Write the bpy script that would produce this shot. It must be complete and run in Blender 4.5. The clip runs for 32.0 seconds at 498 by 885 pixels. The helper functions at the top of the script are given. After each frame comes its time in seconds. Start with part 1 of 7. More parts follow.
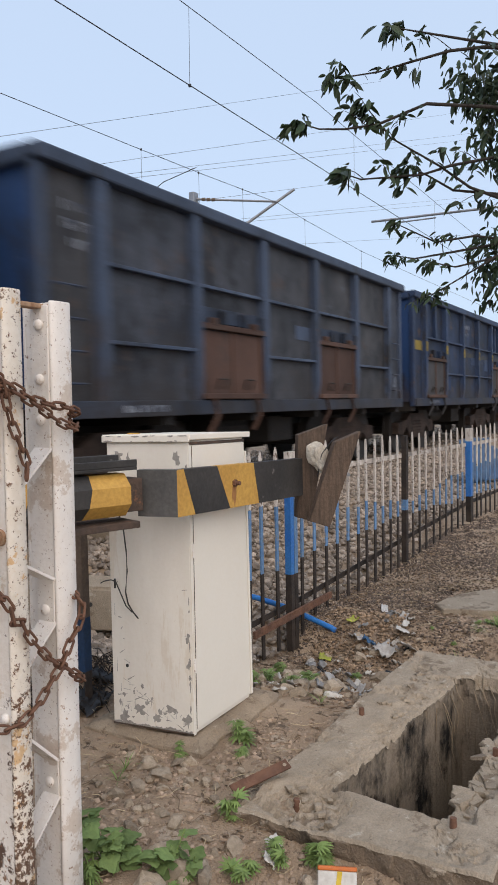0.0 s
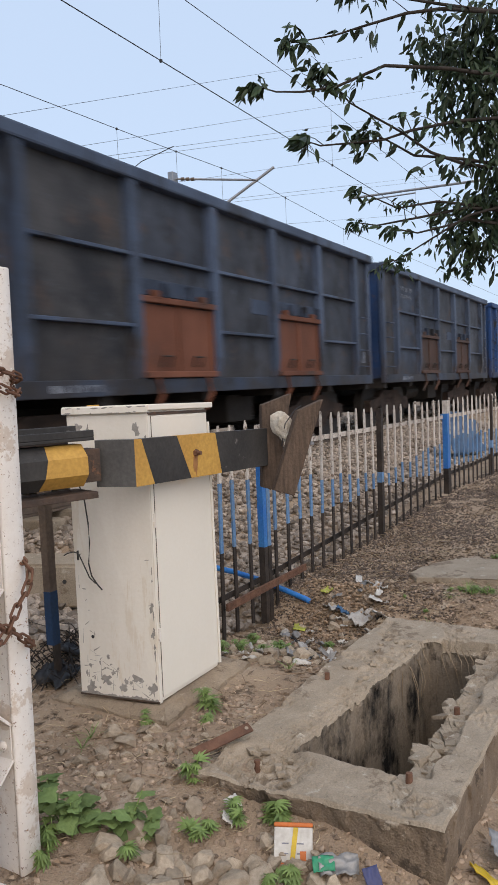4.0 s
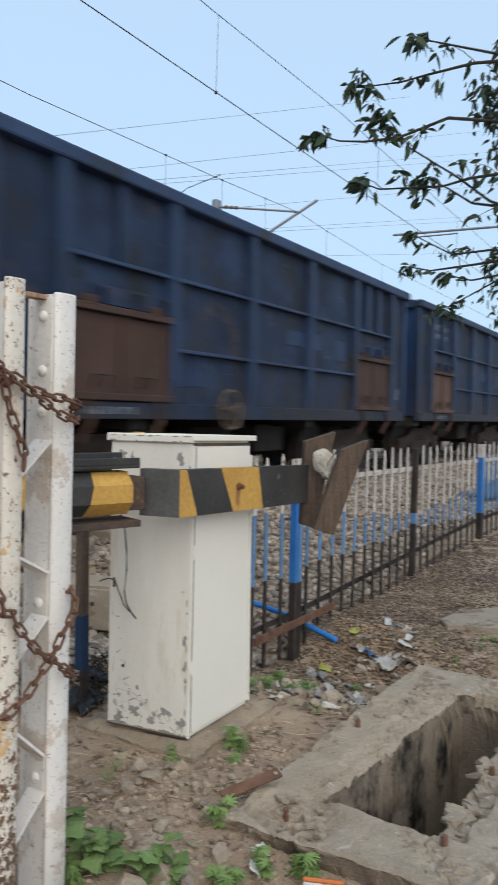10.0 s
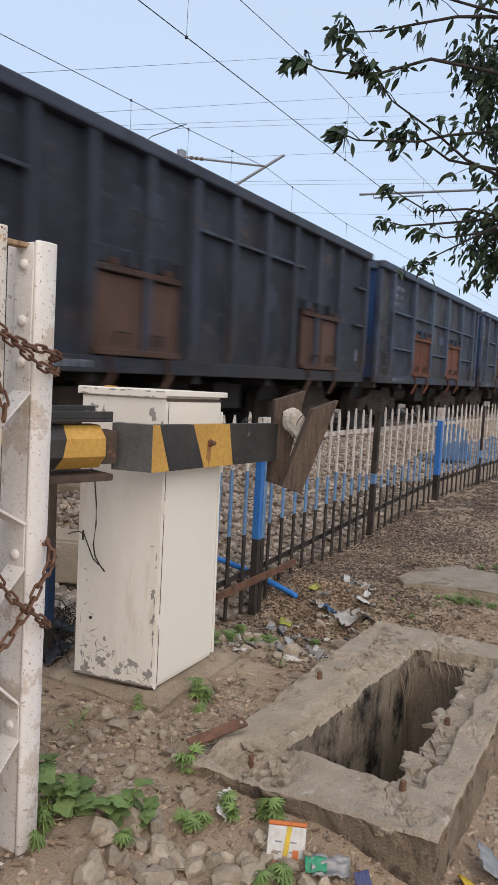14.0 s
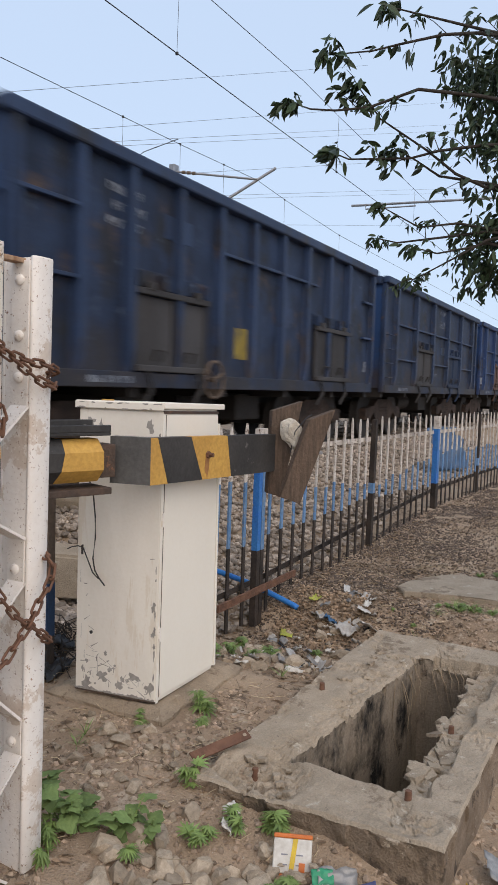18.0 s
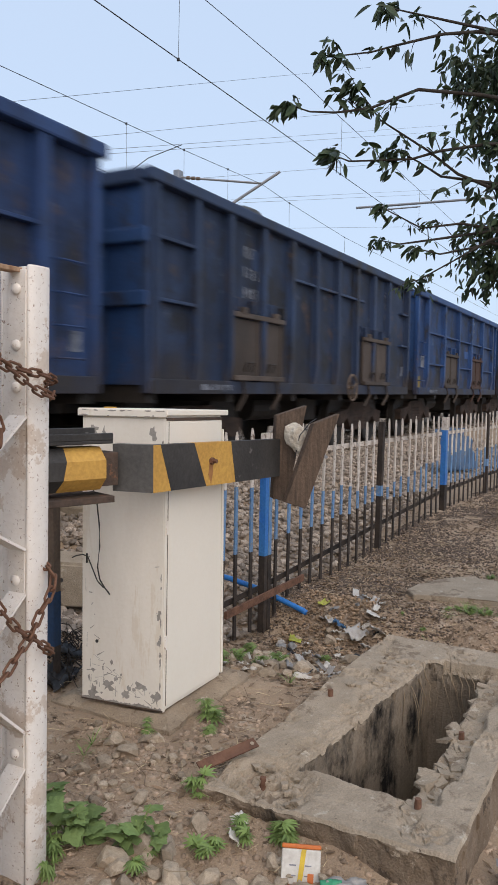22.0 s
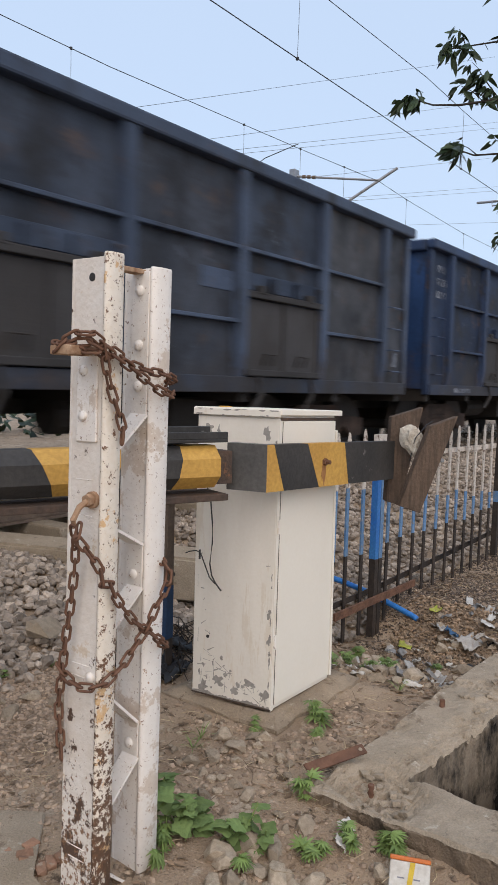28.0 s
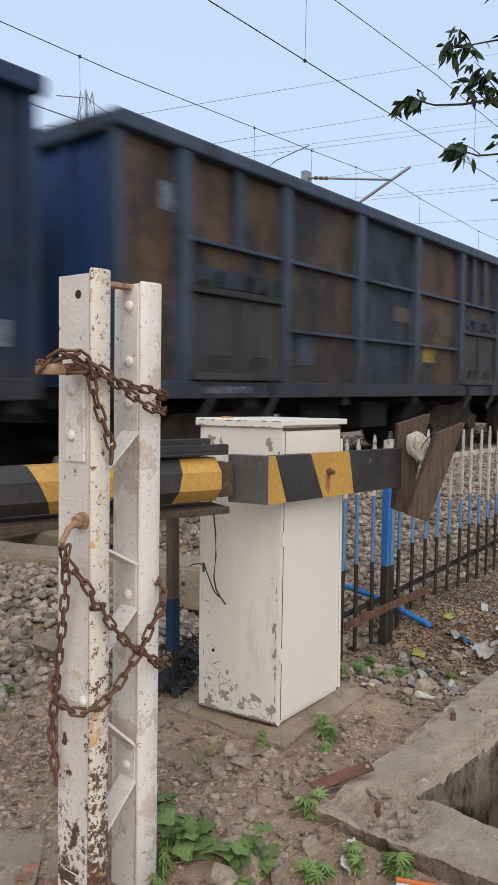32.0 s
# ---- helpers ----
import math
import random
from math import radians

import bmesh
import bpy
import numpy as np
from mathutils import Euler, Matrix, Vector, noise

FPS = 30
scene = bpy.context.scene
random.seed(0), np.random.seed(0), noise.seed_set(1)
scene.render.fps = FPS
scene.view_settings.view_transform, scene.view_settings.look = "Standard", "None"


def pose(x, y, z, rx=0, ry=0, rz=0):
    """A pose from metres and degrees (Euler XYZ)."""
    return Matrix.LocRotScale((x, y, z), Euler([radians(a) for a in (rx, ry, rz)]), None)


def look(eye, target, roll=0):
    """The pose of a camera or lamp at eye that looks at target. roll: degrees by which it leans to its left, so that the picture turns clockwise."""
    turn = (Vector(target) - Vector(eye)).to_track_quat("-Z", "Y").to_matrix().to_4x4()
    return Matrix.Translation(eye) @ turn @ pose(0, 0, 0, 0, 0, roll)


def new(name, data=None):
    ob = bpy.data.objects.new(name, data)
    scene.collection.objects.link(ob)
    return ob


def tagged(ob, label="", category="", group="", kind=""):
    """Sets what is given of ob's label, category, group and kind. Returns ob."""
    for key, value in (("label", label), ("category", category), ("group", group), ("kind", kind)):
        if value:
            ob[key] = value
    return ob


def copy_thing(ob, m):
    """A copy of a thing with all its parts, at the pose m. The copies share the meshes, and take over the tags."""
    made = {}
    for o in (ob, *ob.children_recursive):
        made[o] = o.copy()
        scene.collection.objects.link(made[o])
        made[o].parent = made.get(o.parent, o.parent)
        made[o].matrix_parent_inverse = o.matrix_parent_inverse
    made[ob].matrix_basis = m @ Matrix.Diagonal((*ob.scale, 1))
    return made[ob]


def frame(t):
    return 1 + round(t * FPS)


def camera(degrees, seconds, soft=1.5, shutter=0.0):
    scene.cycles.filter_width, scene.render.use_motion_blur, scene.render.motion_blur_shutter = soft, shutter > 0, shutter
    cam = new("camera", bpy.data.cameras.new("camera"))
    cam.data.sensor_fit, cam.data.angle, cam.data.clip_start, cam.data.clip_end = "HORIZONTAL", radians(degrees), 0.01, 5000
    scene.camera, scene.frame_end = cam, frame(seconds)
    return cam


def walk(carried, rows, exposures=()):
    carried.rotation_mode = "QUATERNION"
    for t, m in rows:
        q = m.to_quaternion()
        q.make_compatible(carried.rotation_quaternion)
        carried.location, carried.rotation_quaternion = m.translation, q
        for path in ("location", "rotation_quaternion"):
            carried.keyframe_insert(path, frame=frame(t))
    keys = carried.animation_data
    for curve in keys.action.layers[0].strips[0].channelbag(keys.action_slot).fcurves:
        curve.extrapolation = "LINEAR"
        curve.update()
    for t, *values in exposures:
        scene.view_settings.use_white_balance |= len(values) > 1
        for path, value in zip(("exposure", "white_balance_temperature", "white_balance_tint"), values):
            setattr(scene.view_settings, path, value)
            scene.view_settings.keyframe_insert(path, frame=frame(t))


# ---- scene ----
cam = camera(36.10, 32.0, soft=0.85, shutter=0.5)
PATH = [
    (0.0, pose(0.0000, 0.0000, 1.4843, 87.291, 1.363, -60.539)),
    (0.5, pose(0.0239, -0.0474, 1.4685, 86.634, 1.793, -60.145)),
    (1.0, pose(0.0319, -0.0674, 1.4526, 86.242, 2.589, -60.166)),
    (1.5, pose(0.0326, -0.0705, 1.4448, 85.928, 2.820, -61.143)),
    (2.0, pose(0.0322, -0.0768, 1.4394, 85.807, 2.938, -61.434)),
    (2.5, pose(0.0290, -0.0852, 1.4368, 85.751, 2.946, -61.444)),
    (3.0, pose(0.0413, -0.1151, 1.4301, 85.807, 2.964, -61.206)),
    (3.5, pose(0.0639, -0.1234, 1.4168, 85.819, 2.913, -61.231)),
    (5.5, pose(0.0546, -0.1095, 1.4139, 86.810, 1.104, -61.850)),
    (6.0, pose(0.0563, -0.1055, 1.4126, 87.105, 0.862, -61.620)),
    (6.5, pose(0.0533, -0.0925, 1.4152, 87.390, 0.724, -60.737)),
    (7.0, pose(0.0440, -0.0872, 1.4168, 87.950, 0.400, -58.956)),
    (7.5, pose(0.0460, -0.0731, 1.4204, 88.449, 0.202, -57.861)),
    (8.0, pose(0.0458, -0.0764, 1.4204, 88.736, 0.199, -56.840)),
    (8.5, pose(0.0506, -0.0795, 1.4231, 88.621, 0.507, -55.753)),
    (9.0, pose(0.0601, -0.0490, 1.4316, 88.518, 0.742, -54.867)),
    (9.5, pose(0.0730, -0.0050, 1.4364, 88.187, 0.665, -54.413)),
    (10.0, pose(0.0404, -0.0221, 1.4569, 87.977, -0.946, -59.382)),
    (10.5, pose(0.0158, 0.0041, 1.4554, 87.603, -1.542, -62.361)),
    (11.0, pose(-0.0214, 0.0534, 1.4586, 86.584, -2.449, -62.981)),
    (11.5, pose(-0.0188, 0.0570, 1.4651, 85.374, -3.284, -63.336)),
    (12.0, pose(-0.0114, 0.0541, 1.4636, 84.859, -3.882, -62.812)),
    (12.5, pose(-0.0020, 0.0527, 1.4634, 84.651, -3.993, -62.424)),
    (13.0, pose(0.0049, 0.0345, 1.4632, 84.567, -3.684, -62.164)),
    (13.5, pose(0.0007, 0.0312, 1.4586, 84.643, -3.185, -62.242)),
    (14.0, pose(-0.0064, 0.0329, 1.4555, 84.880, -2.717, -62.525)),
    (14.5, pose(-0.0085, 0.0327, 1.4537, 85.134, -2.430, -62.865)),
    (16.5, pose(-0.0120, 0.0357, 1.4528, 85.559, -1.948, -63.177)),
    (17.0, pose(-0.0100, 0.0349, 1.4499, 85.690, -1.818, -63.139)),
    (17.5, pose(-0.0101, 0.0344, 1.4493, 85.742, -1.768, -63.020)),
    (18.0, pose(-0.0118, 0.0362, 1.4511, 85.796, -1.706, -62.853)),
    (18.5, pose(-0.0088, 0.0309, 1.4516, 85.883, -1.559, -62.705)),
    (19.0, pose(-0.0060, 0.0313, 1.4517, 85.907, -1.530, -62.702)),
    (19.5, pose(-0.0081, 0.0342, 1.4529, 85.843, -1.646, -62.700)),
    (20.0, pose(-0.0084, 0.0337, 1.4524, 85.813, -1.606, -62.577)),
    (20.5, pose(0.0047, 0.0296, 1.4549, 85.833, -1.486, -62.449)),
    (21.0, pose(0.0102, 0.0185, 1.4556, 85.944, -1.243, -62.395)),
    (21.5, pose(0.0175, 0.0200, 1.4577, 86.029, -1.010, -62.392)),
    (22.0, pose(0.0215, 0.0230, 1.4582, 86.062, -0.733, -62.216)),
    (22.5, pose(0.0191, 0.0275, 1.4600, 86.058, -0.590, -61.735)),
    (23.0, pose(0.0146, 0.0263, 1.4651, 86.012, -0.464, -61.038)),
    (23.5, pose(0.0137, 0.0263, 1.4663, 86.056, -0.456, -60.348)),
    (24.0, pose(0.0165, 0.0269, 1.4654, 86.089, -0.497, -59.613)),
    (24.5, pose(0.0199, 0.0340, 1.4661, 86.092, -0.579, -58.659)),
    (25.0, pose(0.0230, 0.0333, 1.4670, 86.143, -0.713, -57.604)),
    (25.5, pose(0.0251, 0.0354, 1.4671, 86.183, -0.901, -56.672)),
    (26.0, pose(0.0244, 0.0355, 1.4651, 86.182, -0.869, -55.795)),
    (26.5, pose(0.0231, 0.0393, 1.4650, 86.125, -0.911, -55.121)),
    (28.5, pose(0.0208, 0.0471, 1.4640, 85.726, -1.582, -53.634)),
    (29.0, pose(0.0221, 0.0500, 1.4639, 85.615, -1.749, -53.289)),
    (29.5, pose(0.0233, 0.0513, 1.4622, 85.552, -1.894, -52.947)),
    (30.0, pose(0.0234, 0.0488, 1.4631, 85.483, -2.043, -52.608)),
    (30.5, pose(0.0330, 0.0403, 1.4671, 85.548, -1.941, -52.549)),
    (31.0, pose(0.0635, 0.0087, 1.4927, 85.734, -1.636, -52.466)),
    (31.5, pose(0.0990, 0.0027, 1.5009, 86.054, -1.008, -52.606)),
    (32.0, pose(0.1047, 0.0149, 1.5042, 85.932, -0.364, -52.634)),
]
# the clip's camera turns a little cooler while the red wagon fills its picture
walk(cam, PATH, [(0.0, 0.0, 6500, 10), (6.0, 0.0, 6500, 10), (7.0, 0.0, 6350, 8), (9.0, 0.0, 6250, 6), (9.9, 0.0, 6050, 2), (10.2, 0.0, 6150, 4), (10.8, 0.0, 6500, 10),
                 (24.0, 0.0, 6500, 10), (26.0, 0.0, 6350, 8), (28.5, 0.0, 6450, 10), (32.0, 0.0, 6450, 9)])

# ---- world, sun, exposure ----
world = bpy.data.worlds.new("hazy_sky")
scene.world = world
world.use_nodes = True
wn, wl = world.node_tree.nodes, world.node_tree.links
wn.clear()
sky = wn.new("ShaderNodeTexSky")
sky.sky_type = 'NISHITA'
sky.sun_disc = False
sky.sun_elevation = radians(38)
sky.sun_rotation = radians(215)
sky.air_density, sky.dust_density, sky.ozone_density = 1.0, 1.5, 1.0
haze = wn.new("ShaderNodeMix")
haze.data_type = 'RGBA'
haze.inputs[0].default_value = 0.75
haze.inputs[7].default_value = (7.3, 8.9, 11.4, 1.0)
bg = wn.new("ShaderNodeBackground")
bg.inputs[1].default_value = 0.1
wout = wn.new("ShaderNodeOutputWorld")
wl.new(sky.outputs[0], haze.inputs[6])
wl.new(haze.outputs[2], bg.inputs[0])
wl.new(bg.outputs[0], wout.inputs[0])

sun_data = bpy.data.lights.new("sun", 'SUN')
sun_data.energy, sun_data.angle, sun_data.color = 2.0, radians(75), (1.0, 0.81, 0.62)
sun = new("sun", sun_data)
sun.matrix_world = look((-20, -22, 26), (0, 0, 0))
scene.view_settings.exposure = 0.0


# ---- materials ----
def mat(name, c1, c2=None, scale=8.0, rough=0.8, bump=0.3, metal=0.0, spots=None, spot_scale=20.0, spot_at=0.62,
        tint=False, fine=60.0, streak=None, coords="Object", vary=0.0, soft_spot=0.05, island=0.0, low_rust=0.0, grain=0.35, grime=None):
    """Two-scale procedural surface: broad colour change, fine grain, optional wear spots and streaks."""
    m = bpy.data.materials.new(name)
    m.use_nodes = True
    n, l = m.node_tree.nodes, m.node_tree.links
    b = n["Principled BSDF"]
    b.inputs["Roughness"].default_value = rough
    b.inputs["Metallic"].default_value = metal
    b.inputs["Specular IOR Level"].default_value = 0.3
    tc = n.new("ShaderNodeTexCoord")
    src = tc.outputs[coords]
    if tint:
        oo = n.new("ShaderNodeObjectInfo")
        vm = n.new("ShaderNodeVectorMath")
        vm.operation = 'MULTIPLY_ADD'
        vm.inputs[1].default_value = (37.0, 11.0, 53.0)
        l.new(oo.outputs["Random"], vm.inputs[0])
        l.new(src, vm.inputs[2])
        src = vm.outputs[0]
    if streak:
        mp = n.new("ShaderNodeMapping")
        mp.inputs["Scale"].default_value = streak
        l.new(src, mp.inputs[0])
        ssrc = mp.outputs[0]
    else:
        ssrc = src
    n1 = n.new("ShaderNodeTexNoise")
    n1.inputs["Scale"].default_value = scale
    n1.inputs["Detail"].default_value = 6
    n1.inputs["Roughness"].default_value = 0.65
    l.new(ssrc, n1.inputs["Vector"])
    n2 = n.new("ShaderNodeTexNoise")
    n2.inputs["Scale"].default_value = fine
    n2.inputs["Detail"].default_value = 4
    l.new(src, n2.inputs["Vector"])
    ramp = n.new("ShaderNodeMapRange")
    ramp.inputs[1].default_value, ramp.inputs[2].default_value = 0.35, 0.65
    l.new(n1.outputs["Fac"], ramp.inputs[0])
    mix = n.new("ShaderNodeMix")
    mix.data_type = 'RGBA'
    mix.inputs[6].default_value = (*c1, 1)
    mix.inputs[7].default_value = (*(c2 or [c * 0.75 for c in c1]), 1)
    l.new(ramp.outputs[0], mix.inputs[0])
    col = mix.outputs[2]
    if tint:
        oi = n.new("ShaderNodeObjectInfo")
        mt = n.new("ShaderNodeMix")
        mt.data_type, mt.blend_type = 'RGBA', 'MULTIPLY'
        mt.inputs[0].default_value = 1.0
        l.new(col, mt.inputs[6])
        l.new(oi.outputs["Color"], mt.inputs[7])
        col = mt.outputs[2]
    if vary:
        oi = n.new("ShaderNodeObjectInfo")
        hv = n.new("ShaderNodeHueSaturation")
        vr = n.new("ShaderNodeMapRange")
        vr.inputs[3].default_value, vr.inputs[4].default_value = 1 - vary, 1 + vary
        l.new(oi.outputs["Random"], vr.inputs[0])
        l.new(vr.outputs[0], hv.inputs["Value"])
        l.new(col, hv.inputs["Color"])
        col = hv.outputs["Color"]
    if island:
        ge = n.new("ShaderNodeNewGeometry")
        hv = n.new("ShaderNodeHueSaturation")
        vr = n.new("ShaderNodeMapRange")
        vr.inputs[3].default_value, vr.inputs[4].default_value = 1 - island, 1 + island
        l.new(ge.outputs["Random Per Island"], vr.inputs[0])
        l.new(vr.outputs[0], hv.inputs["Value"])
        l.new(col, hv.inputs["Color"])
        col = hv.outputs["Color"]
    for k, (sc, thr, sz) in enumerate(spots or []):
        ns = n.new("ShaderNodeTexNoise")
        ns.inputs["Scale"].default_value = sz
        ns.inputs["Detail"].default_value = 7
        ns.inputs["Roughness"].default_value = 0.7
        mo = n.new("ShaderNodeVectorMath")
        mo.inputs[1].default_value = (3.7 * k + 1.3, 7.1 * k, 2.9 * k)
        l.new(ssrc if streak and k == 0 else src, mo.inputs[0])
        l.new(mo.outputs[0], ns.inputs["Vector"])
        rr = n.new("ShaderNodeMapRange")
        rr.inputs[1].default_value, rr.inputs[2].default_value = thr, thr + soft_spot
        if low_rust and k != 1:
            # rust has eaten up from the foot of the steel
            sx = n.new("ShaderNodeSeparateXYZ")
            l.new(src, sx.inputs[0])
            hz = n.new("ShaderNodeMapRange")
            hz.inputs[1].default_value, hz.inputs[2].default_value = 0.05, low_rust
            hz.inputs[3].default_value, hz.inputs[4].default_value = 0.14, 0.0
            l.new(sx.outputs[2], hz.inputs[0])
            am = n.new("ShaderNodeMath")
            l.new(ns.outputs["Fac"], am.inputs[0])
            l.new(hz.outputs[0], am.inputs[1])
            l.new(am.outputs[0], rr.inputs[0])
        else:
            l.new(ns.outputs["Fac"], rr.inputs[0])
        mm = n.new("ShaderNodeMix")
        mm.data_type = 'RGBA'
        mm.inputs[7].default_value = (*sc, 1)
        l.new(rr.outputs[0], mm.inputs[0])
        l.new(col, mm.inputs[6])
        col = mm.outputs[2]
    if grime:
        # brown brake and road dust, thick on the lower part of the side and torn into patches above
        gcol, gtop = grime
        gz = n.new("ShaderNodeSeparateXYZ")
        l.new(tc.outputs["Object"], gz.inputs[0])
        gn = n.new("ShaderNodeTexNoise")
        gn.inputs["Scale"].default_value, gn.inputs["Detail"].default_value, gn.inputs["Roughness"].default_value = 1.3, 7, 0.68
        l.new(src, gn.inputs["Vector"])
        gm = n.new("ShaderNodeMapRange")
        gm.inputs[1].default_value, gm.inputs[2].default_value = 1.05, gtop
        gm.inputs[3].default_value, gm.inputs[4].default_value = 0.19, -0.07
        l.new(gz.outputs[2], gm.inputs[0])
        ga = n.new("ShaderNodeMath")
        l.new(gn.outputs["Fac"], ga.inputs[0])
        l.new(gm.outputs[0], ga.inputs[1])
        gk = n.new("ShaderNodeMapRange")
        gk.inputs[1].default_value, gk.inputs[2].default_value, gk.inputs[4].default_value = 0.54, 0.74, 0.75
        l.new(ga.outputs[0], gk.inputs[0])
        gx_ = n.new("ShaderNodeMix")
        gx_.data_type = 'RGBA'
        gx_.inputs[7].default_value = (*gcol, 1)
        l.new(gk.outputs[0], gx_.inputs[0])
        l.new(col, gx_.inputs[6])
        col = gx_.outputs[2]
    gr = n.new("ShaderNodeMix")
    gr.data_type, gr.blend_type = 'RGBA', 'OVERLAY'
    gr.inputs[0].default_value = grain
    l.new(col, gr.inputs[6])
    l.new(n2.outputs["Fac"], gr.inputs[7])
    l.new(gr.outputs[2], b.inputs["Base Color"])
    bm_ = n.new("ShaderNodeBump")
    bm_.inputs["Strength"].default_value = bump
    bm_.inputs["Distance"].default_value = 0.01
    ad = n.new("ShaderNodeMath")
    l.new(n1.outputs["Fac"], ad.inputs[0])
    l.new(n2.outputs["Fac"], ad.inputs[1])
    l.new(ad.outputs[0], bm_.inputs["Height"])
    l.new(bm_.outputs[0], b.inputs["Normal"])
    return m


EARTH = mat("dry_earth", (0.40, 0.305, 0.215), (0.28, 0.205, 0.142), 1.6, 0.95, 1.0,
            spots=[((0.42, 0.345, 0.265), 0.57, 6.0), ((0.13, 0.095, 0.066), 0.575, 9.0), ((0.47, 0.41, 0.33), 0.63, 46.0), ((0.08, 0.06, 0.045), 0.645, 60.0)], fine=130)
STONE = mat("brown_grey_stone", (0.45, 0.37, 0.28), (0.32, 0.26, 0.193), 3, 0.95, 0.5, vary=0.28, spots=[((0.32, 0.235, 0.165), 0.60, 6.0)])
BALLAST = mat("ballast_stone", (0.39, 0.325, 0.265), (0.22, 0.182, 0.148), 6, 0.9, 0.5, island=0.45)
PEBBLE = mat("loose_pebble", (0.41, 0.315, 0.235), (0.25, 0.185, 0.135), 6, 0.92, 0.3, island=0.4)
DRYLEAF = mat("dry_leaf", (0.26, 0.185, 0.125), (0.165, 0.118, 0.08), 9, 0.85, 0.1, island=0.45)
CONCRETE = mat("weathered_concrete", (0.38, 0.315, 0.24), (0.285, 0.235, 0.175), 5, 0.95, 0.6,
               spots=[((0.22, 0.172, 0.125), 0.57, 5.0), ((0.44, 0.385, 0.31), 0.60, 13.0), ((0.15, 0.118, 0.09), 0.64, 34.0)], fine=140)
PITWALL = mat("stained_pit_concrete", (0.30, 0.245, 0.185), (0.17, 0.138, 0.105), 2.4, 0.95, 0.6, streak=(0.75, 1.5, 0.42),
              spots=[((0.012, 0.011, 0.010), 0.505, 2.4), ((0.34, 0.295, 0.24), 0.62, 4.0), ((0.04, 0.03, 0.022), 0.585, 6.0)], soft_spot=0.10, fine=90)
OUTWALL = mat("earth_stained_concrete", (0.26, 0.20, 0.145), (0.16, 0.12, 0.085), 5, 0.95, 0.8,
              spots=[((0.085, 0.065, 0.048), 0.56, 6.0), ((0.36, 0.30, 0.23), 0.60, 11.0)], fine=120)
CABWHITE = mat("peeling_cream_paint", (0.78, 0.73, 0.65), (0.70, 0.65, 0.57), 1.2, 0.55, 0.08, grain=0.10, streak=(3, 3, 0.5),
               spots=[((0.70, 0.63, 0.53), 0.57, 2.0), ((0.36, 0.33, 0.30), 0.70, 9.0), ((0.40, 0.33, 0.26), 0.70, 30.0)], soft_spot=0.03)
CABDOOR = mat("cream_cabinet_paint", (0.80, 0.75, 0.66), (0.76, 0.71, 0.62), 1.0, 0.5, 0.03, grain=0.07, spots=[((0.60, 0.53, 0.44), 0.72, 40.0)])
POSTWHITE = mat("rust_flecked_white_paint", (0.82, 0.775, 0.725), (0.75, 0.695, 0.64), 3.0, 0.55, 0.2, grain=0.18,
                spots=[((0.38, 0.25, 0.17), 0.63, 46.0), ((0.62, 0.53, 0.45), 0.56, 6.0), ((0.24, 0.15, 0.11), 0.615, 85.0)], soft_spot=0.03)
POSTRUST = mat("rusted_white_paint", (0.78, 0.735, 0.685), (0.68, 0.61, 0.54), 4.0, 0.6, 0.3, low_rust=0.62, grain=0.2,
               spots=[((0.10, 0.062, 0.045), 0.625, 17.0), ((0.66, 0.56, 0.45), 0.60, 9.0), ((0.25, 0.14, 0.08), 0.66, 70.0)], soft_spot=0.035)
FLANGERUST = mat("rust_flecked_flange_paint", (0.76, 0.70, 0.62), (0.68, 0.60, 0.50), 4.0, 0.6, 0.35, low_rust=0.85, grain=0.2,
                 spots=[((0.16, 0.085, 0.05), 0.60, 36.0), ((0.60, 0.40, 0.22), 0.585, 11.0), ((0.12, 0.07, 0.045), 0.60, 74.0)], soft_spot=0.035)
EYERUST = mat("rust_bled_paint", (0.42, 0.29, 0.19), (0.27, 0.15, 0.085), 26, 0.8, 0.4, spots=[((0.66, 0.60, 0.53), 0.60, 24.0)])
ORUST = mat("orange_rust", (0.40, 0.20, 0.075), (0.28, 0.13, 0.055), 30, 0.85, 0.3)
DKBLUE = mat("dull_dark_blue_paint", (0.018, 0.050, 0.12), (0.025, 0.045, 0.09), 8, 0.7, 0.2)
RUST = mat("rusty_iron", (0.21, 0.11, 0.07), (0.12, 0.065, 0.045), 14, 0.85, 0.6, metal=0.2)
DARKRUST = mat("dark_rusty_steel", (0.105, 0.07, 0.052), (0.06, 0.045, 0.038), 9, 0.85, 0.5, spots=[((0.19, 0.10, 0.06), 0.60, 16.0)])
BLACKPAINT = mat("worn_black_paint", (0.030, 0.029, 0.029), (0.055, 0.051, 0.048), 4, 0.6, 0.15,
                 spots=[((0.17, 0.16, 0.15), 0.635, 9.0), ((0.30, 0.29, 0.27), 0.70, 5.0)])
YELLOW = mat("worn_yellow_paint", (0.57, 0.335, 0.080), (0.49, 0.275, 0.065), 3, 0.6, 0.15,
             spots=[((0.28, 0.17, 0.06), 0.68, 12.0)])
BAREGREY = mat("bare_primer_grey", (0.34, 0.315, 0.285), (0.25, 0.23, 0.21), 14, 0.8, 0.3)
GREYPAINT = mat("dusty_grey_black_steel", (0.13, 0.125, 0.12), (0.085, 0.082, 0.08), 5, 0.5, 0.15)
BOGIESTEEL = mat("dusty_brown_steel", (0.074, 0.050, 0.040), (0.026, 0.020, 0.017), 5, 0.9, 0.5)
DARKSTEEL = mat("dark_dirty_steel", (0.022, 0.019, 0.017), (0.034, 0.028, 0.024), 6, 0.7, 0.4)
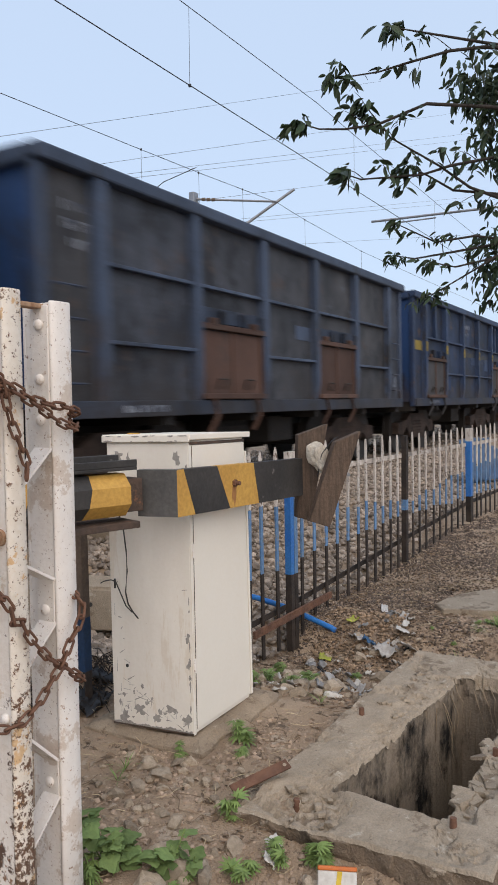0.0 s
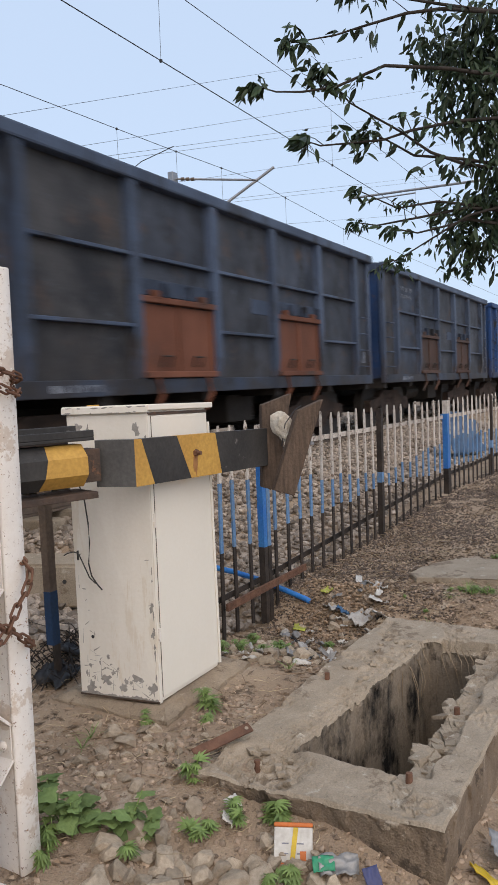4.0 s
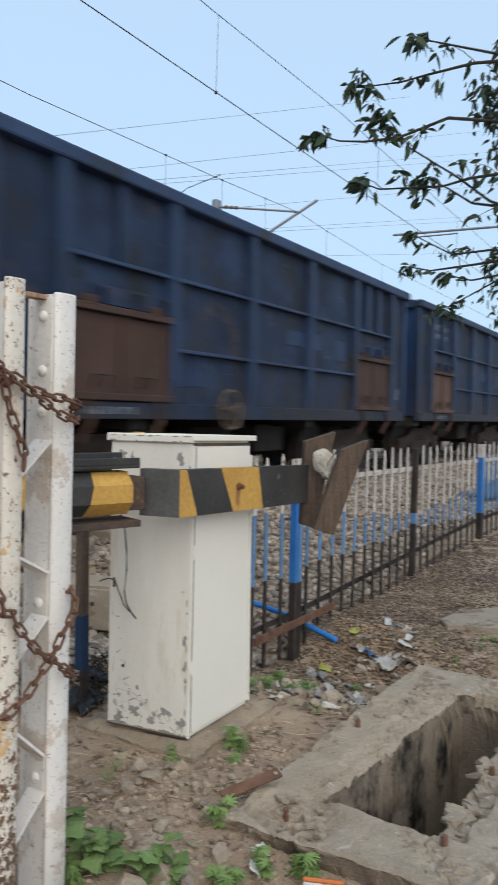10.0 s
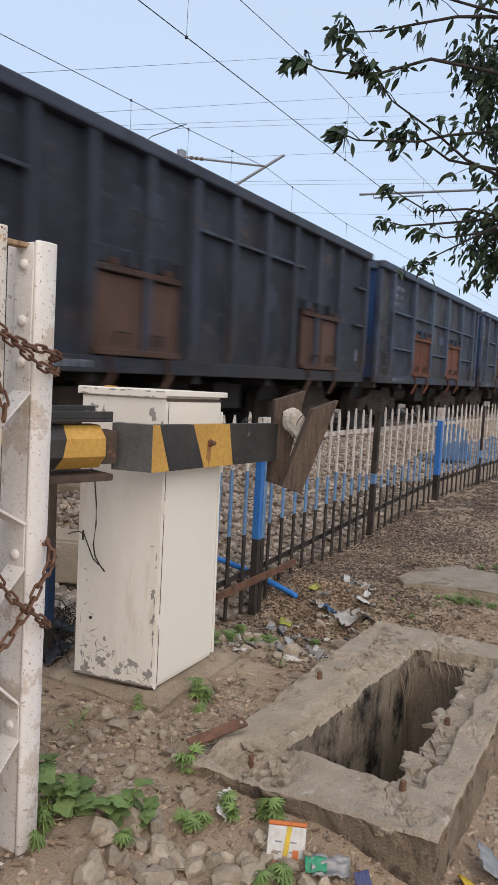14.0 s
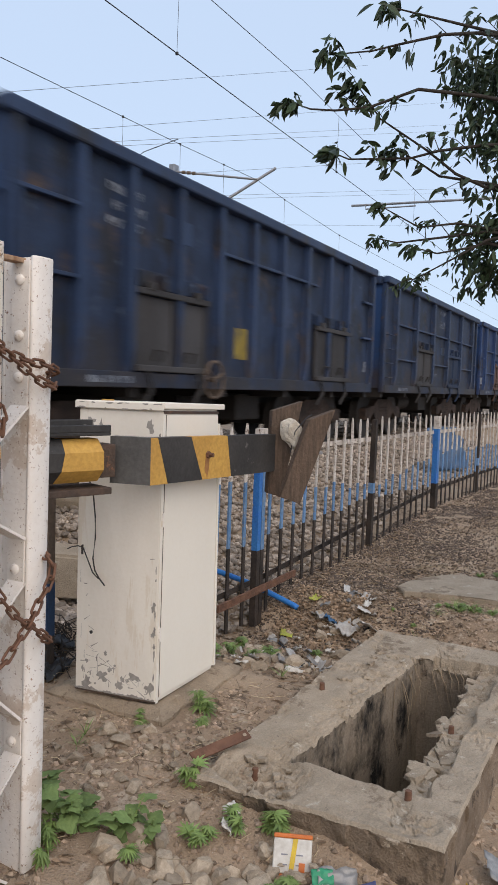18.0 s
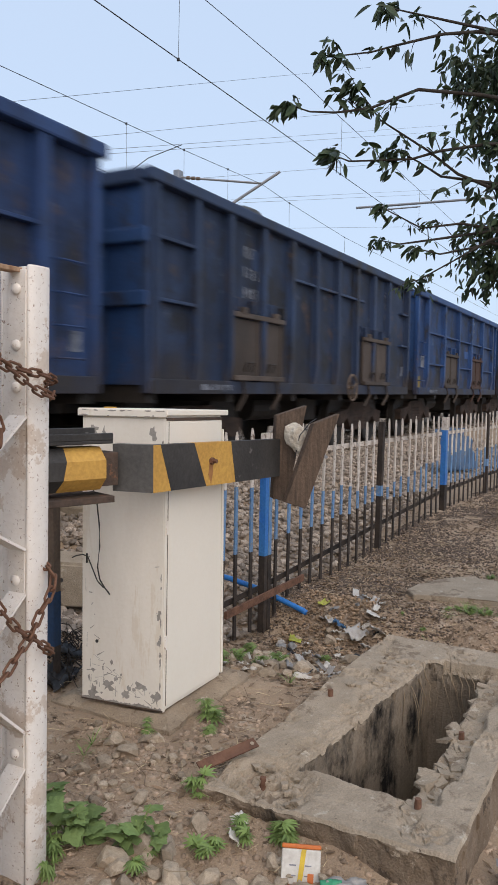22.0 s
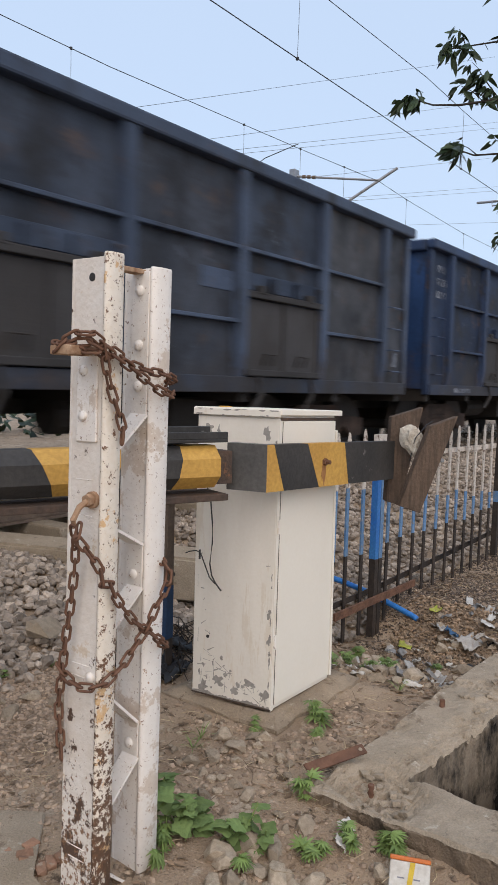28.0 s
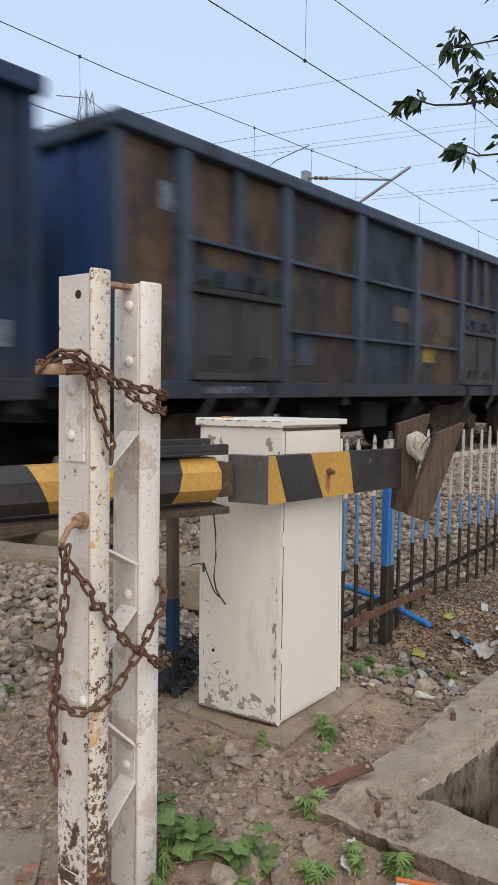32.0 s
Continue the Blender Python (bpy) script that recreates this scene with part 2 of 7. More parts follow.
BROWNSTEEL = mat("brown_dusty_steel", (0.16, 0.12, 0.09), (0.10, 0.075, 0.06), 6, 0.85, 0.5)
WOOD = mat("weathered_dark_wood", (0.135, 0.094, 0.068), (0.072, 0.051, 0.039), 5, 0.85, 0.5, streak=(14, 14, 1.2))
PLASTER = mat("pale_mortar_lump", (0.60, 0.55, 0.47), (0.48, 0.42, 0.34), 9, 0.95, 0.8)
FWHITE = mat("flaking_white_fence_paint", (0.62, 0.565, 0.51), (0.46, 0.41, 0.365), 7, 0.7, 0.3,
             spots=[((0.17, 0.12, 0.09), 0.565, 26.0)], vary=0.14)
FBLUE = mat("blue_fence_paint", (0.10, 0.21, 0.40), (0.16, 0.26, 0.40), 8, 0.65, 0.25,
            spots=[((0.21, 0.235, 0.27), 0.56, 24.0), ((0.08, 0.06, 0.05), 0.64, 30.0)], vary=0.15)
FBRIGHT = mat("bright_blue_post_paint", (0.03, 0.14, 0.46), (0.05, 0.19, 0.46), 5, 0.5, 0.15, spots=[((0.14, 0.20, 0.30), 0.63, 16.0)])
FBLACK = mat("black_fence_paint", (0.026, 0.022, 0.020), (0.058, 0.043, 0.034), 8, 0.75, 0.4, vary=0.2)
PIPE = mat("blue_plastic_pipe", (0.03, 0.16, 0.55), (0.04, 0.20, 0.50), 6, 0.4, 0.05)
WIRE = mat("dark_wire", (0.05, 0.05, 0.055), None, 5, 0.6, 0.0)
GALV = mat("galvanised_steel", (0.30, 0.31, 0.33), (0.22, 0.23, 0.25), 4, 0.5, 0.1, metal=0.6)
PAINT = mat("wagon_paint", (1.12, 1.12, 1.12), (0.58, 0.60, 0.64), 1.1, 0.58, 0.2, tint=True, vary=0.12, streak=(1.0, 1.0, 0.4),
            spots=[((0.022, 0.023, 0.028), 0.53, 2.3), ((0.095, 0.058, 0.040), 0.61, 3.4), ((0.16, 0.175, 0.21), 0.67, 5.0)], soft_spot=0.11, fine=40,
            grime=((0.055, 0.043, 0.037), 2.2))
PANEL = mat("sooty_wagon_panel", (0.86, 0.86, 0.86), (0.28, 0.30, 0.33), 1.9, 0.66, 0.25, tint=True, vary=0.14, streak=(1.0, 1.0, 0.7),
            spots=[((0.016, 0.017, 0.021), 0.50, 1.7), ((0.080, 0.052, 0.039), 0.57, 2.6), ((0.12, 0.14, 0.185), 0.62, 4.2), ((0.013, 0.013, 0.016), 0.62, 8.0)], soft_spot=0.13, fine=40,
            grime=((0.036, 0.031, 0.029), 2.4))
DOORPAINT = mat("rusty_wagon_door_paint", (1.0, 1.0, 1.0), (0.6, 0.58, 0.56), 1.6, 0.78, 0.3, tint=True, vary=0.2, streak=(1.0, 1.0, 0.5),
                spots=[((0.045, 0.04, 0.037), 0.55, 2.2), ((0.16, 0.13, 0.11), 0.68, 5.0)], soft_spot=0.14)
COAL = mat("black_coal", (0.02, 0.02, 0.021), (0.045, 0.043, 0.042), 8, 0.6, 0.9)
LEAF = mat("tree_leaf", (0.036, 0.058, 0.026), (0.022, 0.038, 0.018), 6, 0.5, 0.1, island=0.5)
WEEDB = mat("broad_weed_leaf", (0.165, 0.235, 0.080), (0.11, 0.17, 0.056), 22, 0.75, 0.5, vary=0.3, spots=[((0.20, 0.24, 0.12), 0.62, 30.0)])
WEED = mat("weed_leaf", (0.20, 0.275, 0.085), (0.13, 0.20, 0.058), 8, 0.55, 0.15, vary=0.3)
BARK = mat("dark_bark", (0.045, 0.037, 0.032), (0.028, 0.024, 0.021), 14, 0.9, 0.6)
WHITEMARK = mat("faded_white_lettering", (0.25, 0.27, 0.31), (0.11, 0.125, 0.155), 5, 0.8, 0.1, spots=[((0.04, 0.047, 0.07), 0.50, 7.0)], soft_spot=0.12)

PWHITE = mat("dirty_white_plastic", (0.62, 0.60, 0.56), (0.48, 0.45, 0.41), 12, 0.5, 0.1)
PORANGE = mat("orange_foil", (0.62, 0.17, 0.04), None, 12, 0.35, 0.05)
PYELLOW = mat("yellow_foil", (0.65, 0.45, 0.04), None, 12, 0.35, 0.05)
PLIME = mat("lime_plastic", (0.42, 0.44, 0.06), (0.32, 0.32, 0.08), 12, 0.45, 0.1)
PSILVER = mat("silver_foil", (0.34, 0.33, 0.32), (0.20, 0.20, 0.20), 14, 0.4, 0.2, metal=0.2)
PBLUE = mat("dark_blue_foil", (0.06, 0.07, 0.17), None, 12, 0.4, 0.1)
PBLUE2 = mat("blue_plastic_bag", (0.06, 0.14, 0.27), None, 12, 0.4, 0.1)
PGREEN = mat("green_foil", (0.05, 0.30, 0.16), None, 12, 0.4, 0.1)
PBLACK = mat("black_plastic_bag", (0.03, 0.03, 0.033), None, 12, 0.35, 0.1)
PCLEAR = mat("hazy_plastic_film", (0.46, 0.44, 0.41), (0.34, 0.32, 0.30), 12, 0.3, 0.1)
PTARP = mat("dull_blue_tarpaulin", (0.06, 0.11, 0.20), (0.09, 0.13, 0.20), 3, 0.7, 0.3)
PPRINT = mat("grey_print", (0.22, 0.22, 0.26), None, 12, 0.5, 0.0)


# ---- building helpers ----
def part(name, bm, material, parent=None, label="", smooth=False):
    me = bpy.data.meshes.new(name)
    if isinstance(bm, bmesh.types.BMesh):
        bmesh.ops.recalc_face_normals(bm, faces=bm.faces)
        bm.to_mesh(me)
        bm.free()
    else:
        me.from_pydata(bm[0], [], bm[1])
        me.update()
    me.materials.append(material)
    if smooth:
        for p in me.polygons:
            p.use_smooth = True
    ob = new(name, me)
    if parent:
        ob.parent = parent
    if label:
        ob["label"] = label
    return ob


def thing(name, m, label, category, group="", kind=""):
    ob = new(name)
    ob.empty_display_size = 0.1
    ob.matrix_basis = m
    return tagged(ob, label, category, group, kind)


def box(bm, x0, x1, y0, y1, z0, z1, bevel=0.0, m=None):
    r = bmesh.ops.create_cube(bm, size=1.0)
    mt = Matrix.Translation(((x0 + x1) / 2, (y0 + y1) / 2, (z0 + z1) / 2)) @ Matrix.Diagonal((x1 - x0, y1 - y0, z1 - z0, 1))
    if m is not None:
        mt = m @ mt
    bmesh.ops.transform(bm, matrix=mt, verts=r["verts"])
    if bevel:
        es = list({e for v in r["verts"] for e in v.link_edges})
        bmesh.ops.bevel(bm, geom=es, offset=bevel, segments=2, affect='EDGES', profile=0.5)
    return bm


def cyl(bm, p0, p1, r0, r1=None, n=12):
    p0, p1 = Vector(p0), Vector(p1)
    d = p1 - p0
    r = bmesh.ops.create_cone(bm, cap_ends=True, segments=n, radius1=r0, radius2=r0 if r1 is None else r1, depth=d.length)
    q = d.to_track_quat('Z', 'Y').to_matrix().to_4x4()
    bmesh.ops.transform(bm, matrix=Matrix.Translation((p0 + p1) / 2) @ q, verts=r["verts"])
    return bm


def tube(bm, pts, r, n=6, r_end=None):
    """A round bar along a line of points."""
    pts = [Vector(p) for p in pts]
    rings = []
    for i, p in enumerate(pts):
        d = (pts[min(i + 1, len(pts) - 1)] - pts[max(i - 1, 0)]).normalized()
        q = d.to_track_quat('Z', 'Y')
        rr = r if r_end is None else r + (r_end - r) * i / (len(pts) - 1)
        rings.append([bm.verts.new(p + q @ Vector((rr * math.cos(2 * math.pi * k / n), rr * math.sin(2 * math.pi * k / n), 0)))
                      for k in range(n)])
    for a, b in zip(rings, rings[1:]):
        for k in range(n):
            bm.faces.new((a[k], a[(k + 1) % n], b[(k + 1) % n], b[k]))
    bm.faces.new(rings[0][::-1])
    bm.faces.new(rings[-1])
    return bm


def rock(bm, c, sx, sy, sz, seed, sub=2, rough=0.28, rz=0.0, cuts=11):
    """An angular stone: a ball cut by planes, with uneven faces."""
    rnd = random.Random(int(seed * 1000))
    planes = []
    for _ in range(cuts):
        q = Vector((rnd.gauss(0, 1), rnd.gauss(0, 1), rnd.gauss(0, 1))).normalized()
        planes.append((q, rnd.uniform(0.42, 0.85)))
    r = bmesh.ops.create_icosphere(bm, subdivisions=sub, radius=1.0)
    o = Vector((seed * 1.7, seed * 2.3, seed * 0.9))
    for v in r["verts"]:
        p = v.co.normalized()
        k = 1.0
        for q, d in planes:
            f = p.dot(q)
            if f > 0.05:
                k = min(k, d / f)
        k *= 1 + rough * 0.35 * noise.noise(p * 2.1 + o) + rough * 0.2 * noise.noise(p * 5.1 + o)
        v.co = Vector((p.x * k * sx, p.y * k * sy, p.z * k * sz))
    bmesh.ops.transform(bm, matrix=Matrix.Translation(c) @ Matrix.Rotation(rz, 4, 'Z'), verts=r["verts"])
    return bm


def B():
    return bmesh.new()


# ---- ground ----
RAIL_Z = 0.38
TRACK_Y = 6.45


def smooth(a, b, x):
    t = max(0.0, min(1.0, (x - a) / (b - a)))
    return t * t * (3 - 2 * t)


def ground_z(x, y):
    z = -0.05
    end = 5.35
    z += -0.22 * smooth(3.4, 4.6, x) * (1 - smooth(0.2, 1.2, 1.4 - y)) * (1 - smooth(4.85, end, x))
    z += -0.06 * smooth(3.6, 5.0, x) * (1 - smooth(6.0, 8.5, x))
    z += 0.14 * smooth(6.0, 9.5, x)
    z += -0.13 * (1 - smooth(2.0, 2.55, x)) * (1 - smooth(1.0, 1.5, y)) - 0.08 * (1 - smooth(0.2, 1.0, y)) * smooth(2.0, 3.2, x)
    z -= 0.13 * (1 - smooth(0.40, 0.98, y)) * smooth(1.5, 2.3, x) * (1 - smooth(4.3, 5.3, x))
    z += 0.20 * smooth(3.1, 4.3, y) * (1 - smooth(20, 26, y))
    z += 0.012 * noise.noise(Vector((x * 3.1, y * 3.1, 0))) + 0.02 * noise.noise(Vector((x * 0.9, y * 0.9, 4)))
    z += 0.009 * noise.noise(Vector((x * 9, y * 9, 2))) + 0.006 * noise.noise(Vector((x * 19, y * 19, 6)))
    return z


PIT = (2.66, 4.02, 0.70, 1.20)   # inner opening of the pit: x0, x1, y0, y1


def graded(fine0, fine1, step, far):
    v = list(np.arange(fine0, fine1, step))
    a, s = fine1, step
    while a < far:
        v.append(a)
        s *= 1.35
        a += s
    v.append(far)
    a, s = fine0 - step, step
    low = []
    while a > -far:
        low.append(a)
        s *= 1.35
        a -= s
    return [-far] + low[::-1] + v


gx, gy = graded(1.0, 7.6, 0.04, 1500.0), graded(0.2, 3.4, 0.04, 1500.0)
verts = [(x, y, ground_z(x, y)) for y in gy for x in gx]
nx = len(gx)
faces = []
for j in range(len(gy) - 1):
    for i in range(nx - 1):
        cx, cy = (gx[i] + gx[i + 1]) / 2, (gy[j] + gy[j + 1]) / 2
        if PIT[0] - 0.08 < cx < PIT[1] + 0.08 and PIT[2] - 0.08 < cy < PIT[3] + 0.08:
            continue
        faces.append((j * nx + i, j * nx + i + 1, (j + 1) * nx + i + 1, (j + 1) * nx + i))
ground = part("ground", (verts, faces), EARTH, smooth=True)
tagged(ground, "bare brown dry earth ground with small stones", "ground", kind="structure")


# ---- goods train ----
PITCH, BODY = 10.75, 9.84
TOP, SILL = 3.45, 1.02
HALF = 1.60


def side_frame(mirror):
    """Maps a side's own space (x along, z up, y outward positive) to the wagon."""
    return Matrix.Diagonal((1, -1 if not mirror else 1, 1, 1)) @ Matrix.Translation((0, HALF, 0))


def placed(bm, m):
    bmesh.ops.transform(bm, matrix=m, verts=bm.verts)
    return bm


def make_wheelset(parent, x, y=0):
    bm = B()
    for s in (-1, 1):
        cyl(bm, (0, s * 0.80, 0), (0, s * 0.93, 0), 0.50, n=24)
        cyl(bm, (0, s * 0.77, 0), (0, s * 0.80, 0), 0.53, n=24)
        cyl(bm, (0, s * 0.93, 0), (0, s * 1.02, 0), 0.12, n=10)
        for k in range(4):
            a = k * math.pi / 2
            box(bm, 0.2 * math.cos(a) - 0.05, 0.2 * math.cos(a) + 0.05, s * 0.93 - 0.01, s * 0.93 + 0.02,
                0.2 * math.sin(a) - 0.05, 0.2 * math.sin(a) + 0.05)
    cyl(bm, (0, -1.05, 0), (0, 1.05, 0), 0.085, n=10)
    w = part("wheelset", bm, DARKSTEEL, parent, smooth=False)
    w.location = (x, 0, 0.50)
    return w


def make_wagon(kind):
    """One open goods wagon. kind: 'rail' two waist rails and doors in panels 2 and 4; 'wide' doors at both ends; 'rib' close ribs."""
    w = thing("goods_wagon", pose(0, 0, 0), "open steel goods wagon rolling on the rails", "wagon", "wagons of the goods train")
    h = BODY / 2
    yo = HALF - 0.10
    for s in (-1, 1):
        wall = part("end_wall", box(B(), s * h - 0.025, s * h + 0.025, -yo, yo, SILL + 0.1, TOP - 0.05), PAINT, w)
        for yy in (-0.9, -0.3, 0.3, 0.9):
            part("end_rib", box(B(), s * h - 0.06, s * h + 0.06, yy - 0.06, yy + 0.06, SILL + 0.1, TOP - 0.06), PAINT, wall)
        if kind == 'rib':
            for zz in (2.06, 2.74):
                part("end_rail", box(B(), s * h - 0.10, s * h + 0.10, -HALF + 0.04, HALF - 0.04, zz - 0.08, zz + 0.08, 0.015), PAINT, wall)
    bm = B()
    box(bm, -h + 0.05, h - 0.05, -yo, yo, SILL + 0.16, SILL + 0.22)
    part("floor_plate", bm, DARKSTEEL, w)
    bm = B()
    for s in (-1, 1):
        box(bm, -h - 0.10, h + 0.10, s * (HALF - 0.04) - 0.075, s * (HALF - 0.04) + 0.075, TOP - 0.145, TOP, 0.025)
        box(bm, s * (h + 0.02) - 0.10, s * (h + 0.02) + 0.10, -HALF + 0.12, HALF - 0.12, TOP - 0.17, TOP - 0.002, 0.025)
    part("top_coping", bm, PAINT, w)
    bm = B()
    for s in (-1, 1):
        box(bm, -h, h, s * (HALF - 0.06) - 0.05, s * (HALF - 0.06) + 0.05, SILL, SILL + 0.17, 0.01)
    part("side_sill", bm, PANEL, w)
    # stanchions, rails and doors on both sides
    if kind == 'rib':
        xs = [-h + 0.06, -h + 0.92] + [-h + 1.74 + 0.95 * i for i in range(8)] + [h - 0.06]
        doors = [(-h + 1.76, -h + 3.40), (h - 3.02, h - 1.30)]
        rails = [(xs[4], h - 2.95, 2.74), (-h, -h + 0.9, 2.74), (-h, -h + 0.9, 2.06), (h - 0.55, h, 2.74), (h - 0.55, h, 2.06)]
        wid, dep = 0.06, 0.09
    else:
        xs = [-h + 0.77 + 1.66 * i for i in range(6)]
        if kind == 'wide':
            doors = [(xs[0], xs[1]), (xs[4], xs[5])]
        else:
            doors = [(xs[1], xs[2]), (xs[3], xs[4])]
        rails = []
        for a, b in zip(xs, xs[1:]):
            rails.append((a + 0.06, b - 0.06, 2.52))
            if (a, b) not in doors:
                rails.append((a + 0.06, b - 0.06, 1.76))
        wid, dep = 0.085, 0.10
    for s in (False, True):
        f = side_frame(s)
        cutx = [-h + 0.026] + ([x for x in xs[1:-1]] if kind == 'rib' else xs) + [h - 0.026]
        for e in (-1, 1):
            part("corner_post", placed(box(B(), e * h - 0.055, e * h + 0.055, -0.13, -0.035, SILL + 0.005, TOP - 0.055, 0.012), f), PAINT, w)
        for a, b in zip(cutx, cutx[1:]):
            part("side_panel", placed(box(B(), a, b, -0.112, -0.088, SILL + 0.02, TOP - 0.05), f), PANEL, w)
        for x in xs:
            bm = B()
            v = [(x - wid, -dep, SILL + 0.02), (x + wid, -dep, SILL + 0.02), (x + wid, -dep, TOP - 0.1), (x - wid, -dep, TOP - 0.1),
                 (x - wid * 0.8, -0.045, SILL + 0.06), (x + wid * 0.8, -0.045, SILL + 0.06), (x + wid * 0.8, 0.012, SILL + 0.42),
                 (x - wid * 0.8, 0.012, SILL + 0.42), (x + wid * 0.8, 0.012, TOP - 0.11), (x - wid * 0.8, 0.012, TOP - 0.11)]
            vs = [bm.verts.new(p) for p in v]
            for q in ((0, 1, 2, 3), (0, 1, 5, 4), (4, 5, 6, 7), (7, 6, 8, 9), (9, 8, 2, 3), (1, 2, 8, 6, 5), (0, 4, 7, 9, 3)):
                bm.faces.new([vs[i] for i in q])
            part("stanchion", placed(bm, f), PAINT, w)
        if kind == 'wide':
            for x in ((xs[0] + xs[1]) / 2, xs[4] + 0.55, xs[4] + 1.05):
                bm = box(B(), x - 0.05, x + 0.05, -dep, -0.02, 2.55, TOP - 0.1)
                part("stanchion", placed(bm, f), PAINT, w)
        for a, b, z in rails:
            bm = box(B(), a, b, -dep - 0.004, -0.005, z - 0.014, z + 0.026, 0.008)
            part("waist_rail", placed(bm, f), PAINT, w)
        for a, b in doors:
            d0 = B()
            mid = (a + b) / 2
            box(d0, a + 0.10, mid - 0.015, -dep, -0.045, SILL + 0.20, 2.02, 0.008)
            box(d0, mid + 0.015, b - 0.10, -dep, -0.045, SILL + 0.20, 2.02, 0.008)
            door = part("flap_door", placed(d0, f), DOORPAINT, w, "rust-brown drop door")
            bm = box(B(), a + 0.06, b - 0.06, -0.055, 0.015, 2.03, 2.10, 0.01)
            for k in (0.2, 0.8):
                xx = a + (b - a) * k
                box(bm, xx - 0.06, xx + 0.06, -0.05, 0.025, 2.08, 2.17, 0.01)
            part("hinge_bar", placed(bm, f), DOORPAINT, door)
            bm = box(B(), a + 0.08, b - 0.08, -0.055, 0.02, SILL + 0.18, SILL + 0.25, 0.01)
            part("bottom_bar", placed(bm, f), DOORPAINT, door)
            for xx in (a + 0.10, mid, b - 0.10):
                part("door_rib", placed(box(B(), xx - 0.025, xx + 0.025, -0.06, -0.025, SILL + 0.22, 2.05), f), DOORPAINT, door)
            for k in (0.18, 0.82):
                xx = a + (b - a) * k
                bm = tube(B(), [(xx, 0.0, SILL + 0.18), (xx + 0.03, 0.03, SILL - 0.02), (xx - 0.04, -0.05, SILL - 0.22)], 0.03, 6)
                part("door_lever", placed(bm, f), DOORPAINT, door)
    # small plates, brackets and the foot gussets of the stanchions
    rndw = random.Random(len(kind))
    for s in (False,):
        f = side_frame(s)
        for x in xs:
            bm = box(B(), x - wid * 1.25, x + wid * 1.25, -0.045, -0.012, SILL + 0.01, SILL + 0.15, 0.008)
            part("stanchion_foot", placed(bm, f), DOORPAINT, w)
        for a, b in doors:
            bm = box(B(), a + 0.02, b - 0.02, -dep - 0.002, -0.06, 2.12, 2.30, 0.006)
            for k in (0.06, 0.35, 0.65, 0.94):
                xx = a + (b - a) * k
                box(bm, xx - 0.035, xx + 0.035, -0.075, 0.022, 2.10, 2.27, 0.008)
            part("door_header", placed(bm, f), PANEL, w, "sooty door header with brackets")
            for k in (0.30, 0.70):
                xx = a + (b - a) * k
                bm = tube(B(), [(xx - 0.09, -0.02, SILL + 0.30), (xx - 0.09, 0.02, SILL + 0.42), (xx + 0.09, 0.02, SILL + 0.42), (xx + 0.09, -0.02, SILL + 0.30)], 0.013, 5)
                part("grab_loop", placed(bm, f), DARKSTEEL, w)
        for _ in range(5):
            x = rndw.uniform(-h + 0.4, h - 0.8)
            z = rndw.choice((1.32, 2.0, 2.75)) + rndw.uniform(-0.06, 0.1)
            pw, ph = rndw.uniform(0.2, 0.6), rndw.uniform(0.15, 0.4)
            part("patch_plate", placed(box(B(), x, x + pw, -0.0875, -0.080, z, z + ph, 0.003), f), DOORPAINT if rndw.random() < 0.3 else PAINT, w, "welded repair plate")
        part("number_plate", placed(box(B(), h - 0.34, h - 0.20, -0.0875, -0.081, 1.42, 1.62, 0.002), f), WHITEMARK, w, "small faded white plate")
        for k in range(6):
            part("sill_marking", placed(box(B(), -h + 1.05 + 0.13 * k, -h + 1.15 + 0.13 * k - 0.03 * (k % 2), -0.0095, -0.0060, SILL + 0.05, SILL + 0.12), f), WHITEMARK, w, "faded painted marking")
        for x in (-h + 0.30, h - 0.42):
            bm = B()
            for k in range(4):
                tube(bm, [(x - 0.16, -0.07, 1.35 + 0.30 * k), (x - 0.16, 0.01, 1.35 + 0.30 * k), (x + 0.16, 0.01, 1.35 + 0.30 * k), (x + 0.16, -0.07, 1.35 + 0.30 * k)], 0.011, 5)
            if kind == 'rail':
                part("step_irons", placed(bm, f), PAINT, w)
    # frame below
    frame_ = part("centre_sill", box(B(), -h, h, -0.25, 0.25, SILL - 0.25, SILL + 0.16), DARKSTEEL, w)
    for x in (-h + 0.1, -3.0, -1.0, 1.0, 3.0, h - 0.1):
        part("cross_bearer", box(B(), x - 0.08, x + 0.08, -1.5, 1.5, SILL - 0.1, SILL + 0.14), DARKSTEEL, frame_)
    bm = B()
    cyl(bm, (-0.9, -0.55, 0.78), (0.1, -0.55, 0.78), 0.2, n=14)
    box(bm, 0.5, 1.3, -0.9, -0.3, 0.55, 0.95, 0.02)
    part("brake_gear", bm, DARKSTEEL, w)
    for s in (-1, 1):
        bm = box(B(), s * h - 0.12, s * h + 0.12, -0.17, 0.17, 0.92, 1.22, 0.02)
        cyl(bm, (s * h, 0, 1.07), (s * (h + 0.4), 0, 1.07), 0.11, n=8)
        box(bm, s * (h + 0.42) - 0.1, s * (h + 0.42) + 0.1, -0.18, 0.18, 0.94, 1.2, 0.03)
        part("coupler", bm, DARKSTEEL, w)
        bx = s * 3.25
        bm = B()
